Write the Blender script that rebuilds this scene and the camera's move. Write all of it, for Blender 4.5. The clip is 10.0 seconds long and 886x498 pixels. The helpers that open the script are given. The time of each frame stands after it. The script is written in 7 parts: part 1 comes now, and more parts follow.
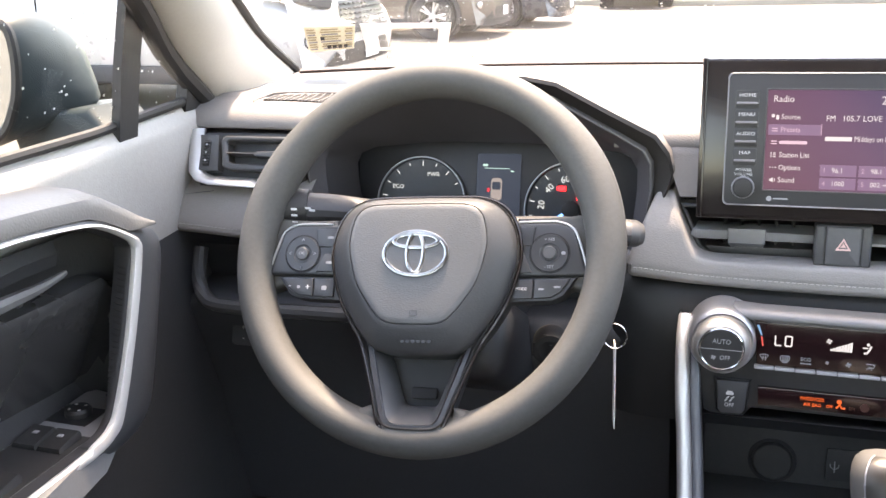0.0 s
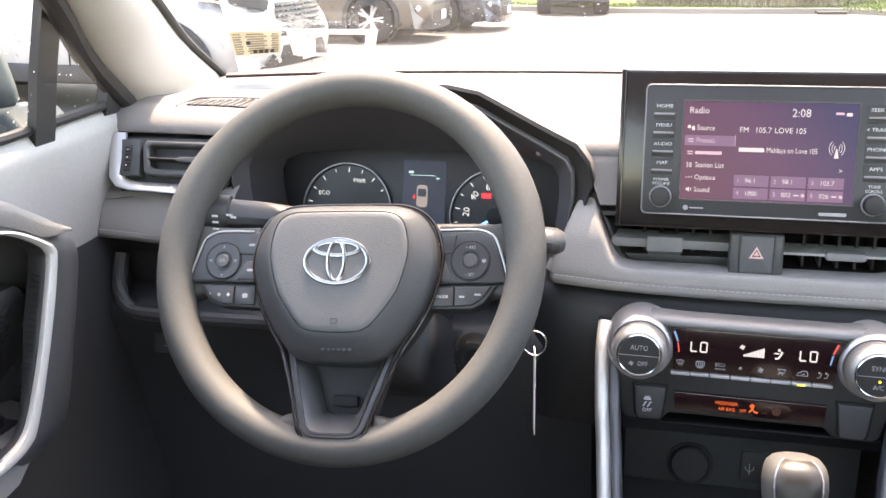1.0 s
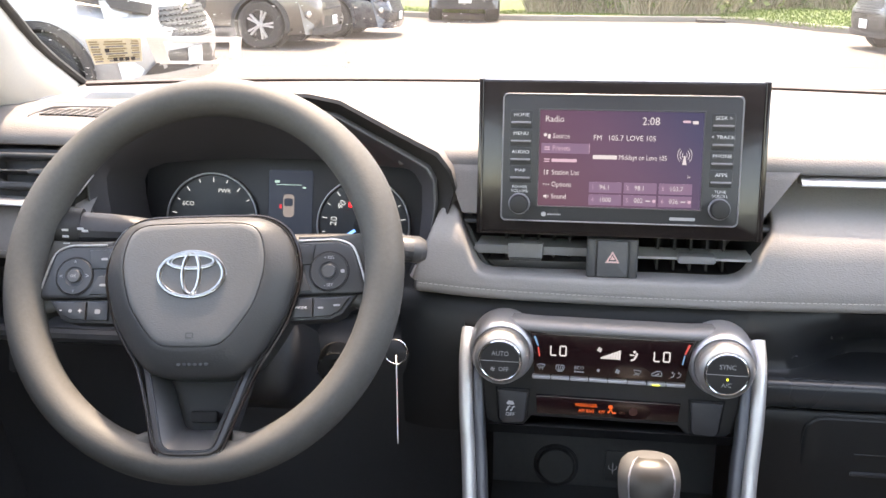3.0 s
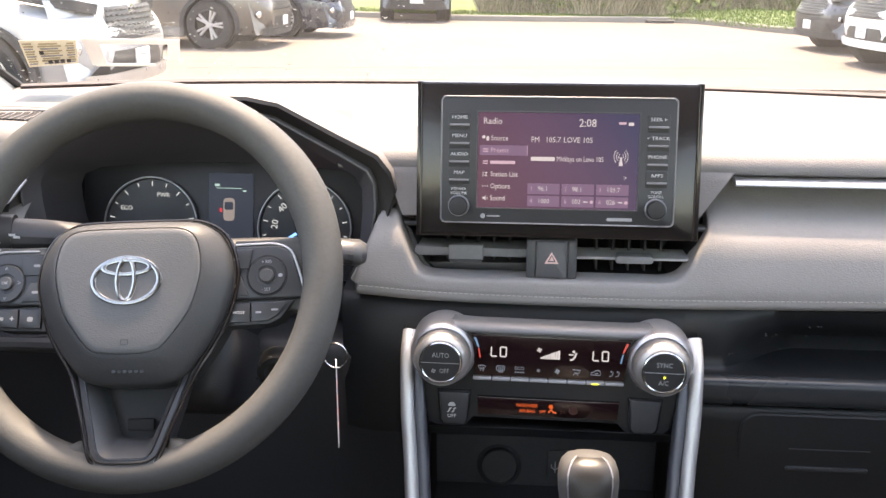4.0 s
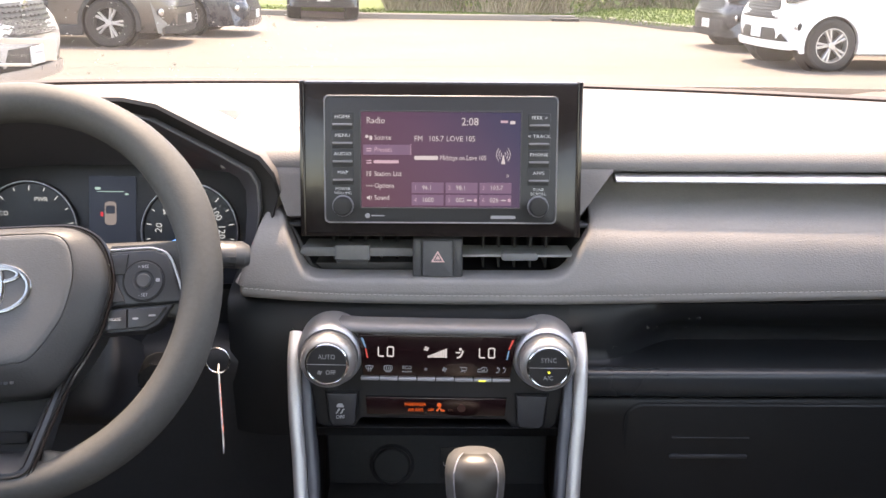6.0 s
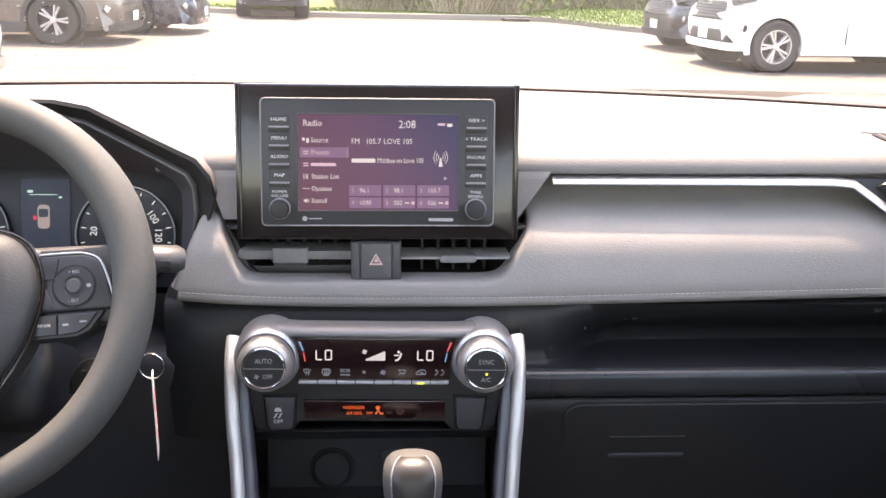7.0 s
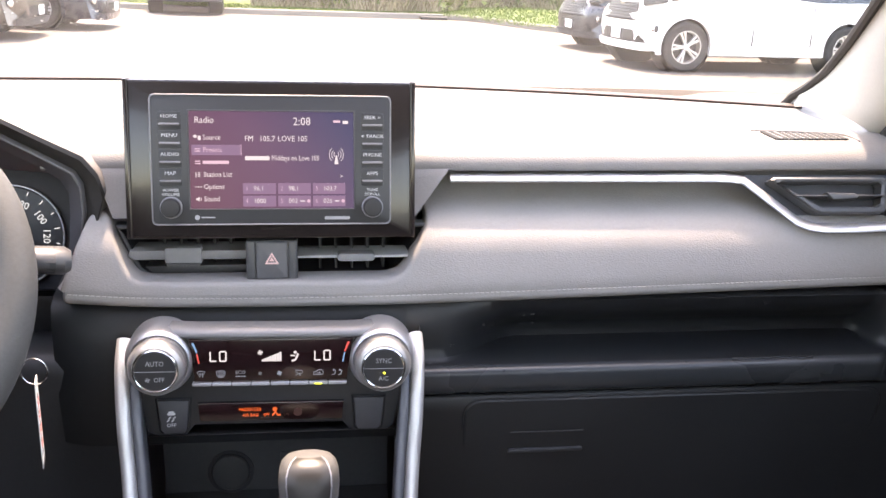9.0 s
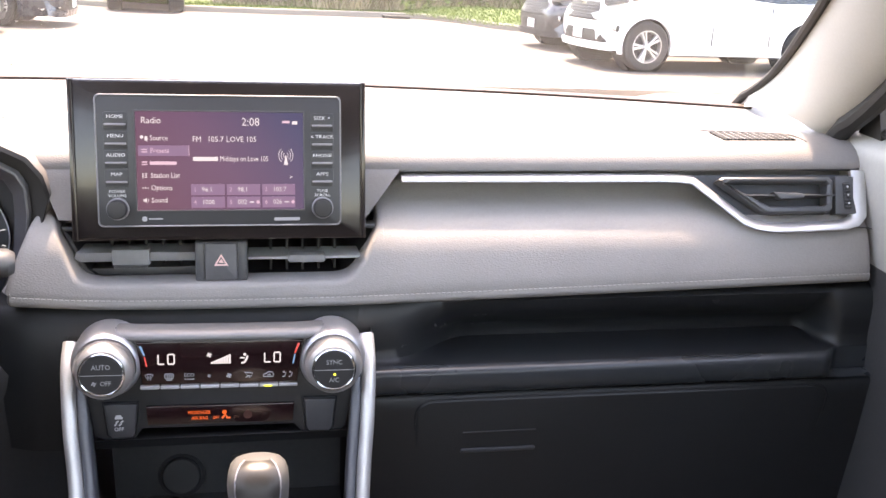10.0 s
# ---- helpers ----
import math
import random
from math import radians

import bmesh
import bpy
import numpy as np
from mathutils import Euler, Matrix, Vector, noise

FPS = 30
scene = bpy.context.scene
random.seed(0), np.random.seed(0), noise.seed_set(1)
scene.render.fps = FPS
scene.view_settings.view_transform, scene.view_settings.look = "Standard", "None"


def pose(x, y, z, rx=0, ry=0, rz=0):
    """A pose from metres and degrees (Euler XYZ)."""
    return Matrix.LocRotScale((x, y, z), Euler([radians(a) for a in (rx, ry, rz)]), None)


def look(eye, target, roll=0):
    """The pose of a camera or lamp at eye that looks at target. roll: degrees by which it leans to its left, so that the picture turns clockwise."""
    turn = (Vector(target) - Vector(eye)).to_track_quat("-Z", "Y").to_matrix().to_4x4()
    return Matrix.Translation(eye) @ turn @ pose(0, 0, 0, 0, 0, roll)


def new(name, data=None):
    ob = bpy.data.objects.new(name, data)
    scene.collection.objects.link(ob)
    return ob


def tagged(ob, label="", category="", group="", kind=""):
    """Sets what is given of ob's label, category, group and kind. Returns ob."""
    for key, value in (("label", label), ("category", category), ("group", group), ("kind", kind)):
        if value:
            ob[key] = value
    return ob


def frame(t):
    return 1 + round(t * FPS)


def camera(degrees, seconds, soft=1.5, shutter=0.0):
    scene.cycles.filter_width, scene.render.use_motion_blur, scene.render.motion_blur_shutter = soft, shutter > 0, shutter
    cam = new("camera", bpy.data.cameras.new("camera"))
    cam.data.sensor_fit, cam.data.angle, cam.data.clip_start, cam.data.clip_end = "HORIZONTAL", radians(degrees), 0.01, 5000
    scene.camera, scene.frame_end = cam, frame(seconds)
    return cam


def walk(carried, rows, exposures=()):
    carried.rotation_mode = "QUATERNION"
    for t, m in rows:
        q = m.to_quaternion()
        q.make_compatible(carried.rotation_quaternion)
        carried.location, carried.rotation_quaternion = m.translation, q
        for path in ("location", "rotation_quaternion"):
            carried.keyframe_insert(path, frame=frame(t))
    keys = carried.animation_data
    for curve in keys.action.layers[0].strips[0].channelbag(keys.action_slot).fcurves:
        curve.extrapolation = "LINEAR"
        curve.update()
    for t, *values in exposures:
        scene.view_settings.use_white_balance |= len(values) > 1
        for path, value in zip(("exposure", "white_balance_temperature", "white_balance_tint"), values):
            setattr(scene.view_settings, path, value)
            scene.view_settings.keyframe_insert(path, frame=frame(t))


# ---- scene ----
cam = camera(49.5, 10.0)
PATH = [
    (0, (0.31, -0.002, 1.306), (-0.281, 1.815, 0.718), -2.2),
    (0.5, (0.317, 0.0, 1.309), (-0.213, 1.837, 0.722), -1.6),
    (1, (0.325, 0.001, 1.31), (-0.144, 1.855, 0.725), -1.0),
    (1.5, (0.334, 0.004, 1.31), (-0.078, 1.873, 0.729), -0.7),
    (2, (0.339, 0.005, 1.31), (-0.022, 1.885, 0.729), -0.6),
    (2.5, (0.349, 0.007, 1.311), (0.04, 1.897, 0.733), -0.4),
    (4, (0.372, 0.01, 1.315), (0.205, 1.918, 0.739), -0.0),
    (4.5, (0.379, 0.011, 1.315), (0.259, 1.923, 0.739), 0.0),
    (5, (0.383, 0.013, 1.316), (0.296, 1.926, 0.739), 0.0),
    (5.5, (0.39, 0.013, 1.315), (0.352, 1.927, 0.737), 0.2),
    (6, (0.399, 0.013, 1.316), (0.411, 1.927, 0.737), 0.4),
    (7.5, (0.419, 0.013, 1.32), (0.571, 1.921, 0.74), 1.2),
    (8, (0.424, 0.013, 1.319), (0.614, 1.917, 0.738), 1.4),
    (8.5, (0.429, 0.014, 1.319), (0.664, 1.913, 0.739), 1.6),
    (9, (0.436, 0.015, 1.318), (0.71, 1.91, 0.739), 1.8),
    (9.5, (0.442, 0.015, 1.318), (0.755, 1.903, 0.739), 2.0),
    (10, (0.449, 0.014, 1.32), (0.796, 1.897, 0.741), 2.2),
]
EXPO = [(0.0, 3.68, 9100, 18), (2.5, 3.54, 9100, 18), (4.5, 3.13, 9300, 19), (5.5, 3.08, 9300, 20), (7.5, 3.48, 9100, 22), (10.0, 3.64, 9100, 23)]
walk(cam, [(t, look(eye, target, roll)) for t, eye, target, roll in PATH], EXPO)

# ---- world, sun ----
world = bpy.data.worlds.new("sky")
scene.world = world
world.use_nodes = True
wn = world.node_tree.nodes
sky = wn.new("ShaderNodeTexSky")
sky.sky_type, sky.sun_disc, sky.dust_density, sky.ozone_density = "NISHITA", False, 1.6, 0.8
SUN_UP, SUN_SIDE = 67.5, 0.0       # degrees above the horizon; degrees to the right of straight ahead
sky.sun_elevation, sky.sun_rotation = radians(SUN_UP), radians(SUN_SIDE)
world.node_tree.links.new(sky.outputs[0], wn["Background"].inputs[0])
wn["Background"].inputs[1].default_value = 0.15
sun = new("sun", bpy.data.lights.new("sun", "SUN"))
sun.data.energy, sun.data.angle, sun.data.color = 1.45, radians(2.5), (1.0, 0.955, 0.90)
sd = Vector((math.sin(radians(SUN_SIDE)) * math.cos(radians(SUN_UP)), math.cos(radians(SUN_SIDE)) * math.cos(radians(SUN_UP)), math.sin(radians(SUN_UP))))
sun.matrix_world = look(sd * 30, (0, 0, 0))


# ---- materials ----
def node_mat(name):
    m = bpy.data.materials.new(name)
    m.use_nodes = True
    nt = m.node_tree
    return m, nt, nt.nodes["Principled BSDF"]


def surface(name, col, rough=0.6, metal=0.0, grain=900.0, bump=0.15, dist=0.0004, var=0.12, big=9.0, kind="noise", coat=0.0, rvar=0.08, spec=0.5, stain=0.0):
    """A procedural surface: colour varied at two scales, roughness varied, fine relief."""
    m, nt, p = node_mat(name)
    n, l = nt.nodes, nt.links
    co = n.new("ShaderNodeTexCoord")
    a, b = n.new("ShaderNodeTexNoise"), n.new("ShaderNodeTexNoise")
    a.inputs["Scale"].default_value, b.inputs["Scale"].default_value = big, grain * 0.35
    a.inputs["Detail"].default_value, b.inputs["Detail"].default_value = 4, 2
    l.new(co.outputs["Object"], a.inputs["Vector"]), l.new(co.outputs["Object"], b.inputs["Vector"])
    mix = n.new("ShaderNodeMath")
    mix.operation = "MULTIPLY_ADD"
    l.new(a.outputs["Fac"], mix.inputs[0])
    mix.inputs[1].default_value = 0.65
    sc = n.new("ShaderNodeMath")
    sc.operation = "MULTIPLY"
    sc.inputs[1].default_value = 0.35
    l.new(b.outputs["Fac"], sc.inputs[0]), l.new(sc.outputs[0], mix.inputs[2])
    ramp = n.new("ShaderNodeValToRGB")
    lo, hi = [max(0, c * (1 - var)) for c in col], [min(1, c * (1 + var)) for c in col]
    ramp.color_ramp.elements[0].position, ramp.color_ramp.elements[1].position = 0.3, 0.7
    ramp.color_ramp.elements[0].color, ramp.color_ramp.elements[1].color = (*lo, 1), (*hi, 1)
    l.new(mix.outputs[0], ramp.inputs[0]), l.new(ramp.outputs[0], p.inputs["Base Color"])
    rr = n.new("ShaderNodeMapRange")
    rr.inputs["To Min"].default_value, rr.inputs["To Max"].default_value = max(0.02, rough - rvar), min(1, rough + rvar)
    l.new(a.outputs["Fac"], rr.inputs["Value"]), l.new(rr.outputs[0], p.inputs["Roughness"])
    p.inputs["Metallic"].default_value = metal
    p.inputs["Specular IOR Level"].default_value = spec
    p.inputs["Coat Weight"].default_value = coat
    p.inputs["Coat Roughness"].default_value = 0.05
    if bump:
        if kind == "leather":
            t = n.new("ShaderNodeTexVoronoi")
            t.feature = "SMOOTH_F1"
            out = t.outputs["Distance"]
        else:
            t = n.new("ShaderNodeTexNoise")
            t.inputs["Detail"].default_value = 3
            out = t.outputs["Fac"]
        t.inputs["Scale"].default_value = grain
        mp = n.new("ShaderNodeMapping")
        mp.inputs["Scale"].default_value = (0.62, 1.0, 1.0) if kind == "leather" else (1.0, 1.0, 1.0)
        l.new(co.outputs["Object"], mp.inputs["Vector"]), l.new(mp.outputs[0], t.inputs["Vector"])
        bp = n.new("ShaderNodeBump")
        bp.inputs["Strength"].default_value, bp.inputs["Distance"].default_value = bump, dist
        l.new(out, bp.inputs["Height"]), l.new(bp.outputs[0], p.inputs["Normal"])
    return m


LIT = 0.33                      # brightness of the lit signs and screens beside daylight


def glow(name, col, strength):
    m, nt, p = node_mat(name)
    p.inputs["Base Color"].default_value = (0.01, 0.01, 0.01, 1)
    p.inputs["Emission Color"].default_value, p.inputs["Emission Strength"].default_value = (*col, 1), strength * LIT
    return m


def glass(name, tint, gloss):
    """A thin pane: clear, with a mirror-like surface that grows towards grazing angles."""
    m = bpy.data.materials.new(name)
    m.use_nodes = True
    n, l = m.node_tree.nodes, m.node_tree.links
    n.remove(n["Principled BSDF"])
    tr, gl, lw, mx = n.new("ShaderNodeBsdfTransparent"), n.new("ShaderNodeBsdfGlossy"), n.new("ShaderNodeLayerWeight"), n.new("ShaderNodeMixShader")
    pw, ma = n.new("ShaderNodeMath"), n.new("ShaderNodeMath")
    pw.operation, ma.operation = "POWER", "MULTIPLY_ADD"
    tr.inputs[0].default_value = (*tint, 1)
    gl.inputs["Roughness"].default_value = 0.02
    l.new(lw.outputs["Facing"], pw.inputs[0])
    pw.inputs[1].default_value = 4.0
    l.new(pw.outputs[0], ma.inputs[0])
    ma.inputs[1].default_value, ma.inputs[2].default_value = gloss, 0.02
    l.new(ma.outputs[0], mx.inputs[0]), l.new(tr.outputs[0], mx.inputs[1]), l.new(gl.outputs[0], mx.inputs[2])
    l.new(mx.outputs[0], n["Material Output"].inputs[0])
    return m


PAD = surface("dash_pad", (0.250, 0.232, 0.223), 0.55, grain=880, bump=0.5, dist=0.0005, var=0.08, kind="leather", spec=0.4)
PADTOP = surface("dash_top_pad", (0.185, 0.173, 0.170), 0.55, grain=880, bump=0.45, dist=0.0005, var=0.08, kind="leather", spec=0.45)
DARK = surface("dark_plastic", (0.034, 0.035, 0.039), 0.5, grain=700, bump=0.25, dist=0.0003, var=0.15, rvar=0.1)
MIDDARK = surface("charcoal_plastic", (0.05, 0.05, 0.052), 0.48, grain=700, bump=0.25, dist=0.0003, var=0.12)
BLACK = surface("black_plastic", (0.018, 0.018, 0.019), 0.55, grain=500, bump=0.1, var=0.2)
# near-black that paints the darkness inside ducts, slots and gaps
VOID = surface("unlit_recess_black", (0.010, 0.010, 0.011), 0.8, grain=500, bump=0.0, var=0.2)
PIANO = surface("piano_black", (0.015, 0.011, 0.0105), 0.20, grain=300, bump=0.02, var=0.2, rvar=0.05, coat=0.2)
SATIN = surface("satin_grey_plastic", (0.062, 0.063, 0.066), 0.38, grain=600, bump=0.1, dist=0.0002, var=0.08)
FACE = surface("radio_face_grey", (0.029, 0.030, 0.033), 0.42, grain=900, bump=0.08, dist=0.0002, var=0.06)
RIM = surface("wheel_rim_skin", (0.070, 0.069, 0.066), 0.66, grain=800, bump=0.28, dist=0.0003, var=0.18, kind="leather", big=14, rvar=0.12, spec=0.45)
# airbag skin twice: paler for the flat shield, darker to paint the shaded slopes
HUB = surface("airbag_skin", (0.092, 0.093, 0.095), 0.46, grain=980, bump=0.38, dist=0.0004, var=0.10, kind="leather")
HUBSIDE = surface("airbag_skin_shaded", (0.042, 0.043, 0.045), 0.5, grain=700, bump=0.4, dist=0.0004, var=0.08, kind="leather")
SILVER = surface("satin_silver_trim", (0.46, 0.46, 0.47), 0.42, metal=0.85, grain=900, bump=0.05, dist=0.0002, var=0.05)
CHROME = surface("chrome", (0.70, 0.70, 0.70), 0.18, metal=1.0, grain=300, bump=0.02, var=0.03, rvar=0.04)
WHITEINK = surface("white_print", (0.55, 0.55, 0.55), 0.5, grain=300, bump=0.0, var=0.05)
GREYINK = surface("grey_print", (0.30, 0.30, 0.31), 0.5, grain=300, bump=0.0, var=0.05)
THREAD = surface("pale_thread", (0.33, 0.31, 0.29), 0.8, grain=2000, bump=0.3, var=0.15)
TRIMLIGHT = surface("pillar_trim", (0.38, 0.365, 0.335), 0.8, grain=900, bump=0.25, dist=0.0003, var=0.05, kind="leather", spec=0.3)
RUBBER = surface("seal_rubber", (0.012, 0.0115, 0.0115), 0.65, grain=400, bump=0.2, var=0.2)
DOORSKIN = surface("door_upper_skin", (0.33, 0.322, 0.305), 0.5, grain=500, bump=0.4, dist=0.0004, var=0.08, kind="leather")
FABRIC = surface("dark_carpet", (0.02, 0.02, 0.021), 0.95, grain=600, bump=0.6, dist=0.001, var=0.25)
HEADLINER = surface("headliner_cloth", (0.45, 0.43, 0.40), 0.95, grain=900, bump=0.3, dist=0.0005, var=0.06)
PAPER = surface("paper", (0.78, 0.77, 0.74), 0.7, grain=500, bump=0.05, var=0.04)
BARINK = surface("black_ink", (0.04, 0.04, 0.045), 0.7, grain=500, bump=0.0, var=0.1)
REDINK = surface("faded_red_ink", (0.45, 0.12, 0.10), 0.7, grain=500, bump=0.0, var=0.1)
WINDSHIELD = glass("windshield_glass", (0.95, 0.965, 0.96), 0.25)
SIDEGLASS = glass("side_glass", (0.95, 0.97, 0.96), 0.22)


# ---- mesh helpers ----
def thing(name, m, label, category, group="", kind=""):
    ob = new(name)
    ob.empty_display_size = 0.05
    ob.matrix_world = m
    return tagged(ob, label, category, group, kind)


def finish(bm, name, material, sharp=32):
    bmesh.ops.recalc_face_normals(bm, faces=bm.faces)
    me = bpy.data.meshes.new(name)
    bm.to_mesh(me)
    bm.free()
    me.materials.append(material)
    me.shade_smooth()
    me.set_sharp_from_angle(angle=radians(sharp))
    return me


def part(name, bm, material, parent, label="", sharp=32, m=None):
    ob = new(name, finish(bm, name, material, sharp))
    ob.parent = parent
    if m is not None:
        ob.matrix_basis = m
    return tagged(ob, label) if label else ob


def solid(name, bm, material, label, category, kind="", group="", m=None, sharp=32):
    ob = new(name, finish(bm, name, material, sharp))
    if m is not None:
        ob.matrix_world = m
    return tagged(ob, label, category, group, kind)


def loft(rings, closed=True, caps=True, bm=None):
    bm = bm or bmesh.new()
    rows = [[bm.verts.new(v) for v in r] for r in rings]
    n = len(rows[0])
    for a, b in zip(rows, rows[1:]):
        for i in range(n if closed else n - 1):
            j = (i + 1) % n
            bm.faces.new((a[i], a[j], b[j], b[i]))
    if caps and closed:
        bm.faces.new(rows[0][::-1]), bm.faces.new(rows[-1])
    return bm


def rrect(w, h, r, n=4, cx=0.0, cy=0.0):
    pts = []
    for k, (sx, sy) in enumerate(((1, 1), (-1, 1), (-1, -1), (1, -1))):
        for i in range(n + 1):
            a = radians(90 * k + 90 * i / n)
            pts.append((cx + sx * (w / 2 - r) + r * math.cos(a), cy + sy * (h / 2 - r) + r * math.sin(a)))
    return pts


def inset(poly, d):
    """The outline moved inwards by d (anticlockwise outlines)."""
    out, n = [], len(poly)
    for i in range(n):
        p, q, r = Vector(poly[i - 1]), Vector(poly[i]), Vector(poly[(i + 1) % n])
        e, f = (q - p), (r - q)
        e, f = (e.normalized() if e.length > 1e-9 else Vector((1, 0))), (f.normalized() if f.length > 1e-9 else Vector((1, 0)))
        m = Vector((-e.y - f.y, e.x + f.x))
        k = max(0.35, 1 + e.dot(f))
        out.append(tuple(q + m * d / k))
    return out


def area2(poly):
    return sum(a[0] * b[1] - b[0] * a[1] for a, b in zip(poly, poly[1:] + poly[:1]))


def prism(poly, z0, z1, bev=0.0, seg=2, bm=None):
    """An outline raised from z0 to z1 with a rounded front edge."""
    poly = list(poly) if area2(list(poly)) > 0 else list(poly)[::-1]
    rings = []
    rings.append([(x, y, z0) for x, y in poly])
    if bev:
        for i in range(seg + 1):
            a = radians(90 * i / seg)
            o = inset(poly, bev * (1 - math.cos(a)))
            rings.append([(x, y, z1 - bev + bev * math.sin(a)) for x, y in o])
    else:
        rings.append([(x, y, z1) for x, y in poly])
    return loft(rings, bm=bm)


def frame_ring(outer, inner, z0, z1, bev=0.001):
    """A flat frame between two outlines of equal length, rounded on the front."""
    def zz(p, z):
        return [(x, y, z) for x, y in p]
    o2, i2 = inset(outer, bev), inset(inner, -bev)
    rings = [zz(outer, z0), zz(outer, z1 - bev), zz(o2, z1), zz(i2, z1), zz(inner, z1 - bev), zz(inner, z0)]
    bm = loft(rings + [rings[0]], caps=False)
    bmesh.ops.remove_doubles(bm, verts=bm.verts, dist=1e-6)
    return bm


def box(cx, cy, cz, sx, sy, sz, bev=0.0, seg=2, bm=None):
    own = bmesh.new()
    bmesh.ops.create_cube(own, size=1, matrix=Matrix.Translation((cx, cy, cz)) @ Matrix.Diagonal((sx, sy, sz, 1)))
    if bev:
        bmesh.ops.bevel(own, geom=own.edges[:], offset=bev, segments=seg, profile=0.5, affect="EDGES")
    return merge(bm, own)


def merge(bm, own):
    if bm is None:
        return own
    me = bpy.data.meshes.new("tmp")
    own.to_mesh(me)
    own.free()
    bm.from_mesh(me)
    bpy.data.meshes.remove(me)
    return bm


def spline(pts, n=8):
    """A smooth line through points."""
    pts = [Vector(p) for p in pts]
    out = []
    for i in range(len(pts) - 1):
        p0, p1, p2, p3 = pts[max(i - 1, 0)], pts[i], pts[i + 1], pts[min(i + 2, len(pts) - 1)]
        for k in range(n):
            t = k / n
            out.append(0.5 * (2 * p1 + (p2 - p0) * t + (2 * p0 - 5 * p1 + 4 * p2 - p3) * t * t + (3 * p1 - p0 - 3 * p2 + p3) * t ** 3))
    return out + [pts[-1]]


def sweep(path, prof, up=(0, 0, 1), closed=False, scale=None, bm=None):
    """A profile (list of x, y: sideways, up) carried along a path."""
    path = [Vector(p) for p in path]
    rings, n = [], len(path)
    for i, p in enumerate(path):
        a = path[(i - 1) % n] if closed or i else p
        b = path[(i + 1) % n] if closed or i < n - 1 else p
        t = (b - a).normalized()
        s = t.cross(Vector(up)).normalized()
        u = s.cross(t)
        k = scale(i / max(1, n - 1)) if scale else 1.0
        rings.append([p + s * x * k + u * y * k for x, y in prof])
    return loft(rings + ([rings[0]] if closed else []), caps=not closed, bm=bm)


def circle(r, n=12, ry=None):
    return [(r * math.cos(2 * math.pi * i / n), (ry or r) * math.sin(2 * math.pi * i / n)) for i in range(n)]


def tube(path, r, n=10, up=(0.013, 0.021, 1), closed=False, bm=None):
    own = sweep(path, circle(r, n), up, closed)
    if closed:
        bmesh.ops.remove_doubles(own, verts=own.verts, dist=1e-6)
    return merge(bm, own)


def lathe(prof, n=40, cx=0.0, cy=0.0, bm=None, caps=True):
    """A turned shape about local z from (radius, z) pairs."""
    return loft([[(cx + r * math.cos(2 * math.pi * i / n), cy + r * math.sin(2 * math.pi * i / n), z) for i in range(n)] for r, z in prof], caps=caps, bm=bm)


def letters(text, size, x, y, z, parent, material, align="CENTER", thick=0.0002, rot=0.0, sx=1.0, name="lettering"):
    cu = bpy.data.curves.new("tmp_text", "FONT")
    cu.body, cu.size, cu.align_x, cu.align_y, cu.extrude, cu.resolution_u = text, size, align, "CENTER", thick, 2
    ob = bpy.data.objects.new("tmp_text", cu)
    scene.collection.objects.link(ob)
    dg = bpy.context.evaluated_depsgraph_get()
    me = bpy.data.meshes.new_from_object(ob.evaluated_get(dg))
    bpy.data.objects.remove(ob)
    me.name = name
    me.materials.clear()
    me.materials.append(material)
    o = new(name, me)
    o.parent = parent
    o.matrix_basis = pose(x, y, z, 0, 0, rot) @ Matrix.Diagonal((sx, 1, 1, 1))
    return o


def plate(name, poly, z, parent, material, t=0.0004, label=""):
    return part(name, prism(poly, z - t, z, 0), material, parent, label)


CX, WX = 0.40, 0.037            # middle of the car; middle of the driver's place

# ---- dashboard ----
dash = thing("dashboard", pose(CX, 1.1, 0.9), "dark grey soft-touch car dashboard with pale stitching and silver trim", "dashboard")
D0 = Matrix.Translation((-CX, -1.1, -0.9))


def dpart(name, bm, material, label="", sharp=32, parent=None):
    bmesh.ops.transform(bm, matrix=D0, verts=bm.verts)
    return part(name, bm, material, parent or dash, label, sharp)


# top pad: rounded front edge, gently rising to the foot of the windshield
def top_z(x, y):
    u = min(1.0, max(0.0, (y - 0.95) / 0.3))
    crown = 0.004 * (1 - ((x - CX) / 0.7) ** 2)
    return 1.1435 + 0.0085 * u + crown - 0.012 * (x - CX) * u


def top_front(x):
    return 0.948 + 0.008 * ((x - CX) / 0.7) ** 2


def left_rise(x):
    """The driver's end of the dashboard stands a little higher."""
    u = max(0.0, min(1.0, (0.02 - x) / 0.22))
    return 0.011 * u * u * (3 - 2 * u)


def glass_foot(x):
    return 1.30 - 0.10 * ((x - CX) / 0.68) ** 2


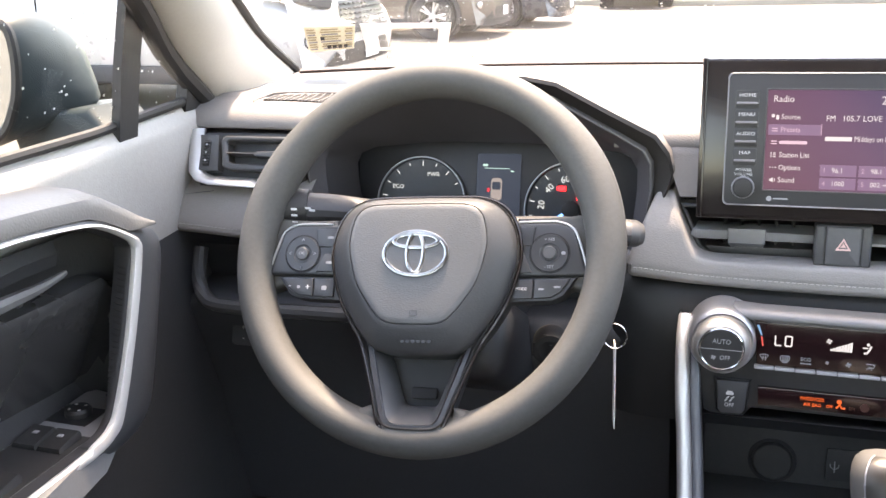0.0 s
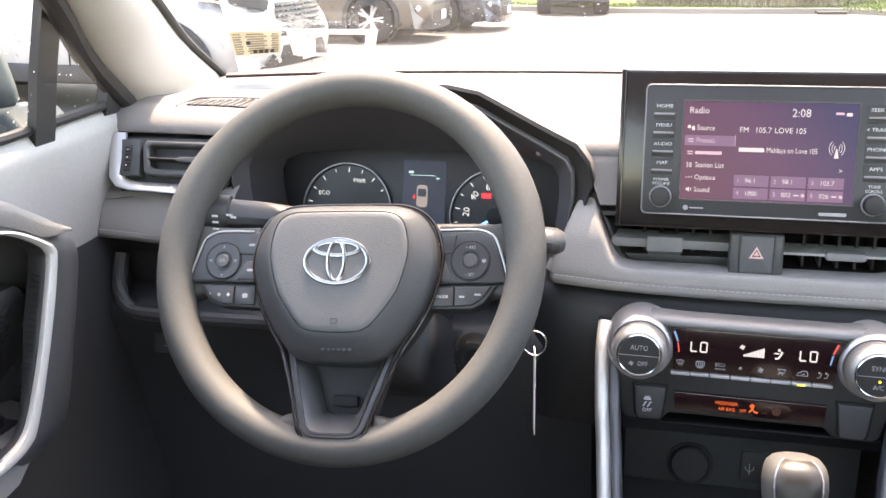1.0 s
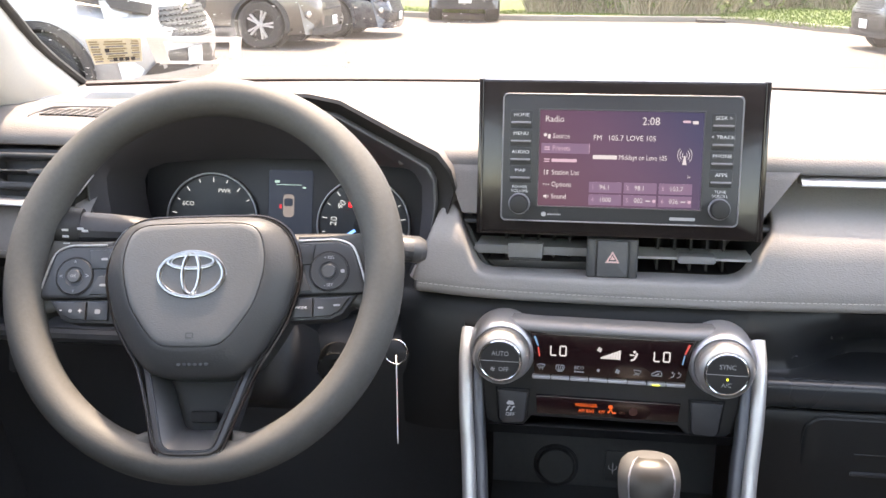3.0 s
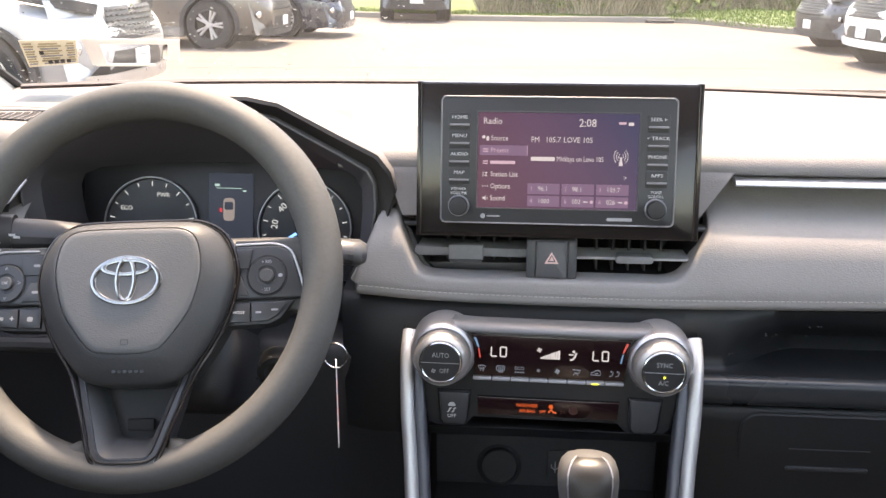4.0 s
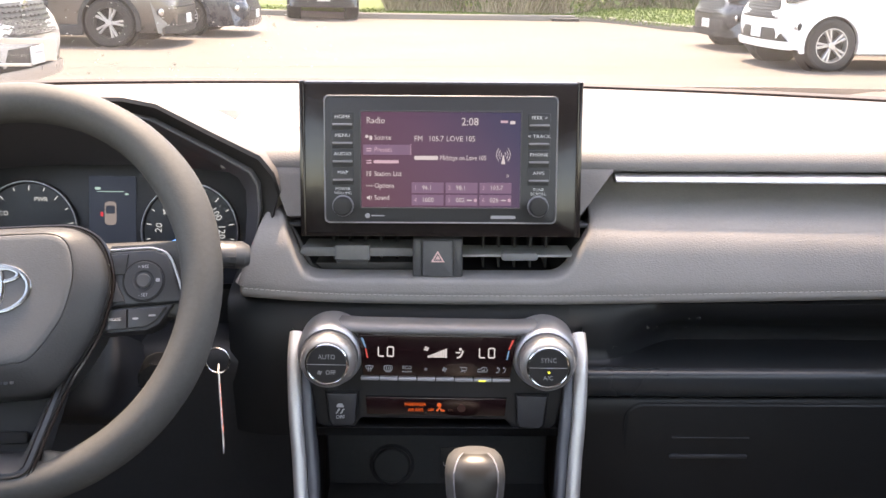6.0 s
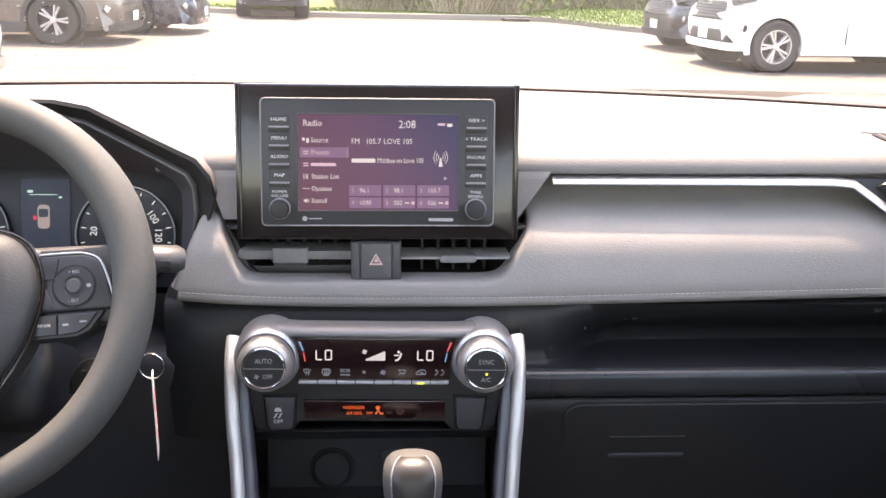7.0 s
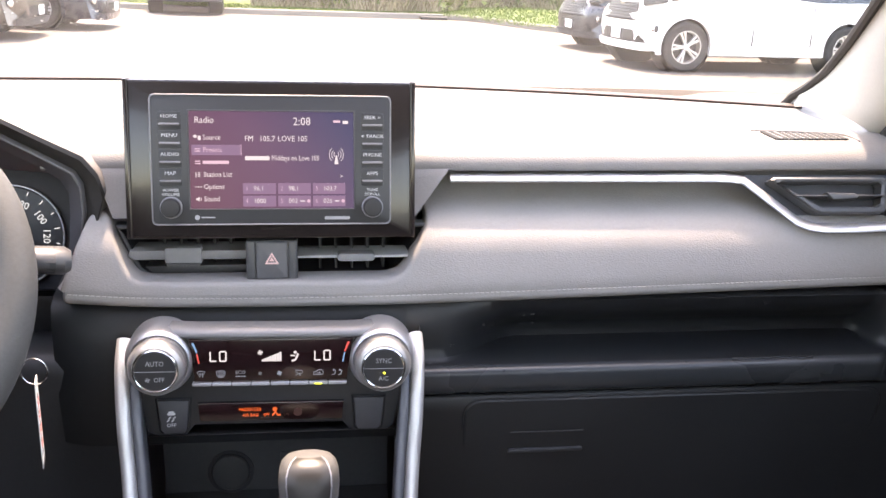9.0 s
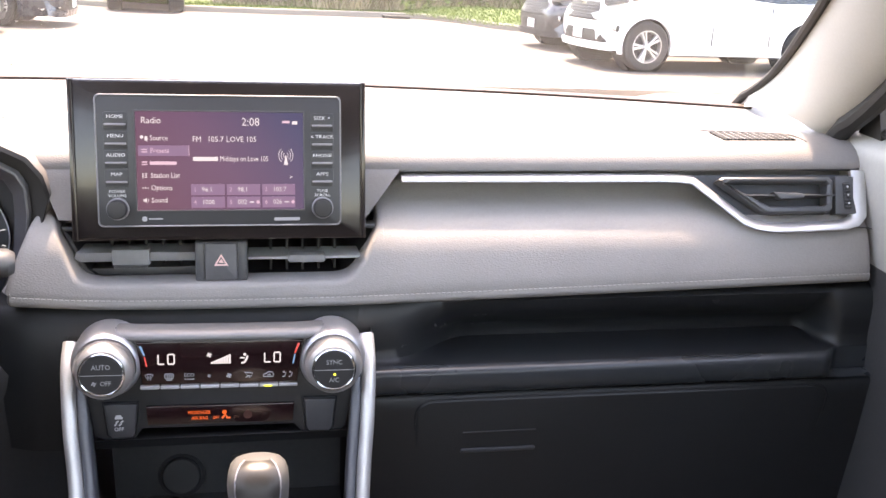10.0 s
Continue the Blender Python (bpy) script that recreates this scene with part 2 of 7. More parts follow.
rings = []
for i in range(141):
    x = -0.307 + 1.403 * i / 140
    f, g = top_front(x), glass_foot(x) + 0.03
    ring = [(x, f + 0.05, 1.108), (x, f + 0.003, 1.1135), (x, f, 1.1155), (x, f - 0.0005, 1.119), (x, f + 0.001, 1.1235), (x, f + 0.0045, 1.1285), (x, f + 0.0105, 1.1335), (x, f + 0.019, 1.1378), (x, f + 0.030, 1.1412), (x, f + 0.044, 1.1440)]
    for k in range(0, 9):
        y = f + 0.062 + (g - f - 0.062) * k / 8 - 0.012 * (k == 0)
        ring.append((x, y, top_z(x, y)))
    ring = [(a, b, c + left_rise(x) * max(0.0, 1 - max(0.0, b - f - 0.06) / 0.14)) for a, b, c in ring]
    if -0.165 < x - WX < 0.139:                       # the gauge hood stands in front here
        ring = [(a, max(b, 1.068 + 0.001 * k), c if b > 1.068 else 1.100 + 0.004 * k) for k, (a, b, c) in enumerate(ring)]
    rings.append(ring)
dpart("top_pad", loft(rings, closed=False), PADTOP, "sunlit grainy grey top pad")
# dark line where the glass meets the pad
dpart("glass_base_strip", sweep([(x, glass_foot(x) - 0.002, top_z(x, glass_foot(x)) + 0.000) for x in [-0.275 + 1.35 * i / 40 for i in range(41)]], [(-0.006, -0.006), (0.006, -0.006), (0.008, 0.003), (-0.004, 0.005)]), surface("brown_black_rubber", (0.030, 0.017, 0.014), 0.6, bump=0.1), "brown-black strip along the foot of the windshield")

# padded mid panel: one skin from beside the gauges, under the centre vents, to the passenger door
FACE_Z = [0.98, 0.999, 1.0075, 1.017, 1.032, 1.050, 1.068, 1.078, 1.088, 1.098, 1.108]
FACE_Y = [0.8985, 0.8985, 0.8992, 0.9020, 0.9070, 0.9140, 0.9290, 0.9550, 0.9740, 0.9840, 0.9900]
SEAM_X = [-0.31, -0.29, -0.218, -0.14, 0.205, 0.235, 0.266, 0.33, 0.40, 0.533, 0.69, 0.87, 1.03, 1.09]
SEAM_Z = [1.0245, 1.0240, 1.0200, 1.0165, 1.0072, 1.0042, 1.0020, 1.0003, 0.9995, 1.0000, 1.0032, 1.0070, 1.0103, 1.0112]


def seam_z(x):
    """Height of the stitched edge."""
    return float(np.mean([np.interp(x + d, SEAM_X, SEAM_Z) for d in (-0.03, -0.015, 0.0, 0.015, 0.03)]))


def face_y(x, z):
    """Depth of the padded face at a height."""
    u = abs(x - CX) / 0.7
    return float(np.mean([np.interp(z + d, FACE_Z, FACE_Y) for d in (-0.006, 0.0, 0.006)])) + 0.003 * u * u


def pad_ring(x, top, nrm):
    """From the rolled upper edge, down the face, under the stitched edge."""
    s, out = seam_z(x), []
    y = face_y(x, top)
    for a in (90, 60, 30):
        k, h = math.sin(radians(a)), 1 - math.cos(radians(a))
        out.append((x + nrm[0] * 0.0055 * k, y + 0.0055 * h, top + nrm[1] * 0.0055 * k))
    out.insert(0, (out[0][0], y + 0.032, out[0][2]))
    for j in range(13):
        z = top + (s + 0.0035 - top) * (j / 12)
        out.append((x, face_y(x, z), z))
    y = face_y(x, s)
    return out + [(x, y + 0.0009, s + 0.0014), (x, y + 0.0006, s - 0.0002), (x, y - 0.0010, s - 0.0022), (x, y - 0.0008, s - 0.0052), (x, y + 0.0020, s - 0.0088), (x, y + 0.009, s - 0.0115), (x, y + 0.035, s - 0.0125), (x, y + 0.07, s - 0.0125)]


def pad_rings(edge, step):
    """Rings along an upper edge given as corner points (x, z), with its corners rounded."""
    line = [Vector((x, 0, z)) for x, z in edge]
    fine = []
    for a, b in zip(line, line[1:]):
        n = max(1, int((b - a).length / step))
        fine += [a.lerp(b, i / n) for i in range(n)]
    fine.append(line[-1])
    for _ in range(5):
        fine = [fine[0]] + [(a + b * 2 + c) / 4 for a, b, c in zip(fine, fine[1:], fine[2:])] + [fine[-1]]
    rings = []
    for i, p in enumerate(fine):
        t = (fine[min(i + 1, len(fine) - 1)] - fine[max(i - 1, 0)]).normalized()
        rings.append(pad_ring(p.x, p.z, (-t.z, t.x)))
    return rings


rings = pad_rings([(0.2090, 1.0085), (0.2125, 1.0200), (0.2330, 1.0720), (0.2370, 1.0745), (0.2415, 1.0725), (0.2465, 1.0560), (0.2610, 1.0230), (0.2690, 1.0130), (0.2830, 1.0105), (0.5110, 1.0105), (0.5240, 1.0135), (0.5340, 1.0230), (0.5570, 1.0660), (0.5550, 1.0800), (0.5590, 1.0980), (0.5700, 1.1080), (1.0700, 1.1080), (1.0815, 1.1060)], 0.0032)
first, last = rings[0], rings[-1]
rings = [[(x - 0.004, y + 0.05, z) for x, y, z in first], [(x - 0.0035, y + 0.006, z) for x, y, z in first]] + rings + [[(x + 0.0035, y + 0.005, z) for x, y, z in last], [(x + 0.0045, y + 0.05, z) for x, y, z in last]]
dpart("mid_pad", loft(rings, closed=False), PAD, "grainy leather-look pad with a stitched lower edge", 55)
rings = pad_rings([(-0.3020, 1.1080), (-0.1410, 1.1080)], 0.006)
dpart("mid_pad", loft([[(x - 0.004, y + 0.05, z) for x, y, z in rings[0]], [(x - 0.003, y + 0.004, z) for x, y, z in rings[0]]] + rings, closed=False), PAD, "grainy leather-look pad with a stitched lower edge", 55)

# stitches along the edge: each a small thread
for x0, x1 in ((0.210, 1.082), (-0.300, -0.144)):
    n = int((x1 - x0) / 0.0052)
    own = bmesh.new()
    for i in range(n):
        x = x0 + (x1 - x0) * (i + 0.5) / n
        s = seam_z(x)
        box(x, face_y(x, s) - 0.0006, s + 0.0006, 0.0034, 0.0016, 0.0010, bm=own)
    tagged(dpart("stitching", own, THREAD, "row of pale stitches"), kind="stuff")

# silver strip and its bend round the outer vents; both sides alike
def trim_path(sgn):
    pts = [(0.176, 0.948, 1.1090), (0.440, 0.947, 1.1090), (0.468, 0.947, 1.1085), (0.486, 0.944, 1.1065), (0.540, 0.922, 1.0675), (0.551, 0.919, 1.0635), (0.568, 0.917, 1.0615), (0.600, 0.917, 1.0615), (0.661, 0.919, 1.0625), (0.675, 0.921, 1.0657), (0.682, 0.924, 1.0720), (0.686, 0.932, 1.0880), (0.689, 0.946, 1.1150)]
    if sgn < 0:
        pts = [(0.543, 0.936, 1.0905), (0.5555, 0.925, 1.0724), (0.566, 0.919, 1.0625), (0.578, 0.917, 1.0585)] + pts[7:]
    return [Vector((CX + sgn * (a - 0.009 * (sgn > 0 and a > 0.65)), b, c + (0.011 if sgn < 0 else 0.0))) for a, b, c in pts]


for sgn in (1, -1):
    path = trim_path(sgn)
    dpart("silver_strip", sweep(path, [(-0.012, -0.0050), (0.0040, -0.0052), (0.0056, -0.0040), (0.0052, -0.0022), (-0.0010, 0.0012), (-0.0040, 0.0022), (-0.012, 0.0022)] if sgn > 0 else [(0.012, -0.0050), (-0.0040, -0.0052), (-0.0056, -0.0040), (-0.0052, -0.0022), (0.0010, 0.0012), (0.0040, 0.0022), (0.012, 0.0022)], up=(0.02, 0.05, 1)), surface("bright_satin_strip", (0.62, 0.62, 0.63), 0.36, metal=0.75, grain=900, bump=0.05, dist=0.0002, var=0.04), "satin silver strip that bends round the vent", 50)

# dark fascia behind the trims, closing the gaps
for x0, x1 in ((0.55, 1.10), (-0.30, -0.172)):
    dpart("fascia_back", box((x0 + x1) / 2, 1.025, 1.082, x1 - x0, 0.05, 0.075), DARK)
    dpart("ledge_underside", box((x0 + x1) / 2, 0.978, 1.1165, x1 - x0 - 0.01, 0.045, 0.007, 0.002), DARK)

# lower dashboard: dark shelf with a rolled lip on the passenger side, plain panel on the driver's side
GLOVE = surface("black_hard_plastic", (0.0125, 0.0137, 0.0152), 0.48, grain=800, bump=0.2, dist=0.0002, var=0.15)
rings, lip = [], []
for i in range(93):
    x = 0.53 + 0.58 * i / 92
    u = max(0.0, min(1.0, (x - 0.565) / 0.09))
    v = max(0.0, min(1.0, (1.056 - x) / 0.024))
    v = v * v * (3 - 2 * v)
    d = 0.055 * (u * u * (3 - 2 * u)) * v
    rings.append([(x, 0.950, 1.004), (x, 0.915, 0.996), (x, 0.907, 0.990), (x, 0.903 + 0.2 * d, 0.978), (x, 0.902 + 0.45 * d, 0.966), (x, 0.902 + 0.75 * d, 0.955), (x, 0.903 + d, 0.945), (x, 0.903 + d, 0.932), (x, 0.897 + d * 0.6 + 0.004 * (1 - v), 0.9285), (x, 0.890 + 0.011 * (1 - v), 0.9290)])
    lip.append([(x, y + (0.901 - y) * (1 - v) * (z > 0.9), z) for y, z in ((0.890, 0.9290), (0.884, 0.9285), (0.8800, 0.9260), (0.8790, 0.9210), (0.8800, 0.9120), (0.882, 0.9030), (0.886, 0.8995), (0.900, 0.8985))])
dpart("shelf_panel", loft(rings, closed=False), GLOVE, "dark hard panel with an open shelf", 60)
dpart("shelf_lip", loft(lip, closed=False), surface("semi_gloss_lip", (0.030, 0.034, 0.038), 0.28, grain=800, bump=0.12, dist=0.0002, var=0.1), "smooth rolled shelf lip", 60)
dpart("lower_side", box(0.55, 0.985, 0.84, 0.02, 0.12, 0.30), DARK)
rings = []
for i in range(26):
    x = 0.190 + 0.348 * i / 25
    k = min(1.0, i / 5, (25 - i) / 6)
    turn = 0.012 * max(0.0, 1 - i / 3) ** 2
    rings.append([(x, y + turn, z) for x, y, z in ((x, 0.960, 1.003), (x, 0.918, 0.994), (x, 0.9075, 0.988), (x, 0.903 - 0.002 * k, 0.972), (x, 0.902 - 0.006 * k, 0.955), (x, 0.903 - 0.009 * k, 0.930), (x, 0.906 - 0.006 * k, 0.890), (x, 0.915, 0.840))])
dpart("centre_panel", loft(rings, closed=False), GLOVE, "dark hard panel round the climate controls", 60)

UNDER = [(0.900, 0.8985), (0.889, 0.8975), (0.8860, 0.8940), (0.8885, 0.878), (0.8970, 0.820), (0.9170, 0.710), (0.95, 0.600), (1.01, 0.590)]
dpart("lower_panel", loft([[(0.540 + 0.57 * i / 24, y, z) for y, z in UNDER] for i in range(25)], closed=False), GLOVE, "dark hard panel below the shelf", 60)
glove = thing("glove_box", pose(0.82, 0.92, 0.75), "closed dark plastic glove box door under the dashboard shelf", "glove box")
gm = Matrix.Translation((-0.82, -0.92, -0.75))


def under_y(z):
    return float(np.interp(z, [q for _, q in UNDER[::-1]], [p for p, _ in UNDER[::-1]]))


door_line = rrect(0.455, 0.272, 0.018, 5, 0.8165, 0.7555)
bm = loft([[(x, under_y(z) + 0.004, z) for x, z in door_line], [(x, under_y(z) - 0.0008, z) for x, z in door_line], [(x, under_y(z) - 0.0022, z) for x, z in inset(door_line, 0.0016)], [(x, under_y(z) - 0.0026, z) for x, z in inset(door_line, 0.004)]])
bmesh.ops.triangulate(bm, faces=[f for f in bm.faces if len(f.verts) > 4])
bmesh.ops.transform(bm, matrix=gm, verts=bm.verts)
part("door_panel", bm, GLOVE, glove)
bm = sweep([(x, under_y(z) - 0.0002, z) for x, z in inset(door_line, -0.0008)], circle(0.0010, 6), up=(0, 1, 0), closed=True)
bmesh.ops.transform(bm, matrix=gm, verts=bm.verts)
part("door_gap", bm, VOID, glove, "thin dark gap round the door")
bm = merge(prism(rrect(0.078, 0.0012, 0.0005, cy=0.013), -0.001, 0.0005, 0.0002), prism(rrect(0.080, 0.0046, 0.002, cy=-0.010), -0.001, 0.0020, 0.0010))
bmesh.ops.transform(bm, matrix=gm @ pose(0.678, 0.8935, 0.838, 99), verts=bm.verts)
part("latch", bm, DARK, glove, "recessed latch with a finger pull")
# pale scuffs on the hard panel above the shelf
rs = random.Random(3)
own = bmesh.new()
for cx_, cz_, n_, spread in ((0.612, 0.968, 4, 0.008), (0.652, 0.973, 5, 0.016), (0.618, 0.953, 2, 0.006), (0.575, 0.944, 3, 0.005), (0.908, 0.984, 5, 0.004)):
    for k in range(n_):
        x, z = cx_ + rs.uniform(-1, 1) * spread, cz_ + rs.uniform(-1, 1) * spread * 0.35
        box(x, float(np.interp(z, [0.945, 0.955, 0.966, 0.978, 0.990], [0.9045, 0.9035, 0.9018, 0.9025, 0.9065])) - 0.0006, z, rs.uniform(0.0006, 0.0020), 0.0008, rs.uniform(0.0004, 0.0009), bm=own)
tagged(dpart("scuff_marks", own, surface("pale_scuff", (0.075, 0.076, 0.08), 0.8, bump=0.0), "small pale scuffs"), kind="stuff")

# driver's side below the stitch: panel with a long recess above a knee panel
rings = []
for i in range(21):
    x = -0.312 + 0.56 * i / 20
    rings.append([(x, 0.945, 0.990), (x, 0.95, 0.975), (x, 0.962, 0.955), (x, 0.965, 0.945), (x, 0.935, 0.940), (x, 0.915, 0.935), (x, 0.910, 0.925), (x, 0.915, 0.905), (x, 0.95, 0.80), (x, 1.0, 0.62)])
dpart("knee_panel", loft(rings, closed=False), DARK, "dark knee panel under the steering wheel", 50)
dpart("lower_panel_edge", sweep(spline([(-0.288, 0.930, 0.990), (-0.287, 0.918, 0.965), (-0.283, 0.911, 0.948), (-0.274, 0.906, 0.937), (-0.258, 0.903, 0.931), (-0.20, 0.902, 0.930), (-0.05, 0.902, 0.932), (0.10, 0.905, 0.934)], 5), circle(0.0085, 10)), MIDDARK)
# hood-release and dimmer marks
kn = dpart("switch_blank", prism(rrect(0.05, 0.03, 0.004), 0, 0.004, 0.0015), MIDDARK)
kn.matrix_basis = D0 @ pose(-0.225, 0.918, 0.893, 75)
kn.data.transform(D0.inverted())
letters("+", 0.008, -0.010, 0.006, 0.0045, kn, WHITEINK)
letters("-", 0.008, -0.010, -0.006, 0.0045, kn, WHITEINK)
plate("icon_bar", rrect(0.006, 0.002, 0.0008, 2, 0.006, -0.004), 0.0045, kn, GREYINK)

# ---- outer air vents ----
def outer_vent(sgn):
    v = thing("air_vent", pose(CX + sgn * 0.60, 0.932, 1.082 if sgn > 0 else 1.092, 65), "slim dark dashboard air vent with a silver slider and thumb wheel", "air vent", "outer vents")
    s = sgn

    def o_(pts):
        pts = [(s * (a - 0.0095 * max(0.0, min(1.0, a / 0.06)) if s > 0 else max(a, -0.050 + 0.3 * b)), b) for a, b in pts]
        return pts if area2(pts) > 0 else pts[::-1]

    outer = o_(((-0.088, 0.0255), (-0.084, 0.0285), (0.046, 0.0285), (0.0515, 0.0240), (0.0465, -0.0065), (0.0395, -0.0100), (-0.036, -0.0100), (-0.0430, -0.0070)))
    inner = o_(((-0.0790, 0.0215), (-0.0755, 0.0235), (0.0400, 0.0232), (0.0435, 0.0200), (0.0395, 0.0000), (0.0340, -0.0030), (-0.0330, -0.0030), (-0.0380, -0.0005)))
    part("surround", frame_ring(outer, inner, -0.02, 0.006, 0.0018), SATIN, v, "satin grey vent frame")
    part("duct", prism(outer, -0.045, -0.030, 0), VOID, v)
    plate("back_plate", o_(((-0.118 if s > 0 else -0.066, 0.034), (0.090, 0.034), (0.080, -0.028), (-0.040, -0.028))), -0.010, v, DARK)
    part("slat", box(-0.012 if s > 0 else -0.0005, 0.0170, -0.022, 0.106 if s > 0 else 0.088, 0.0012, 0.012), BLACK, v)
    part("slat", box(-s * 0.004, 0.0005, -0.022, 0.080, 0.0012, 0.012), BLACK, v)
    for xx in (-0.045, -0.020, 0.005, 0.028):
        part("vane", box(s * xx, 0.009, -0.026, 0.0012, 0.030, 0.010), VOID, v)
    part("slat", box(-0.010 if s > 0 else 0.0005, 0.0085, -0.002, 0.106 if s > 0 else 0.086, 0.0016, 0.018, 0.0005, 1), SATIN, v)
    part("slider", prism(o_(((-0.030, 0.0115), (0.004, 0.0105), (0.008, 0.0050), (-0.022, 0.0035))), 0.000, 0.010, 0.002), SATIN, v, "grey slider tab")
    part("dial_panel", prism(o_(((0.0570, 0.0300), (0.0830, 0.0300), (0.0790, -0.0110), (0.0530, -0.0110))), -0.012, 0.002, 0.001), SATIN, v)
    part("wheel_slot", prism(o_([(a + 0.0690, b + 0.0085) for a, b in rrect(0.0085, 0.030, 0.002)]), 0.001, 0.0026, 0.0004), BLACK, v)
    bm = bmesh.new()
    for k in range(8):
        box(s * (0.0690 - 0.0095 * (s > 0)), -0.0030 + 0.0034 * k, 0.003, 0.0062, 0.0018, 0.003, 0.0005, 1, bm)
    w = part("thumb_wheel", bm, MIDDARK, v)
    for yy in (0.018, 0.009, 0.0):
        plate("mark", circle(0.0012, 8), 0.0, w, WHITEINK).location = (s * (0.0690 - 0.0095 * (s > 0)), yy, 0.0052)
    return v


outer_vent(1), outer_vent(-1)

# ---- defroster outlets in the top pad ----
def pad_point(x, y, up=0.0):
    """A point on the top pad, rounded front edge and raised driver's end included."""
    f = y - top_front(x)
    z = top_z(x, y) if f > 0.050 else float(np.interp(f, [-0.0005, 0.001, 0.0045, 0.0105, 0.019, 0.030, 0.044, 0.050], [1.119, 1.1235, 1.1285, 1.1335, 1.1378, 1.1412, 1.1440, top_z(x, top_front(x) + 0.050)]))
    return Vector((x, y, z + left_rise(x) * max(0.0, 1 - max(0.0, f - 0.06) / 0.14) + up))


for sgn in (1, -1):
    g = thing("defroster_grille", pose(CX + sgn * 0.565, 0.98, 1.15), "narrow dark side-window defroster grille with slanted slats", "air vent", "defrosters")
    m0 = g.matrix_world.inverted()

    def grille_point(a, f, up):
        x = CX + sgn * a
        return m0 @ pad_point(x, top_front(x) + f, up)

    def strip(a, w, lean, f0, f1, up):
        rows = [[grille_point(a + lean * k / 4 + d, f0 + (f1 - f0) * k / 4, u) for d, u in ((-w, -0.001), (-w * 0.8, up), (w * 0.8, up), (w, -0.001))] for k in range(5)]
        return loft(rows, closed=False)

    for k in range(10):
        a = 0.5375 + 0.0086 * k
        # black strips laid on the pad paint the shade inside the slots
        part("slot", strip(a, 0.0032, -0.009, 0.030, 0.051 - 0.0007 * k, 0.0016), VOID, g, "black slanted strip standing for a shaded slot")
        part("slat", strip(a + 0.0043, 0.0008, -0.009, 0.030, 0.051 - 0.0007 * k, 0.0020), PADTOP, g)
    rim_ = [(0.520, 0.0640), (0.545, 0.0605), (0.570, 0.0570), (0.600, 0.0520), (0.613, 0.0495), (0.6220, 0.045), (0.6280, 0.037), (0.6310, 0.028)]
    part("surround", tube([grille_point(p.x, p.y, 0.0004) for p in spline([(a, f, 0) for a, f in rim_], 4)], 0.0013, 6), PADTOP, g, "fine raised edge round the slots")
    part("edge_gap", tube([grille_point(p.x, p.y - 0.0022, 0.0001) for p in spline([(a, f, 0) for a, f in rim_], 4)], 0.0007, 6), DARK, g)

# flat corner covers between the defrosters and the glass
# darker than the pad: the shadow on these corners is put into the colour
COVERSHADE = surface("shaded_cover_grey", (0.125, 0.119, 0.117), 0.6, grain=1500, bump=0.4, dist=0.0004, var=0.06)
for sgn in (1, -1):
    quad = [(0.566, 1.205), (0.662, 1.188), (0.632, 1.042), (0.532, 1.030)]
    pts = [(CX + sgn * a - (0.0 if sgn > 0 else 0.012), b) for a, b in quad]
    sc = thing("speaker_cover", pose(CX + sgn * 0.56, 1.06, 1.15), "flat speaker cover in the dashboard corner, greyed to paint its shadow", "speaker cover", "speaker covers")
    m0 = sc.matrix_world.inverted()
    ring = [Vector(pts[i]).lerp(Vector(pts[(i + 1) % 4]), k / 6) for i in range(4) for k in range(6)]
    mid = sum(ring, Vector((0, 0))) / len(ring)

    def on_top(p, up):
        return m0 @ pad_point(p.x, p.y, up)

    part("cover", loft([[on_top(p, -0.004) for p in ring], [on_top(p, 0.0003) for p in ring], [on_top(p.lerp(mid, 0.015), 0.0008) for p in ring], [on_top(p.lerp(mid, 0.5), 0.0008) for p in ring], [on_top(p.lerp(mid, 0.95), 0.0008) for p in ring]]), COVERSHADE, sc)

# pad between the gauge hood, the radio and the passenger trim
APRON = [(0.975, 1.1240), (0.956, 1.1200), (0.9478, 1.1165), (0.9440, 1.1090), (0.9395, 1.0970), (0.9345, 1.0840), (0.9305, 1.0720), (0.940, 1.0680)]
rings = []
for i in range(31):
    k = i / 30
    rings.append([(0.232 + (1.1185 - c) * 0.40 + (0.344 - (1.1185 - c) * 1.19) * k, b, c) for b, c in APRON])
dpart("pad_apron", loft(rings, closed=False), PADTOP, "", 60)
# ---- cluster hood and instrument cluster ----
hood_outer = [(0.0, 1.1885), (0.060, 1.1880), (0.092, 1.182), (0.150, 1.152), (0.190, 1.132), (0.203, 1.115), (0.208, 1.096), (0.200, 1.070), (0.185, 1.020), (0.170, 0.985)]
hood_lip = [(0.0, 1.171), (0.050, 1.1705), (0.085, 1.163), (0.150, 1.128), (0.176, 1.113), (0.183, 1.100), (0.184, 1.075), (0.180, 1.045), (0.172, 1.015), (0.160, 0.985)]
hood_in = [(0.0, 1.160), (0.040, 1.1600), (0.075, 1.154), (0.138, 1.121), (0.163, 1.105), (0.170, 1.092), (0.170, 1.070), (0.167, 1.042), (0.160, 1.012), (0.150, 0.985)]
hood_back = [(0.0, 1.100), (0.040, 1.100), (0.080, 1.098), (0.140, 1.092), (0.160, 1.084), (0.166, 1.072), (0.166, 1.055), (0.164, 1.035), (0.158, 1.010), (0.148, 0.985)]


def both(pts, y, k=0.0):
    right = [(WX + a, y + k * (1.19 - z), z) for a, z in pts]
    left = [(WX - a, y + k * (1.19 - z), z) for a, z in pts[1:]]
    return left[::-1] + right


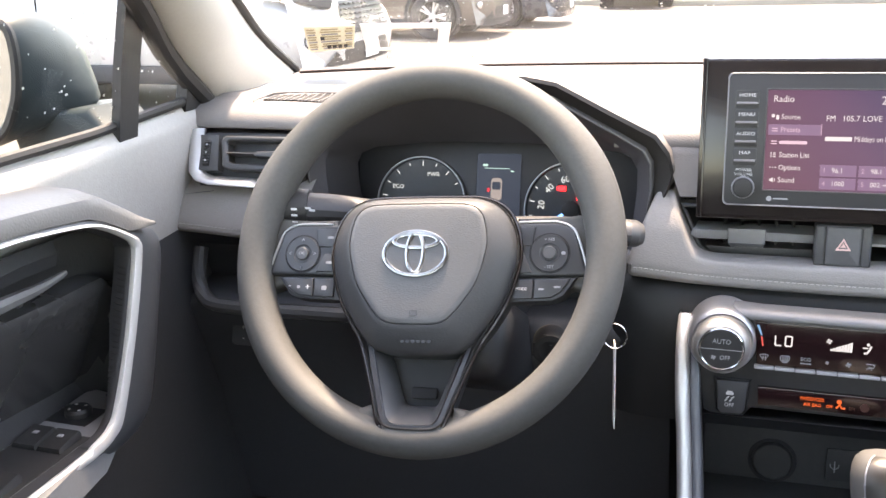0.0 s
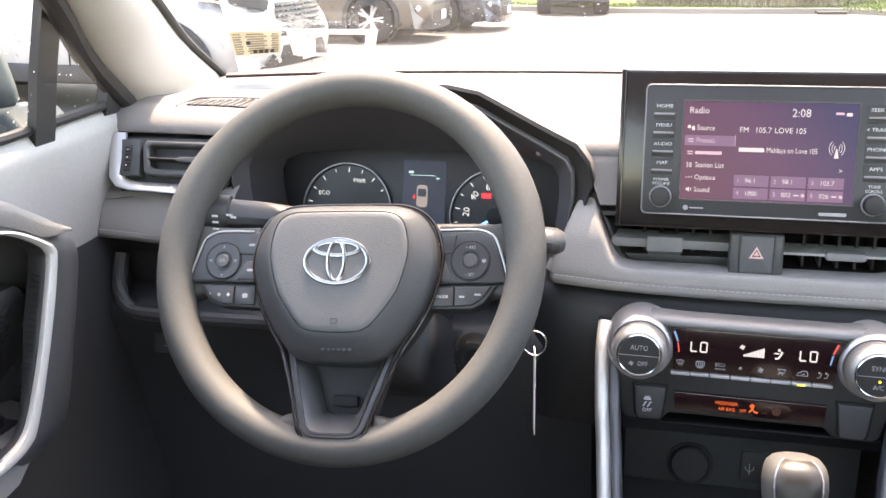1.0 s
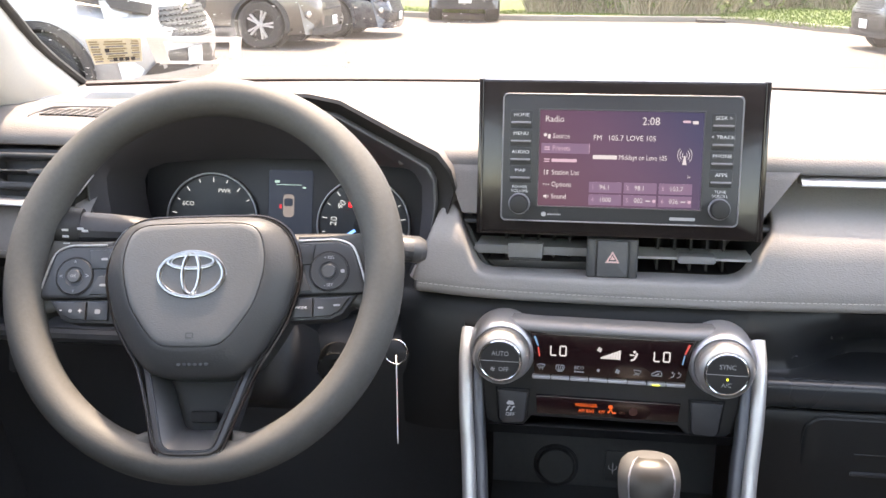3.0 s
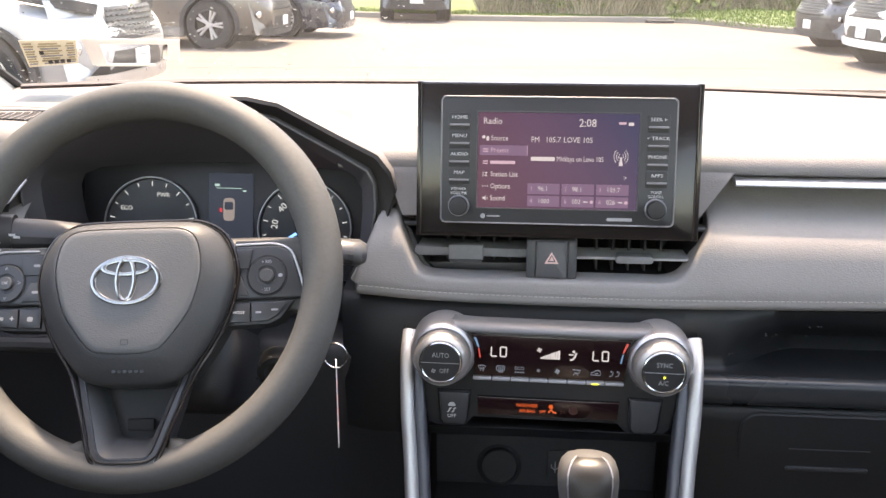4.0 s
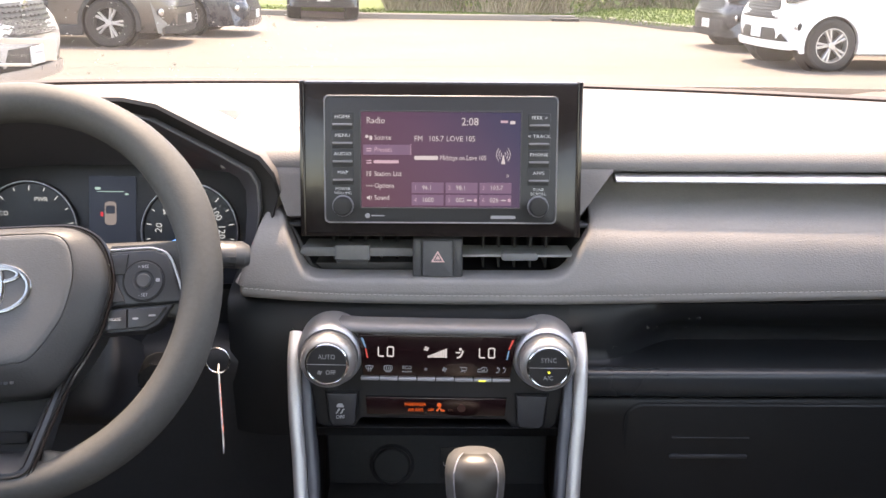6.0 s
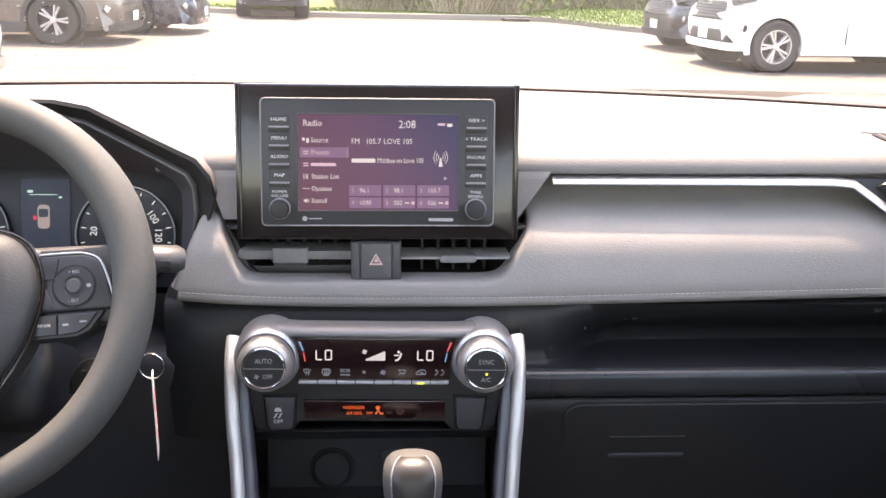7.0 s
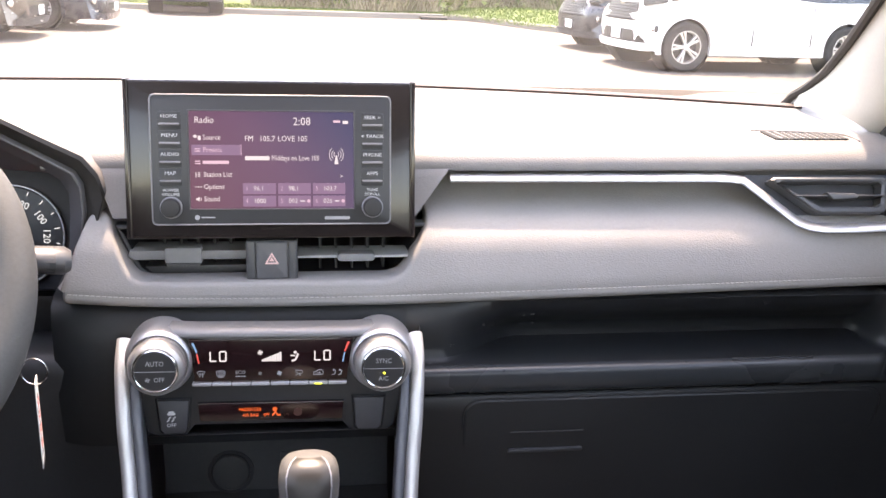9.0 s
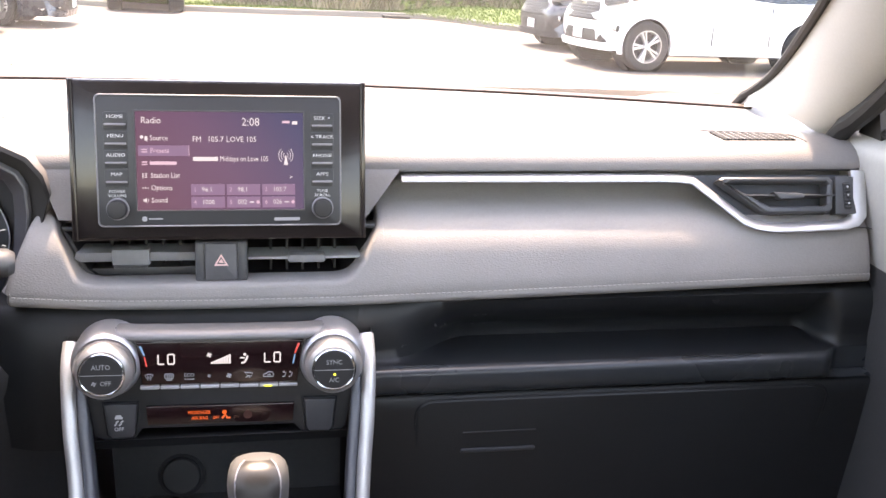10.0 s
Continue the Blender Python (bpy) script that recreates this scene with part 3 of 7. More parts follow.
HOODMAT = surface("hood_dark_brown_black", (0.022, 0.020, 0.019), 0.6, grain=700, bump=0.3, dist=0.0004, var=0.12, kind="leather")
HOOD_TOP = [both([(a + 0.020 * (a > 0.05), z - 0.060 * (z > 1.1)) for a, z in hood_outer], 1.075), both([(a + 0.010 * (a > 0.05), z - 0.012 * (z > 1.1)) for a, z in hood_outer], 1.045), both([(a + 0.004 * (a > 0.05), z - 0.003) for a, z in hood_outer], 1.00), both(hood_outer, 0.940)]
dpart("cluster_hood", loft(HOOD_TOP + [both([(a * 0.995, z - 0.0015) for a, z in hood_outer], 0.936)], closed=False), PADTOP, "grainy grey hood over the gauges", 40)
dpart("hood_face", loft([both([(a * 0.995, z - 0.0015) for a, z in hood_outer], 0.936), both([(a * 0.985, z - 0.005) for a, z in hood_outer], 0.934), both([(a * 1.02, z + 0.003) for a, z in hood_lip], 0.944)], closed=False), HOODMAT, "dark front face of the gauge hood", 40)
dpart("hood_lip", loft([both([(a * 1.02, z + 0.003) for a, z in hood_lip], 0.944), both([(a * 1.012, z + 0.0018) for a, z in hood_lip], 0.938), both([(a * 1.004, z + 0.0006) for a, z in hood_lip], 0.9375), both(hood_lip, 0.939)], closed=False), surface("hood_lip_grey", (0.105, 0.104, 0.104), 0.42, grain=700, bump=0.1, var=0.08), "lighter lip round the gauge opening", 40)
dpart("gauge_shroud", loft([both(hood_lip, 0.939), both(hood_in, 0.952), both(hood_back, 1.035)], closed=False), surface("shroud_plastic", (0.060, 0.056, 0.062), 0.6, grain=700, bump=0.15, var=0.08), "dark inner walls of the gauge opening", 40)

cluster = thing("instrument_cluster", pose(WX, 1.045, 1.035, 75), "lit instrument cluster with two round gauges and a small centre screen", "instrument cluster")
part("panel", prism(rrect(0.345, 0.140, 0.01), -0.008, 0.0, 0.002), surface("cluster_panel", (0.045, 0.045, 0.050), 0.4, grain=800, bump=0.05, var=0.08), cluster)
GAUGEFACE = surface("gauge_face", (0.034, 0.036, 0.040), 0.35, grain=900, bump=0.05, var=0.1)
NEEDLE, REDLAMP = glow("needle_blue", (0.10, 0.35, 1.0), 1.1), glow("warning_red", (1.0, 0.02, 0.03), 1.3)
GAUGEINK = glow("gauge_white", (0.66, 0.82, 1.0), 0.30)
LCD = glow("cluster_screen_blue", (0.030, 0.046, 0.085), 0.30)
LCDTEXT = glow("cluster_screen_teal", (0.25, 0.45, 0.5), 0.5)
for k, gx, gy, gr in ((0, -0.0905, -0.0115, 1.04), (1, 0.0880, -0.0120, 1.02)):
    g = part("gauge", lathe([(0.0535, 0.0), (0.0535, 0.004), (0.0525, 0.0055), (0.0515, 0.004), (0.050, 0.001), (0.001, 0.001)], 48, caps=False), GAUGEFACE, cluster, "round gauge with a white rim and ticks")
    g.location, g.scale = (gx, gy, 0), (gr, gr, 1)
    part("gauge_ring", lathe([(0.0532, 0.004), (0.0528, 0.0062), (0.0518, 0.0062), (0.0512, 0.004)], 56, caps=False), SILVER, g, "thin bright ring")
    for i in range(-6, 7):
        a = radians(90 - i * 20)
        c, s = math.cos(a), math.sin(a)
        L = 0.0055 if i % 2 == 0 else 0.0035
        t = prism([(0.048, -0.0005), (0.048, 0.0005), (0.048 - L, 0.0005), (0.048 - L, -0.0005)], 0.001, 0.0016, 0)
        part("tick", t, GAUGEINK, g, m=pose(0, 0, 0.0004, 0, 0, math.degrees(a)))
    if k == 0:
        letters("ECO", 0.0068, -0.0285, 0.018, 0.0022, g, GAUGEINK)
        letters("PWR", 0.0068, 0.013, 0.033, 0.0022, g, GAUGEINK)
    else:
        for i, num in enumerate(("0", "20", "40", "60", "80", "100", "120")):
            a = radians(207.6 - i * 34.6)
            letters(num, 0.0105, 0.034 * math.cos(a), 0.034 * math.sin(a), 0.0022, g, GAUGEINK, rot=math.degrees(a) - 90)
        part("needle", prism([(0.006, 0.0016), (0.045, 0.0007), (0.045, -0.0007), (0.006, -0.0016)], 0.0035, 0.005, 0), NEEDLE, g, "blue needle", m=pose(0, 0, 0, 0, 0, 212))
        part("needle_hub", lathe([(0.010, 0.002), (0.010, 0.007), (0.008, 0.008), (0.001, 0.008)], 24), BLACK, g)
        part("warning_lamp", prism(rrect(0.010, 0.0055, 0.001), 0.0015, 0.0026, 0), REDLAMP, g, "red warning light", m=pose(-0.012, 0.023, 0))
        part("warning_lamp", prism(rrect(0.006, 0.0055, 0.001), 0.0015, 0.0026, 0), REDLAMP, g, "red warning light", m=pose(0.008, 0.013, 0))
scr = part("centre_screen", prism(rrect(0.052, 0.082, 0.003, cx=0.002, cy=0.008), 0.0005, 0.002, 0.0005), LCD, cluster, "small blue-black trip screen")
plate("screen_line", rrect(0.030, 0.0008, 0.0003, 2, 0.0, 0.032), 0.0026, scr, LCDTEXT)
plate("screen_line", rrect(0.006, 0.003, 0.001, 2, -0.014, 0.0355), 0.0026, scr, LCDTEXT)
plate("screen_line", rrect(0.004, 0.002, 0.0008, 2, 0.018, 0.029), 0.0026, scr, LCDTEXT)
CARICON = glow("screen_icon_grey", (0.30, 0.30, 0.34), 0.32)
plate("car_icon", rrect(0.013, 0.026, 0.004, 3, 0.0, 0.008), 0.0026, scr, CARICON)
plate("car_icon", rrect(0.010, 0.009, 0.002, 3, 0.0, 0.012), 0.0031, scr, LCD)
plate("door_icon", rrect(0.003, 0.005, 0.001, 2, -0.0095, 0.007), 0.0026, scr, glow("screen_icon_red", (0.5, 0.03, 0.05), 0.5))

# ---- centre air vents with hazard switch ----
VENTSLAT = surface("vent_slat_grey", (0.23, 0.23, 0.235), 0.42, grain=600, bump=0.08, var=0.08)
cv = thing("centre_air_vent", pose(CX + 0.002, 0.930, 1.040, 90), "wide dark centre air vent with grey slats and sliders", "air vent")


def opening(k, top=0.024):
    """The vent's slanted outline, drawn in by k."""
    return [(-0.1505 + k, top - k), (-0.1475 + k, 0.016), (-0.1330 + k, -0.0200 + 0.5 * k), (-0.1200 + 0.6 * k, -0.0320 + k), (0.1180 - 0.6 * k, -0.0320 + k), (0.1310 - k, -0.0200 + 0.5 * k), (0.1475 - k, 0.016), (0.1505 - k, top - k)]


part("surround", frame_ring(opening(0.0), opening(0.0040), -0.02, -0.004, 0.001), SATIN, cv, "thin grey vent edge")
# tunnel and duct are coloured near-black in place of deep shade
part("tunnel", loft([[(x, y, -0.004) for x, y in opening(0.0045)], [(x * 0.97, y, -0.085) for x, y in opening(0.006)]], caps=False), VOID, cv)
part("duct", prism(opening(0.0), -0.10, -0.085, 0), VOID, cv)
for xx in (-0.108, -0.092, -0.076, -0.060, -0.044, 0.044, 0.060, 0.076, 0.092, 0.108):
    part("vane", prism([(xx - 0.0012, -0.029), (xx + 0.0012, -0.029), (xx + 0.0012, 0.023), (xx - 0.0012, 0.023)], -0.055, -0.022, 0), BLACK, cv)
part("slat", prism([(-0.1400, -0.0058), (-0.1375, 0.0002), (-0.026, -0.0003), (-0.026, -0.0093), (-0.1350, -0.0093)], -0.030, 0.0015, 0.0015), VENTSLAT, cv, "wide grey slat, tilted")
# paler copy of the slat grey, painting the bright line along this slat
part("slat", prism([(0.022, -0.0060), (0.139, -0.0060), (0.137, -0.0088), (0.022, -0.0088)], -0.030, 0.003, 0.0010), surface("vent_slat_lit", (0.42, 0.42, 0.42), 0.4, bump=0.02), cv, "thin slat, its bright glint put into a paler grey")
part("slider", prism([(-0.1045, 0.0038), (-0.0700, 0.0038), (-0.0700, -0.0115), (-0.0730, -0.0135), (-0.1015, -0.0135), (-0.1045, -0.0115)], -0.005, 0.006, 0.002), VENTSLAT, cv, "grey slider on the slat")
part("slider_lip", prism([(-0.1040, -0.0110), (-0.0705, -0.0110), (-0.0725, -0.0140), (-0.1020, -0.0140)], 0.003, 0.0078, 0.001), MIDDARK, cv)
part("slider", prism(rrect(0.0370, 0.0085, 0.0036, cx=0.0790, cy=-0.0075), -0.006, 0.007, 0.0025), VENTSLAT, cv, "grey slider on the slat")
part("lower_slat", prism([(-0.124, -0.0270), (-0.026, -0.0270), (-0.026, -0.0185), (-0.1290, -0.0195)], -0.03, -0.010, 0.001), SATIN, cv, "second slat below")
hz = thing("hazard_switch", pose(CX - 0.0005, 0.912, 1.036, 86), "square grey hazard-light switch with a pink triangle", "switch")
part("side_block", prism(rrect(0.0490, 0.0385, 0.002, cy=-0.0012), -0.02, 0.0, 0.001), SATIN, hz)
part("button", prism(rrect(0.0295, 0.0360, 0.0015, cy=-0.0010), -0.001, 0.0030, 0.0012), surface("switch_grey", (0.088, 0.088, 0.092), 0.45, grain=700, bump=0.1), hz)
for s in (-1, 1):
    part("side_cheek", prism(rrect(0.0075, 0.0365, 0.001, cx=s * 0.0197, cy=-0.0012), -0.001, 0.0014, 0.0008), SATIN, hz)
PINK = surface("hazard_pink", (0.72, 0.46, 0.43), 0.5, bump=0.0)
tri_o, tri_i = [(-0.0068, -0.0052), (0.0068, -0.0052), (0.0, 0.0064)], [(-0.0042, -0.0037), (0.0042, -0.0037), (0.0, 0.0036)]
part("triangle", frame_ring(tri_o, tri_i, 0.0028, 0.0036, 0.0001), PINK, hz, "pink warning triangle", m=pose(0, 0.0005, 0))
part("triangle", prism([(a * 0.36, b * 0.36) for a, b in tri_o], 0.0028, 0.0036, 0), PINK, hz, m=pose(0, 0, 0))

# ---- touch screen unit ----
radio = thing("touch_screen_radio", pose(0.402, 0.920, 1.131, 81), "touch-screen car radio in a glossy black housing, showing a radio page", "car radio")
part("housing", merge(prism(rrect(0.268, 0.148, 0.006), -0.045, 0.004, 0.003), box(0, -0.068, -0.02, 0.26, 0.012, 0.045, 0.003)), PIANO, radio, "glossy black housing")
part("edge_strip", prism([(-0.1345, 0.074), (-0.1295, 0.0745), (-0.1290, -0.074), (-0.1345, -0.0735)], -0.03, 0.0062, 0.002), PIANO, radio)
part("edge_strip", prism([(0.1345, 0.074), (0.1295, 0.0745), (0.1290, -0.074), (0.1345, -0.0735)], -0.03, 0.0062, 0.002), PIANO, radio)
BADGE = surface("badge_chrome", (0.38, 0.38, 0.38), 0.22, metal=1.0, grain=300, bump=0.02, var=0.05)
SHINE = surface("pale_bezel_edge", (0.24, 0.235, 0.25), 0.35, metal=0.3, bump=0.0)
part("bezel_edge", frame_ring(rrect(0.2225, 0.1215, 0.005), rrect(0.2200, 0.1190, 0.004), 0.003, 0.0068, 0.0004), SHINE, radio, "thin pale bezel line")
face = part("face_plate", prism(rrect(0.220, 0.119, 0.004), 0.002, 0.006, 0.0005), FACE, radio, "matt grey face plate")
part("display_edge", frame_ring(rrect(0.1545, 0.0935, 0.001), rrect(0.1515, 0.0905, 0.001), 0.005, 0.0068, 0.0003), MIDDARK, radio)


def screen_mat():
    m, nt, p = node_mat("radio_screen")
    n, l = nt.nodes, nt.links
    co, sep, mx, mix = n.new("ShaderNodeTexCoord"), n.new("ShaderNodeSeparateXYZ"), n.new("ShaderNodeMapRange"), n.new("ShaderNodeValToRGB")
    l.new(co.outputs["Object"], sep.inputs[0])
    add = n.new("ShaderNodeMath")
    add.operation = "MULTIPLY_ADD"
    l.new(sep.outputs["Y"], add.inputs[0])
    add.inputs[1].default_value = 0.7
    l.new(sep.outputs["X"], add.inputs[2])
    mx.inputs["From Min"].default_value, mx.inputs["From Max"].default_value = -0.09, 0.09
    l.new(add.outputs[0], mx.inputs["Value"]), l.new(mx.outputs[0], mix.inputs[0])
    e = mix.color_ramp.elements
    e[0].color, e[1].color = (0.078, 0.030, 0.068, 1), (0.026, 0.027, 0.092, 1)
    mid = mix.color_ramp.elements.new(0.5)
    mid.color = (0.070, 0.034, 0.092, 1)
    l.new(mix.outputs[0], p.inputs["Emission Color"])
    p.inputs["Base Color"].default_value = (0.010, 0.009, 0.011, 1)
    p.inputs["Specular IOR Level"].default_value = 0.2
    p.inputs["Roughness"].default_value = 0.28
    p.inputs["Emission Strength"].default_value = 0.46 * LIT
    return m


display = part("display", prism(rrect(0.1515, 0.0905, 0.001), 0.004, 0.0061, 0), screen_mat(), radio, "lit purple and blue radio page")
UI, UIDIM, UIBOX = glow("screen_text", (0.47, 0.50, 0.62), 0.43), glow("screen_text_dim", (0.24, 0.19, 0.28), 0.8), glow("screen_box", (0.095, 0.060, 0.135), 0.60)
ZT = 0.0064


def ui(text, x, y, size, mat_=None, align="LEFT", sx=0.92):
    letters(text, size, x, y, ZT, display, mat_ or UI, align, 0.0001, 0, sx, "screen_text")


ui("Radio", -0.071, 0.0370, 0.0085)
ui("2:08", 0.0275, 0.0360, 0.0105, align="CENTER")
for i, (tx, m_) in enumerate((("Source", UI), ("Presets", UIDIM), (None, UIDIM), ("Station List", UI), ("Options", UI), ("Sound", UI))):
    yy = 0.0210 - 0.01145 * i
    if tx:
        ui(tx, -0.0635, yy, 0.0068, m_, sx=0.85)
    else:
        plate("screen_bar", rrect(0.024, 0.003, 0.0008, 2, -0.052, yy), ZT, display, UIDIM)
    if i == 0:
        plate("screen_icon", rrect(0.0026, 0.0042, 0.0006, 1, -0.0666, yy - 0.0004), ZT, display, m_), plate("screen_icon", rrect(0.0030, 0.0030, 0.0008, 1, -0.0704, yy + 0.0010), ZT, display, m_)
    elif i == 4:
        for k in range(3):
            plate("screen_icon", rrect(0.0012, 0.0012, 0.0004, 1, -0.0706 + 0.0023 * k, yy), ZT, display, m_)
    elif i == 5:
        plate("screen_icon", [(-0.0706, yy - 0.0010), (-0.0692, yy - 0.0010), (-0.0676, yy - 0.0024), (-0.0676, yy + 0.0024), (-0.0692, yy + 0.0010), (-0.0706, yy + 0.0010)], ZT, display, m_), plate("screen_icon", rrect(0.0006, 0.0030, 0.0002, 1, -0.0662, yy), ZT, display, m_)
    elif i == 3:
        plate("screen_icon", rrect(0.0007, 0.0050, 0.0002, 1, -0.0704, yy), ZT, display, m_)
        for k in range(3):
            plate("screen_icon", rrect(0.0024, 0.0008, 0.0002, 1, -0.0676, yy + 0.0016 - 0.0016 * k), ZT, display, m_)
    else:
        for k in range(2):
            plate("screen_icon", rrect(0.0050, 0.0011, 0.0002, 1, -0.0685, yy + 0.0010 - 0.0022 * k), ZT, display, m_)
plate("screen_tab", rrect(0.045, 0.0095, 0.0005, 1, -0.0515, 0.0095), 0.00625, display, UIBOX)
plate("screen_line", rrect(0.0005, 0.0105, 0.0002, 1, -0.0287, 0.0097), ZT, display, UIDIM)
ui("FM", -0.0255, 0.0200, 0.0072), ui("105.7", -0.0120, 0.0200, 0.0072), ui("LOVE 105", 0.0050, 0.0200, 0.0072)
plate("screen_bar", rrect(0.0225, 0.0038, 0.0005, 1, -0.0140, 0.0020), ZT, display, UI)
ui("Middays on Love 105", -0.0010, 0.0020, 0.0068, sx=0.76)
for i, tx in enumerate(("96.1", "98.1", "103.7", "1000", "002", "026")):
    c, r = i % 3, i // 3
    x0, y0 = -0.0255 + 0.0325 * c, -0.0265 - 0.0118 * r
    plate("screen_tab", rrect(0.0305, 0.0102, 0.0004, 1, x0 + 0.013, y0), 0.00625, display, UIBOX)
    ui(str(i + 1), x0, y0, 0.0058, UIDIM), ui(tx, x0 + 0.0075, y0, 0.0062)
    if tx in ("002", "026"):
        plate("screen_icon", rrect(0.0045, 0.0012, 0.0004, 1, x0 + 0.0205, y0), ZT, display, UI)
        plate("screen_icon", rrect(0.003, 0.003, 0.0008, 1, x0 + 0.0262, y0), ZT, display, UIDIM)
ui(">", 0.0625, -0.0150, 0.006)
for k in (1, 2, 3):
    for s in (-1, 1):
        arc = [(0.0595 + s * (0.0022 * k) * math.cos(radians(a)), 0.0055 + 0.0026 * k * math.sin(radians(a)), ZT) for a in range(-50, 51, 20)]
        part("signal_icon", tube(arc, 0.0003, 5, up=(0, 0, 1)), UI, display)
part("signal_icon", prism([(0.0575, -0.0035), (0.0615, -0.0035), (0.0600, 0.005), (0.0590, 0.005)], 0.006, ZT, 0), UI, display)
plate("status_icon", rrect(0.007, 0.0022, 0.0004, 1, 0.060, 0.0365), ZT, display, UIDIM), plate("status_icon", rrect(0.005, 0.003, 0.0004, 1, 0.068, 0.0358), ZT, display, UI)
# keys either side: name over a thin raised bar
SIDE_KEYS = {-1: ("HOME", "MENU", "AUDIO", "MAP"), 1: ("SEEK >", "< TRACK", "PHONE", "APPS")}
for s, names in SIDE_KEYS.items():
    for i, nm in enumerate(names):
        y = 0.0367 - 0.0175 * i
        k = part("key", prism(rrect(0.021, 0.0160, 0.002, cx=s * 0.0935, cy=y), 0.005, 0.0066, 0.0005), FACE, radio, "soft-lit function key")
        part("key_bar", prism(rrect(0.0190, 0.0020, 0.0008, 2, s * 0.0935, y - 0.0034), 0.0060, 0.0082, 0.0006), SHINE, k)
        letters(nm, 0.0046, s * 0.0935, y + 0.0036, 0.0067, k, WHITEINK, sx=1.15)
    y = -0.0441
    for j, nm in enumerate(("POWER", "VOLUME") if s < 0 else ("TUNE", "SCROLL")):
        letters(nm, 0.0038, s * 0.0935, -0.0280 - 0.0040 * j, 0.0064, face, WHITEINK, sx=1.1)
    kb = part("knob", lathe([(0.0090, 0.004), (0.0087, 0.012), (0.0081, 0.0134), (0.0070, 0.0138), (0.001, 0.0135)], 36), BLACK, radio, "black ribbed knob", m=pose(s * 0.0935, y, 0.003))
    part("knob_ring", lathe([(0.0104, 0.002), (0.0102, 0.0048), (0.0094, 0.0052), (0.0089, 0.0048)], 36, caps=False), SHINE, kb, "thin pale knob ring")
# maker's marks as plain shapes
plate("mark", circle(0.0024, 14), 0.0, radio, GREYINK).location = (-0.0700, -0.0535, 0.0064)
plate("mark", rrect(0.013, 0.0012, 0.0005, 1, -0.060, -0.0535), 0.0064, radio, GREYINK)
plate("mark", rrect(0.024, 0.0030, 0.0012, 2, 0.0600, -0.0545), 0.0064, radio, GREYINK)
# shelf and dark gap under the housing
sh = thing("radio_bracket", pose(0.402, 0.955, 1.062, 90), "dark plastic bracket behind the radio", "bracket")
part("bracket_body", prism([(-0.138, 0.000), (-0.132, 0.016), (0.132, 0.016), (0.138, 0.000), (0.134, -0.006), (-0.134, -0.006)], -0.05, -0.004, 0.003), MIDDARK, sh)

# ---- steering wheel ----
wheel = thing("steering_wheel", pose(WX, 0.777, 1.049, 61) @ pose(0, 0, 0, 0, 0, 3.4), "grey three-spoke steering wheel with worn rim and control buttons", "steering wheel")
R, r = 0.1645, 0.0180
rings = []
for i in range(96):
    a = 2 * math.pi * i / 96
    c, s = math.cos(a), math.sin(a)
    thick = 1.0 + 0.10 * math.exp(-((math.degrees(a) - 25 + 180) % 360 - 180) ** 2 / 300) + 0.10 * math.exp(-((math.degrees(a) - 155 + 180) % 360 - 180) ** 2 / 300)
    ring = []
    for k in range(16):
        b = 2 * math.pi * k / 16
        q = R + r * 0.95 * thick * math.cos(b)
        ring.append((q * c, q * s, r * 1.08 * math.sin(b)))
    rings.append(ring)
bm = loft(rings + [rings[0]], caps=False)
bmesh.ops.remove_doubles(bm, verts=bm.verts, dist=1e-6)
part("rim", bm, RIM, wheel, "worn grey rim, shiny in patches")
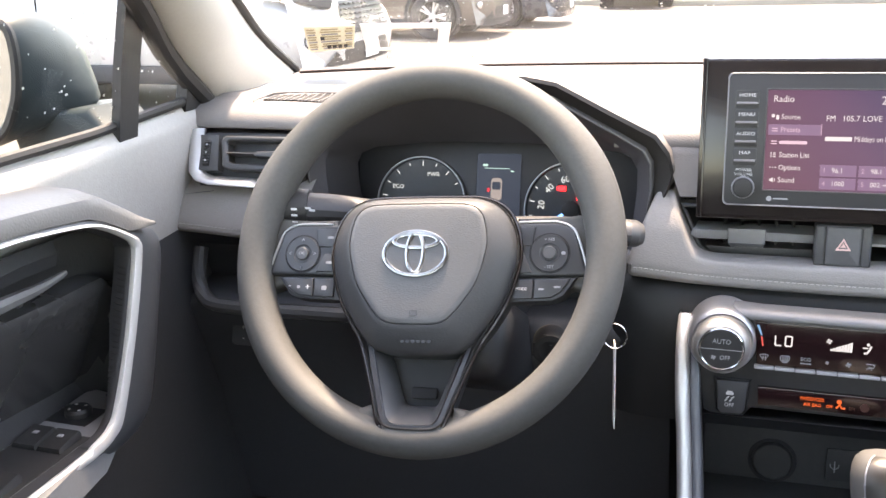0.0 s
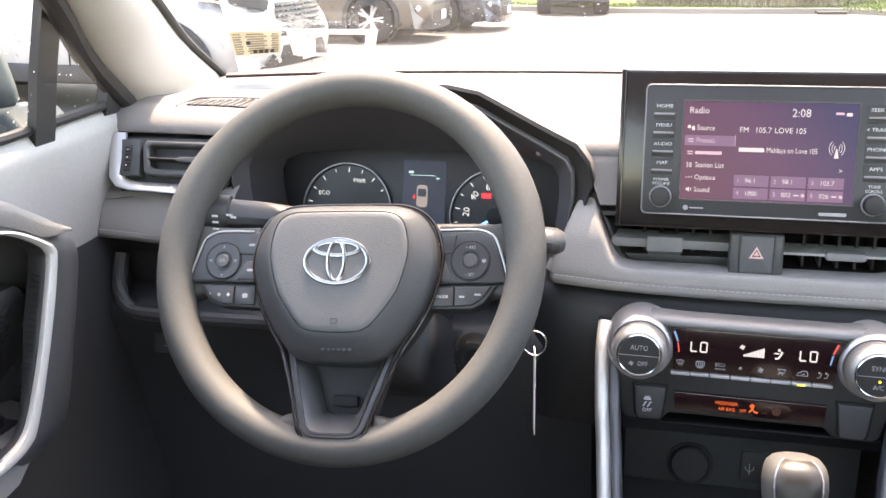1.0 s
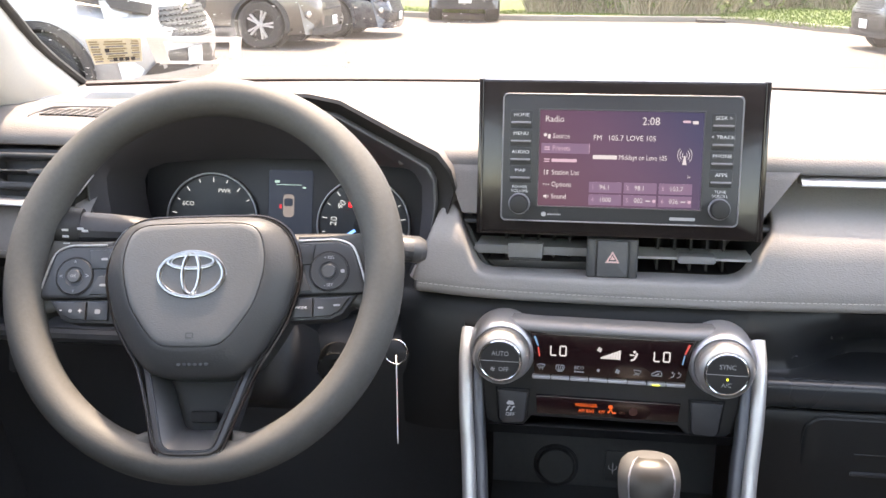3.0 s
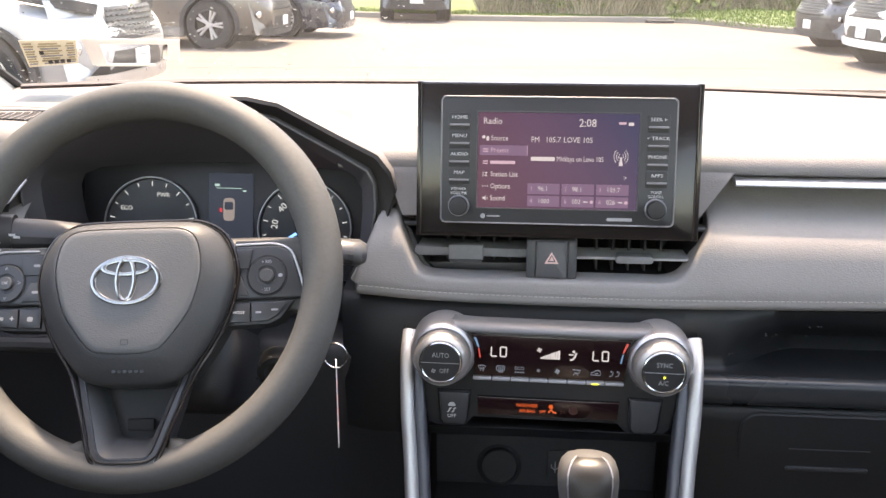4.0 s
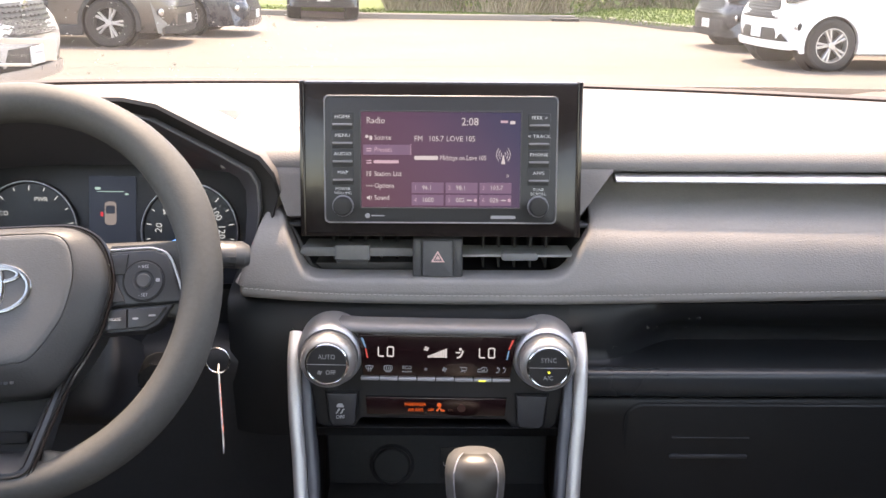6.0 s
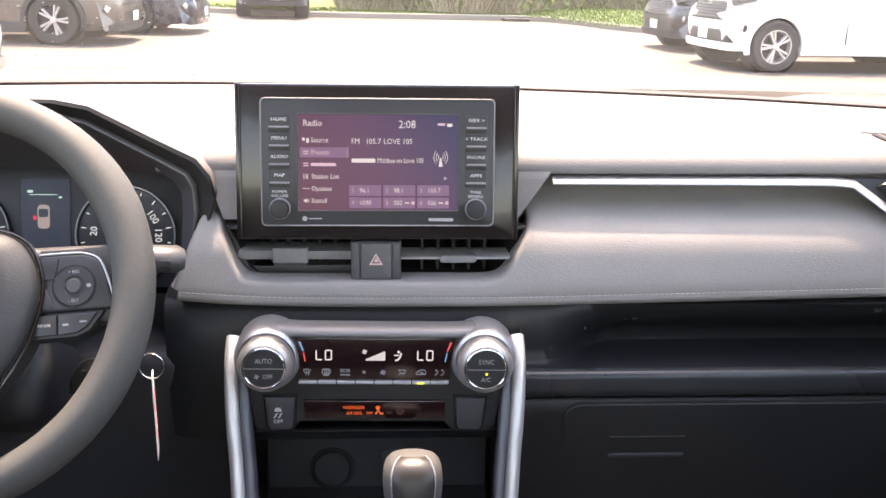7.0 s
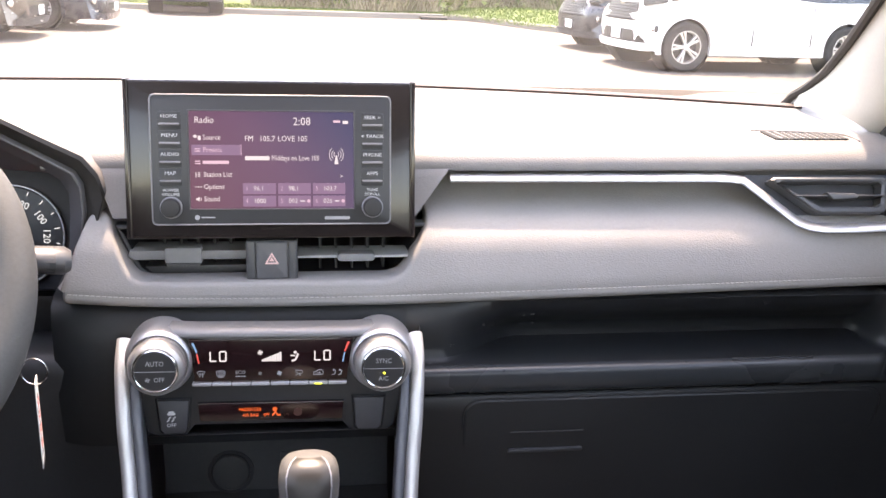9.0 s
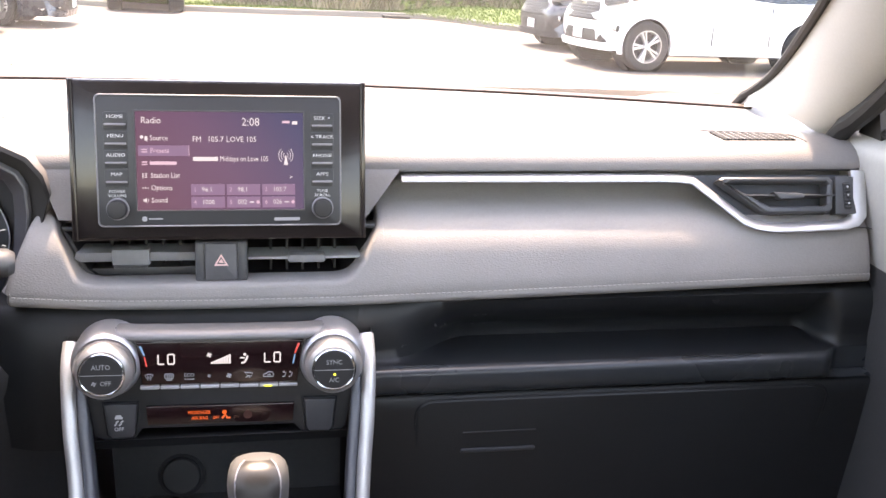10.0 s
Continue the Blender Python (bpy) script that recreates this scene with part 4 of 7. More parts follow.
# side spokes and their control panels
CTRL = surface("control_panel_grey", (0.034, 0.035, 0.038), 0.36, grain=700, bump=0.1, dist=0.0002, var=0.08)
for s in (-1, 1):
    out = [(s * 0.158, 0.030), (s * 0.146, 0.036), (s * 0.132, 0.034), (s * 0.112, 0.033), (s * 0.085, 0.033), (s * 0.085, -0.040), (s * 0.112, -0.040), (s * 0.136, -0.030), (s * 0.150, -0.034), (s * 0.158, -0.048)]
    part("side_spoke", prism(out, -0.024, -0.004, 0.005, 3), RIM, wheel)
    pan = [(s * 0.076, 0.0265), (s * 0.124, 0.027), (s * 0.137, 0.021), (s * 0.149, -0.017), (s * 0.148, -0.0205), (s * 0.078, -0.0215)]
    cp = part("control_panel", prism(pan, -0.020, 0.0020, 0.003, 3), CTRL, wheel, "satin grey button panel")
    part("panel_edge", sweep(spline([(s * 0.088, 0.0270, 0.0012), (s * 0.110, 0.0274, 0.0012), (s * 0.124, 0.0268, 0.0010), (s * 0.1365, 0.0205, 0.0006), (s * 0.1440, 0.0020, 0.0002), (s * 0.1490, -0.0165, 0.0)], 4), circle(0.0011, 8), up=(0, 0, 1)), SILVER, cp, "thin silver edge")
    low = [(s * 0.076, -0.0225), (s * 0.140, -0.0215), (s * 0.128, -0.038), (s * 0.118, -0.0425), (s * 0.076, -0.0440)]
    part("lower_panel", prism(low, -0.020, -0.0005, 0.002), DARK, wheel)
    pad = part("button_pad", lathe([(0.0168, -0.002), (0.0168, 0.0026), (0.0160, 0.0034), (0.0090, 0.0034), (0.0078, 0.0026), (0.0012, 0.0024)], 40), CTRL, wheel, "round four-way button", m=pose(s * 0.116, -0.001, 0))
    part("button_ring", lathe([(0.0182, -0.001), (0.0181, 0.0023), (0.0169, 0.0023)], 40, caps=False), VOID, pad)
    part("centre_button", lathe([(0.0062, 0.0020), (0.0060, 0.0044), (0.0052, 0.0050), (0.001, 0.0051)], 24), SATIN, pad)
    if s < 0:
        letters("OK", 0.0040, 0, 0, 0.0052, pad, GREYINK)
        for ang, ch in ((90, "^"), (180, "<"), (0, ">")):
            letters(ch, 0.006, 0.0122 * math.cos(radians(ang)), 0.0122 * math.sin(radians(ang)), 0.0036, pad, GREYINK)
        letters("^", 0.006, 0, -0.0122, 0.0036, pad, GREYINK, rot=180)
    else:
        letters("+ RES", 0.0038, 0, 0.0120, 0.0036, pad, GREYINK), letters("- SET", 0.0038, 0, -0.0122, 0.0036, pad, GREYINK)
        plate("mark", rrect(0.0035, 0.003, 0.001, 2, 0.0122, 0), 0.0038, pad, GREYINK)
    for yy, xo in ((0.0140, 0.1005), (-0.0095, 0.0945)):
        k = part("button", prism([(s * 0.0800, yy - 0.0085), (s * xo, yy - 0.0085) if yy > 0 else (s * 0.1010, yy - 0.0085), (s * (0.1035 if yy > 0 else 0.0935), yy + 0.0085), (s * 0.0800, yy + 0.0085)], -0.001, 0.0036, 0.001), CTRL, wheel)
        plate("mark", rrect(0.006, 0.0022, 0.0008, 2, s * 0.0885, yy), 0.0040, k, GREYINK)
    k = part("button", prism([(s * 0.0825, -0.0410), (s * 0.1020, -0.0405), (s * 0.1020, -0.0240), (s * 0.0825, -0.0245)], -0.002, 0.0022, 0.001), CTRL, wheel)
    k2 = part("button", prism([(s * 0.1035, -0.0405), (s * 0.1180, -0.0395), (s * 0.1265, -0.0345), (s * 0.1345, -0.0235), (s * 0.1035, -0.0240)], -0.002, 0.0022, 0.001), CTRL, wheel)
    if s > 0:
        letters("MODE", 0.0036, 0.0923, -0.0325, 0.0024, k, WHITEINK)
        plate("mark", rrect(0.005, 0.0016, 0.0006, 2, 0.1095, -0.0325), 0.0027, k2, GREYINK), plate("mark", rrect(0.006, 0.0016, 0.0006, 2, 0.1235, -0.0305), 0.0027, k2, GREYINK)
    else:
        letters("-", 0.008, -0.1265, -0.0305, 0.0024, k2, WHITEINK), letters("+", 0.008, -0.1085, -0.0325, 0.0024, k2, WHITEINK)
        plate("mark", rrect(0.003, 0.003, 0.001, 2, -0.1175, -0.0320), 0.0027, k2, GREYINK)
        plate("mark", rrect(0.005, 0.004, 0.001, 2, -0.0920, -0.0330), 0.0027, k, GREYINK)
# hub cover: sloping shield round a flatter grained shield with a badge
HX = 0.0037


def whole(half, n=6):
    """A smooth closed outline from its right half, top to bottom."""
    right = [(p.x, p.y) for p in spline([(a, b, 0) for a, b in half], n)]
    out = [(HX + a, b) for a, b in right] + [(HX - a, b) for a, b in right[-2:0:-1]]
    return out if area2(out) > 0 else out[::-1]


def polar(poly, n=96, cy=-0.02):
    """The outline sampled at even angles about the hub."""
    ang = [math.atan2(b - cy, a - HX) for a, b in poly]
    order = sorted(range(len(poly)), key=lambda i: ang[i])
    aa = [ang[i] for i in order]
    rr = [math.hypot(poly[i][0] - HX, poly[i][1] - cy) for i in order]
    out = []
    for k in range(n):
        a = -math.pi + 2 * math.pi * (k + 0.5) / n
        q = float(np.interp(a, aa, rr, period=2 * math.pi))
        out.append((HX + q * math.cos(a), cy + q * math.sin(a)))
    return out


cover = polar(whole([(0.0, 0.0478), (0.030, 0.0475), (0.0520, 0.0458), (0.067, 0.0395), (0.0765, 0.0290), (0.0830, 0.0135), (0.0845, -0.0085), (0.0755, -0.040), (0.0630, -0.0625), (0.050, -0.0795), (0.041, -0.0880), (0.029, -0.0922), (0.015, -0.0935), (0.0, -0.0937)]))
crest = polar(whole([(0.0, 0.0385), (0.030, 0.0383), (0.0455, 0.0370), (0.0550, 0.0320), (0.0605, 0.0215), (0.0630, 0.0000), (0.0560, -0.0285), (0.0465, -0.0450), (0.0373, -0.0570), (0.0315, -0.0632), (0.024, -0.0672), (0.012, -0.0686), (0.0, -0.0688)]))


def blend(k, z, d=0.0):
    ring = [(a[0] + (b[0] - a[0]) * k, a[1] + (b[1] - a[1]) * k) for a, b in zip(cover, crest)]
    return [(x, y, z) for x, y in (inset(ring, d) if d else ring)]


part("airbag_cover", loft([blend(0, -0.030), blend(0, 0.0080), blend(0.03, 0.0115), blend(0.09, 0.0142), blend(0.2, 0.0170), blend(0.4, 0.0208), blend(0.6, 0.0240), blend(0.8, 0.0266), blend(0.93, 0.0281), blend(1.0, 0.0284), blend(1.0, 0.0268, 0.0006)], caps=False), HUBSIDE, wheel, "grainy airbag cover, its sloping sides painted a shaded grey", 40)
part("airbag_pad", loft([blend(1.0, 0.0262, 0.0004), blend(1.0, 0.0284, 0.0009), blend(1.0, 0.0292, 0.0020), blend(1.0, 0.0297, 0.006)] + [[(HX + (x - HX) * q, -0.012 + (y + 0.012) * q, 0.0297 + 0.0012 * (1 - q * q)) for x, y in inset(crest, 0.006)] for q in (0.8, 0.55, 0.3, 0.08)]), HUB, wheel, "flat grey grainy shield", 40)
# black trim band that frames the cover and runs down both arms
band = whole([(0.0, 0.0500), (0.030, 0.0498), (0.0535, 0.0485), (0.070, 0.0415), (0.0797, 0.0310), (0.0862, 0.0140), (0.0876, -0.0085), (0.0785, -0.0410), (0.0665, -0.0640), (0.0545, -0.0835), (0.0400, -0.1215), (0.0310, -0.1490), (0.0262, -0.1562), (0.0190, -0.1597), (0.008, -0.1605), (0.0, -0.1605)], 5)
part("cover_edge", sweep([(x, y, 0.0045 + 0.012 * max(0.0, min(1.0, (-0.085 - y) / 0.065))) for x, y in band], circle(0.0017, 8), up=(0, 0, 1), closed=True), PIANO, wheel, "fine glossy black line round cover and lower spoke")
inner_line = [(HX + (x - HX) * 0.972, -0.02 + (y + 0.02) * 0.972) for x, y in band]
part("cover_edge", sweep([(x, y, 0.0062 + 0.012 * max(0.0, min(1.0, (-0.085 - y) / 0.065))) for x, y in inner_line], circle(0.0009, 6), up=(0, 0, 1), closed=True), VOID, wheel)
badge = part("badge", lathe([(0.033, 0.0), (0.033, 0.0008), (0.001, 0.0008)], 40), HUBSIDE, wheel, "oval chrome badge of plain rings", m=pose(HX, -0.0067, 0.0296) @ Matrix.Diagonal((0.94, 0.67, 1, 1)))


def oval(rx, ry, cx, cy, tr, rz=0.0018):
    return sweep([(cx + rx * math.cos(2 * math.pi * i / 44), cy + ry * math.sin(2 * math.pi * i / 44), 0.0012) for i in range(44)], circle(tr, 8, rz), up=(0, 0, 1), closed=True)


part("badge_ring", oval(0.0302, 0.0290, 0, 0, 0.0029), BADGE, badge, "bright oval ring")
part("badge_ring", oval(0.0215, 0.0090, 0, 0.0165, 0.0029), BADGE, badge, "bright oval ring")
part("badge_ring", oval(0.0080, 0.0265, 0, 0.0010, 0.0026), BADGE, badge, "bright oval ring")
for a, b, w_, h_ in ((-0.003, 0, 0.0010, 0.005), (0.0, 0.0022, 0.006, 0.0009), (0.0, -0.0018, 0.005, 0.0009), (0.003, 0.0003, 0.0010, 0.004)):
    plate("horn_mark", rrect(w_, h_, 0.0004, 2, HX + 0.001 + a, -0.0590 + b), 0.0302, wheel, DARK)
for k in range(6):
    plate("airbag_mark", rrect(0.0034, 0.0038, 0.0009, 2, HX + 0.002 + 0.0048 * (k - 2.5), -0.0815), 0.0225, wheel, DARK)
# lower spoke: two satin arms that meet in a U, round a dark pocket
arm_o = [(0.0500, -0.0800), (0.0455, -0.0960), (0.0385, -0.1200), (0.0297, -0.1470), (0.0250, -0.1548), (0.0182, -0.1583), (0.008, -0.1590)]
arm_m = [(0.0430, -0.0860), (0.0395, -0.0970), (0.0325, -0.1190), (0.0250, -0.1430), (0.0215, -0.1495), (0.0165, -0.1528), (0.008, -0.1535)]
arm_i = [(0.0375, -0.0900), (0.0335, -0.0985), (0.0265, -0.1190), (0.0200, -0.1370), (0.0170, -0.1425), (0.0135, -0.1445), (0.007, -0.1450)]
arm_b = [(0.0345, -0.0900), (0.0300, -0.0985), (0.0235, -0.1170), (0.0185, -0.1310), (0.0160, -0.1350), (0.0125, -0.1365), (0.007, -0.1370)]


def u_line(half, z0, z1):
    """Left arm, foot and right arm as one line; its foot stands higher than its ends."""
    pts = [(HX - a, b) for a, b in half] + [(HX, half[-1][1])] + [(HX + a, b) for a, b in half[::-1]]
    return [(p.x, p.y, z0 + (z1 - z0) * max(0.0, min(1.0, (-0.085 - p.y) / 0.065))) for p in spline([(a, b, 0) for a, b in pts], 5)]


part("lower_spoke", loft([[(x, y, -0.012) for x, y, z in u_line(arm_o, 0, 0)], u_line(arm_o, 0.0035, 0.0150), u_line([(a - 0.0010, b + 0.0008) for a, b in arm_o], 0.0048, 0.0168), u_line(arm_m, 0.0040, 0.0160)], closed=False), CTRL, wheel, "satin dark arms of the lower spoke", 50)
part("spoke_line", sweep(u_line(arm_m, 0.0038, 0.0160), circle(0.0008, 6), up=(0, 0, 1)), PIANO, wheel, "fine glossy line along the arms")
part("spoke_pocket", loft([u_line(arm_m, 0.0036, 0.0156), u_line(arm_i, -0.0010, 0.0085), u_line(arm_b, -0.0100, -0.0040), [(x, y + 0.002, -0.022) for x, y, z in u_line(arm_b, 0, 0)]], closed=False), SATIN, wheel, "sloping satin walls of the spoke pocket", 50)
part("pocket_floor", prism([(HX - 0.036, -0.084), (HX - 0.020, -0.142), (HX + 0.020, -0.142), (HX + 0.036, -0.084)], -0.034, -0.020, 0), BLACK, wheel)
part("pocket_bar", box(HX + 0.002, -0.124, -0.014, 0.024, 0.010, 0.006, 0.002), VOID, wheel)
for s in (-1, 1):
    fl = [(HX + s * a, b) for a, b in ((0.0345, -0.1360), (0.044, -0.1375), (0.058, -0.1435), (0.078, -0.1385), (0.074, -0.158), (0.034, -0.172), (0.0290, -0.1530))]
    part("rim_fillet", prism(fl, -0.012, 0.0115, 0.0075, 4), RIM, wheel)

# ---- steering column, stalks, key ----
col = thing("steering_column", pose(WX, 0.80, 1.03, 61), "dark plastic steering column cover with ignition lock", "steering column")
part("upper_cover", box(0, 0.012, -0.12, 0.125, 0.08, 0.18, 0.02, 3), DARK, col)
part("lower_cover", box(0, -0.055, -0.13, 0.135, 0.09, 0.16, 0.025, 3), DARK, col)
lock = part("ignition_lock", lathe([(0.017, -0.02), (0.017, 0.004), (0.015, 0.008), (0.010, 0.009), (0.001, 0.005)], 30), VOID, col, "black ignition lock with worn marks", m=pose(0.108, -0.062, -0.055, 25, 10, 0))
for a in range(4):
    part("lock_mark", box(0.0165 * math.cos(a * 0.8 + 1.9), 0.0165 * math.sin(a * 0.8 + 1.9), 0.0082, 0.003, 0.0010, 0.0005), DARK, lock)
part("key_slot", box(0, 0, 0.007, 0.003, 0.012, 0.006), VOID, lock)


def stalk(name, sgn, label):
    st = thing(name, pose(WX, 0.825, 1.055, 90), label, "stalk")
    if sgn < 0:
        path = [(-0.050, 0.006, -0.030), (-0.085, 0.014, -0.012), (-0.110, 0.018, 0.000), (-0.150, 0.021, 0.012)]
    else:
        path = [(0.050, 0.0, -0.030), (0.100, 0.000, -0.035), (0.140, -0.004, -0.045), (0.170, -0.008, -0.055)]
    sp = spline(path, 6)
    part("arm", sweep(sp, circle(0.0140, 14, 0.0185) if sgn < 0 else circle(0.0115, 14, 0.0150), scale=lambda u: 0.75 + 0.35 * u), DARK, st)
    a, b = Vector(path[-2]), Vector(path[-1])
    d = (b - a).normalized()
    if sgn < 0:
        tip = part("tip", sweep([b - d * 0.022, b - d * 0.018, b + d * 0.002, b + d * 0.012, b + d * 0.016], circle(0.0180, 20, 0.0205), scale=lambda u: 1.0 if u < 0.6 else (0.93 if u < 0.9 else 0.5)), BLACK, st, "twist tip with lamp symbols")
        for k in range(10):
            t = 2 * math.pi * k / 10
            part("symbol", box(0.0042 * math.cos(t), 0.0042 * math.sin(t), 0.0, 0.0016, 0.0016, 0.0004), WHITEINK, tip, m=pose(b.x + 0.001, b.y, b.z + 0.0208, 0, 0, 0))
        part("symbol", lathe([(0.0026, 0), (0.0026, 0.0005), (0.0016, 0.0005), (0.0016, 0)], 16, caps=False), WHITEINK, tip, m=pose(b.x + 0.001, b.y, b.z + 0.0206))
        for dx, dy in ((0.018, 0.006), (0.018, 0.0), (0.018, -0.007), (0.030, 0.006), (0.034, 0.004)):
            part("symbol", box(0, 0, 0, 0.006, 0.0020, 0.0005), WHITEINK, tip, m=pose(b.x + dx, b.y + dy - 0.002, b.z + (0.0206 if dx < 0.02 else 0.0150)))
    else:
        part("tip", sweep([b - d * 0.02, b - d * 0.016, b + d * 0.008, b + d * 0.014], circle(0.0125, 18, 0.016), scale=lambda u: 0.9 if u < 0.3 else (1.0 if u < 0.9 else 0.75)), SATIN, st, "grey paddle tip")
        plate("symbol", rrect(0.006, 0.006, 0.001, 2, 0.135, 0.002), -0.028, st, GREYINK)
    return st


stalk("light_stalk", -1, "black light and indicator stalk behind the steering wheel")
stalk("wiper_stalk", 1, "dark grey wiper stalk behind the steering wheel")
keyring = thing("key_tag", pose(0.209, 0.785, 0.975), "white paper key tag hanging on a thin wire ring", "key tag")
part("ring", tube([(0.0 + 0.0105 * math.cos(t), -0.002, 0.006 + 0.0115 * math.sin(t)) for t in [2 * math.pi * i / 28 for i in range(28)]], 0.0008, 6, up=(0, 1, 0), closed=True), CHROME, keyring, "thin wire ring")
tag = part("tag", prism(rrect(0.022, 0.078, 0.0015, 2, 0, -0.040), -0.0004, 0.0004, 0), PAPER, keyring, "creased white card with faded print", m=pose(0, 0, -0.001, 90, 0, 0) @ pose(0, 0, 0, 0, 101.5, 0))
for i in range(13):
    part("print_bar", box(-0.004 + 0.002 * ((i * 7) % 3), -0.014 - 0.0043 * i, 0.0006, 0.010 + 0.004 * ((i * 5) % 3) * 0.5, 0.0017, 0.0003), REDINK if i % 3 else BARINK, tag)
part("bottom_band", box(0, -0.0765, 0.0005, 0.0215, 0.004, 0.0004), BARINK, tag)
part("punch_hole", lathe([(0.0022, 0), (0.0022, 0.0008), (0.001, 0.0008)], 14), BARINK, tag, m=pose(0.0, -0.004, 0))

# ---- climate panel ----
clim = thing("climate_control", pose(CX, 0.850, 0.954, 86) @ pose(0, 0, 0, 0, 0, -0.7), "climate control panel with two silver knobs and a dark red-lit display", "climate control")
body = [(-0.106, 0.026), (0.106, 0.026), (0.124, 0.016), (0.1245, -0.020), (0.1150, -0.0660), (0.1085, -0.0712), (0.0735, -0.0702), (0.0660, -0.0620), (-0.0720, -0.0620), (-0.0795, -0.0716), (-0.1067, -0.0722), (-0.1147, -0.0685), (-0.1245, -0.020), (-0.124, 0.016)]
part("panel_body", prism(body, -0.05, -0.004, 0.003), BLACK, clim, "dark panel body")
BROW = surface("dull_silver_trim", (0.20, 0.20, 0.205), 0.6, metal=0.8, bump=0.03, var=0.06)
part("brow", sweep([(-0.102, 0.0275, -0.010), (-0.088, 0.0282, -0.007), (-0.070, 0.0280, -0.004), (0.0, 0.0284, -0.002), (0.070, 0.0280, -0.004), (0.088, 0.0282, -0.007), (0.102, 0.0275, -0.010)], [(-0.020, -0.0045), (0.002, -0.0045), (0.0040, -0.0036), (0.0046, -0.0015), (0.0036, 0.0015), (0.0005, 0.0040), (-0.006, 0.0055), (-0.020, 0.0055)], up=(0, 1, 0)), BROW, clim, "silver brow over the display", 60)
part("brow_lip", sweep([(-0.076, 0.0232, -0.006), (-0.060, 0.0230, -0.003), (0.060, 0.0230, -0.003), (0.076, 0.0232, -0.006)], [(-0.012, -0.0020), (0.0020, -0.0020), (0.0028, 0.0), (0.0020, 0.0020), (-0.012, 0.0020)], up=(0, 1, 0)), surface("dark_bronze_lip", (0.11, 0.10, 0.10), 0.4, metal=0.5, bump=0.02), clim, "dark lip under the brow", 60)
CLIMFACE = surface("smoked_panel", (0.014, 0.005, 0.0055), 0.14, bump=0.0, var=0.3, big=60, coat=0.4)
CW, CA, CG = glow("climate_white", (0.72, 0.82, 1.0), 0.28), glow("airbag_amber", (1.0, 0.16, 0.02), 0.24), glow("lamp_green", (0.75, 0.9, 0.1), 0.7)
CR, CB = glow("climate_red", (0.7, 0.09, 0.09), 0.30), glow("climate_blue", (0.12, 0.32, 0.65), 0.34)
fp = part("display", prism([(-0.0750, 0.0235), (0.0745, 0.0235), (0.0690, -0.0172), (-0.0705, -0.0172)], -0.006, 0.0, 0.001), CLIMFACE, clim, "glossy smoked display window")
KEYMAT = surface("pale_key_plastic", (0.30, 0.30, 0.31), 0.38, bump=0.0)


def seven(ch, x, y, h):
    """A segment digit built of bars."""
    w = h * 0.60
    t = h * 0.125
    on = "def" if ch == "L" else "abcdef"
    bars = {"a": (0, h / 2, w, t), "d": (0, -h / 2, w, t), "b": (w / 2, h / 4, t, h / 2), "c": (w / 2, -h / 4, t, h / 2), "f": (-w / 2, h / 4, t, h / 2), "e": (-w / 2, -h / 4, t, h / 2)}
    for k in on:
        bx, by, bw, bh = bars[k]
        plate("digit_segment", rrect(bw * 0.90 + 0.0003, bh * 0.90 + 0.0003, 0.0003, 1, x + bx, y + by), 0.0007, fp, CW)


for x0 in (-0.0490, 0.0462):
    seven("L", x0 - 0.0042, 0.0072, 0.0092), seven("0", x0 + 0.0044, 0.0072, 0.0092)
for i in range(8):
    x0 = -0.0095 + 0.0023 * i
    plate("fan_bar", [(x0, 0.0020), (x0 + 0.0020, 0.0020), (x0 + 0.0020, 0.0040 + 0.0010 * i), (x0, 0.0036 + 0.0010 * i)], 0.0007, fp, CW)


def fan_icon(x, y, r_, z, parent, material):
    """Four small blades."""
    for k in range(4):
        c, s = math.cos(k * math.pi / 2 + 0.4), math.sin(k * math.pi / 2 + 0.4)
        plate("fan_icon", [(x + c * a - s * b, y + s * a + c * b) for a, b in ((0.1 * r_, -0.1 * r_), (0.95 * r_, -0.45 * r_), (0.95 * r_, 0.35 * r_), (0.2 * r_, 0.25 * r_))], z, parent, material)


fan_icon(-0.0108, 0.0105, 0.0024, 0.0007, fp, CW)
part("seat_icon", tube([(0.0180, 0.0022, 0.0006), (0.0208, 0.0028, 0.0006), (0.0226, 0.0058, 0.0006), (0.0236, 0.0092, 0.0006)], 0.0009, 5), CW, fp)
plate("seat_icon", circle(0.0014, 8), 0, fp, CW).location = (0.0212, 0.0104, 0.0007)
plate("seat_icon", rrect(0.0045, 0.0012, 0.0004, 1, 0.0190, 0.0072), 0.0007, fp, CW)
for x0, top_, bot in ((-0.0690, CB, CR), (0.0680, CR, CB)):
    s = 1 if x0 < 0 else -1
    plate("temperature_arrow", [(x0 - s * 0.0036, 0.0200), (x0 - s * 0.0016, 0.0206), (x0 + s * 0.0018, 0.0112), (x0 + s * 0.0004, 0.0108)], 0.0007, fp, top_)
    plate("temperature_arrow", [(x0 + s * 0.0005, 0.0096), (x0 + s * 0.0018, 0.0098), (x0 + s * 0.0034, 0.0008), (x0 + s * 0.0022, 0.0006)], 0.0007, fp, bot)


def line_icon(pts, r_=0.00042, closed=False):
    part("icon", tube([(a, b, 0.0004) for a, b in pts], r_, 4, up=(0, 0, 1), closed=closed), GREYINK, fp)


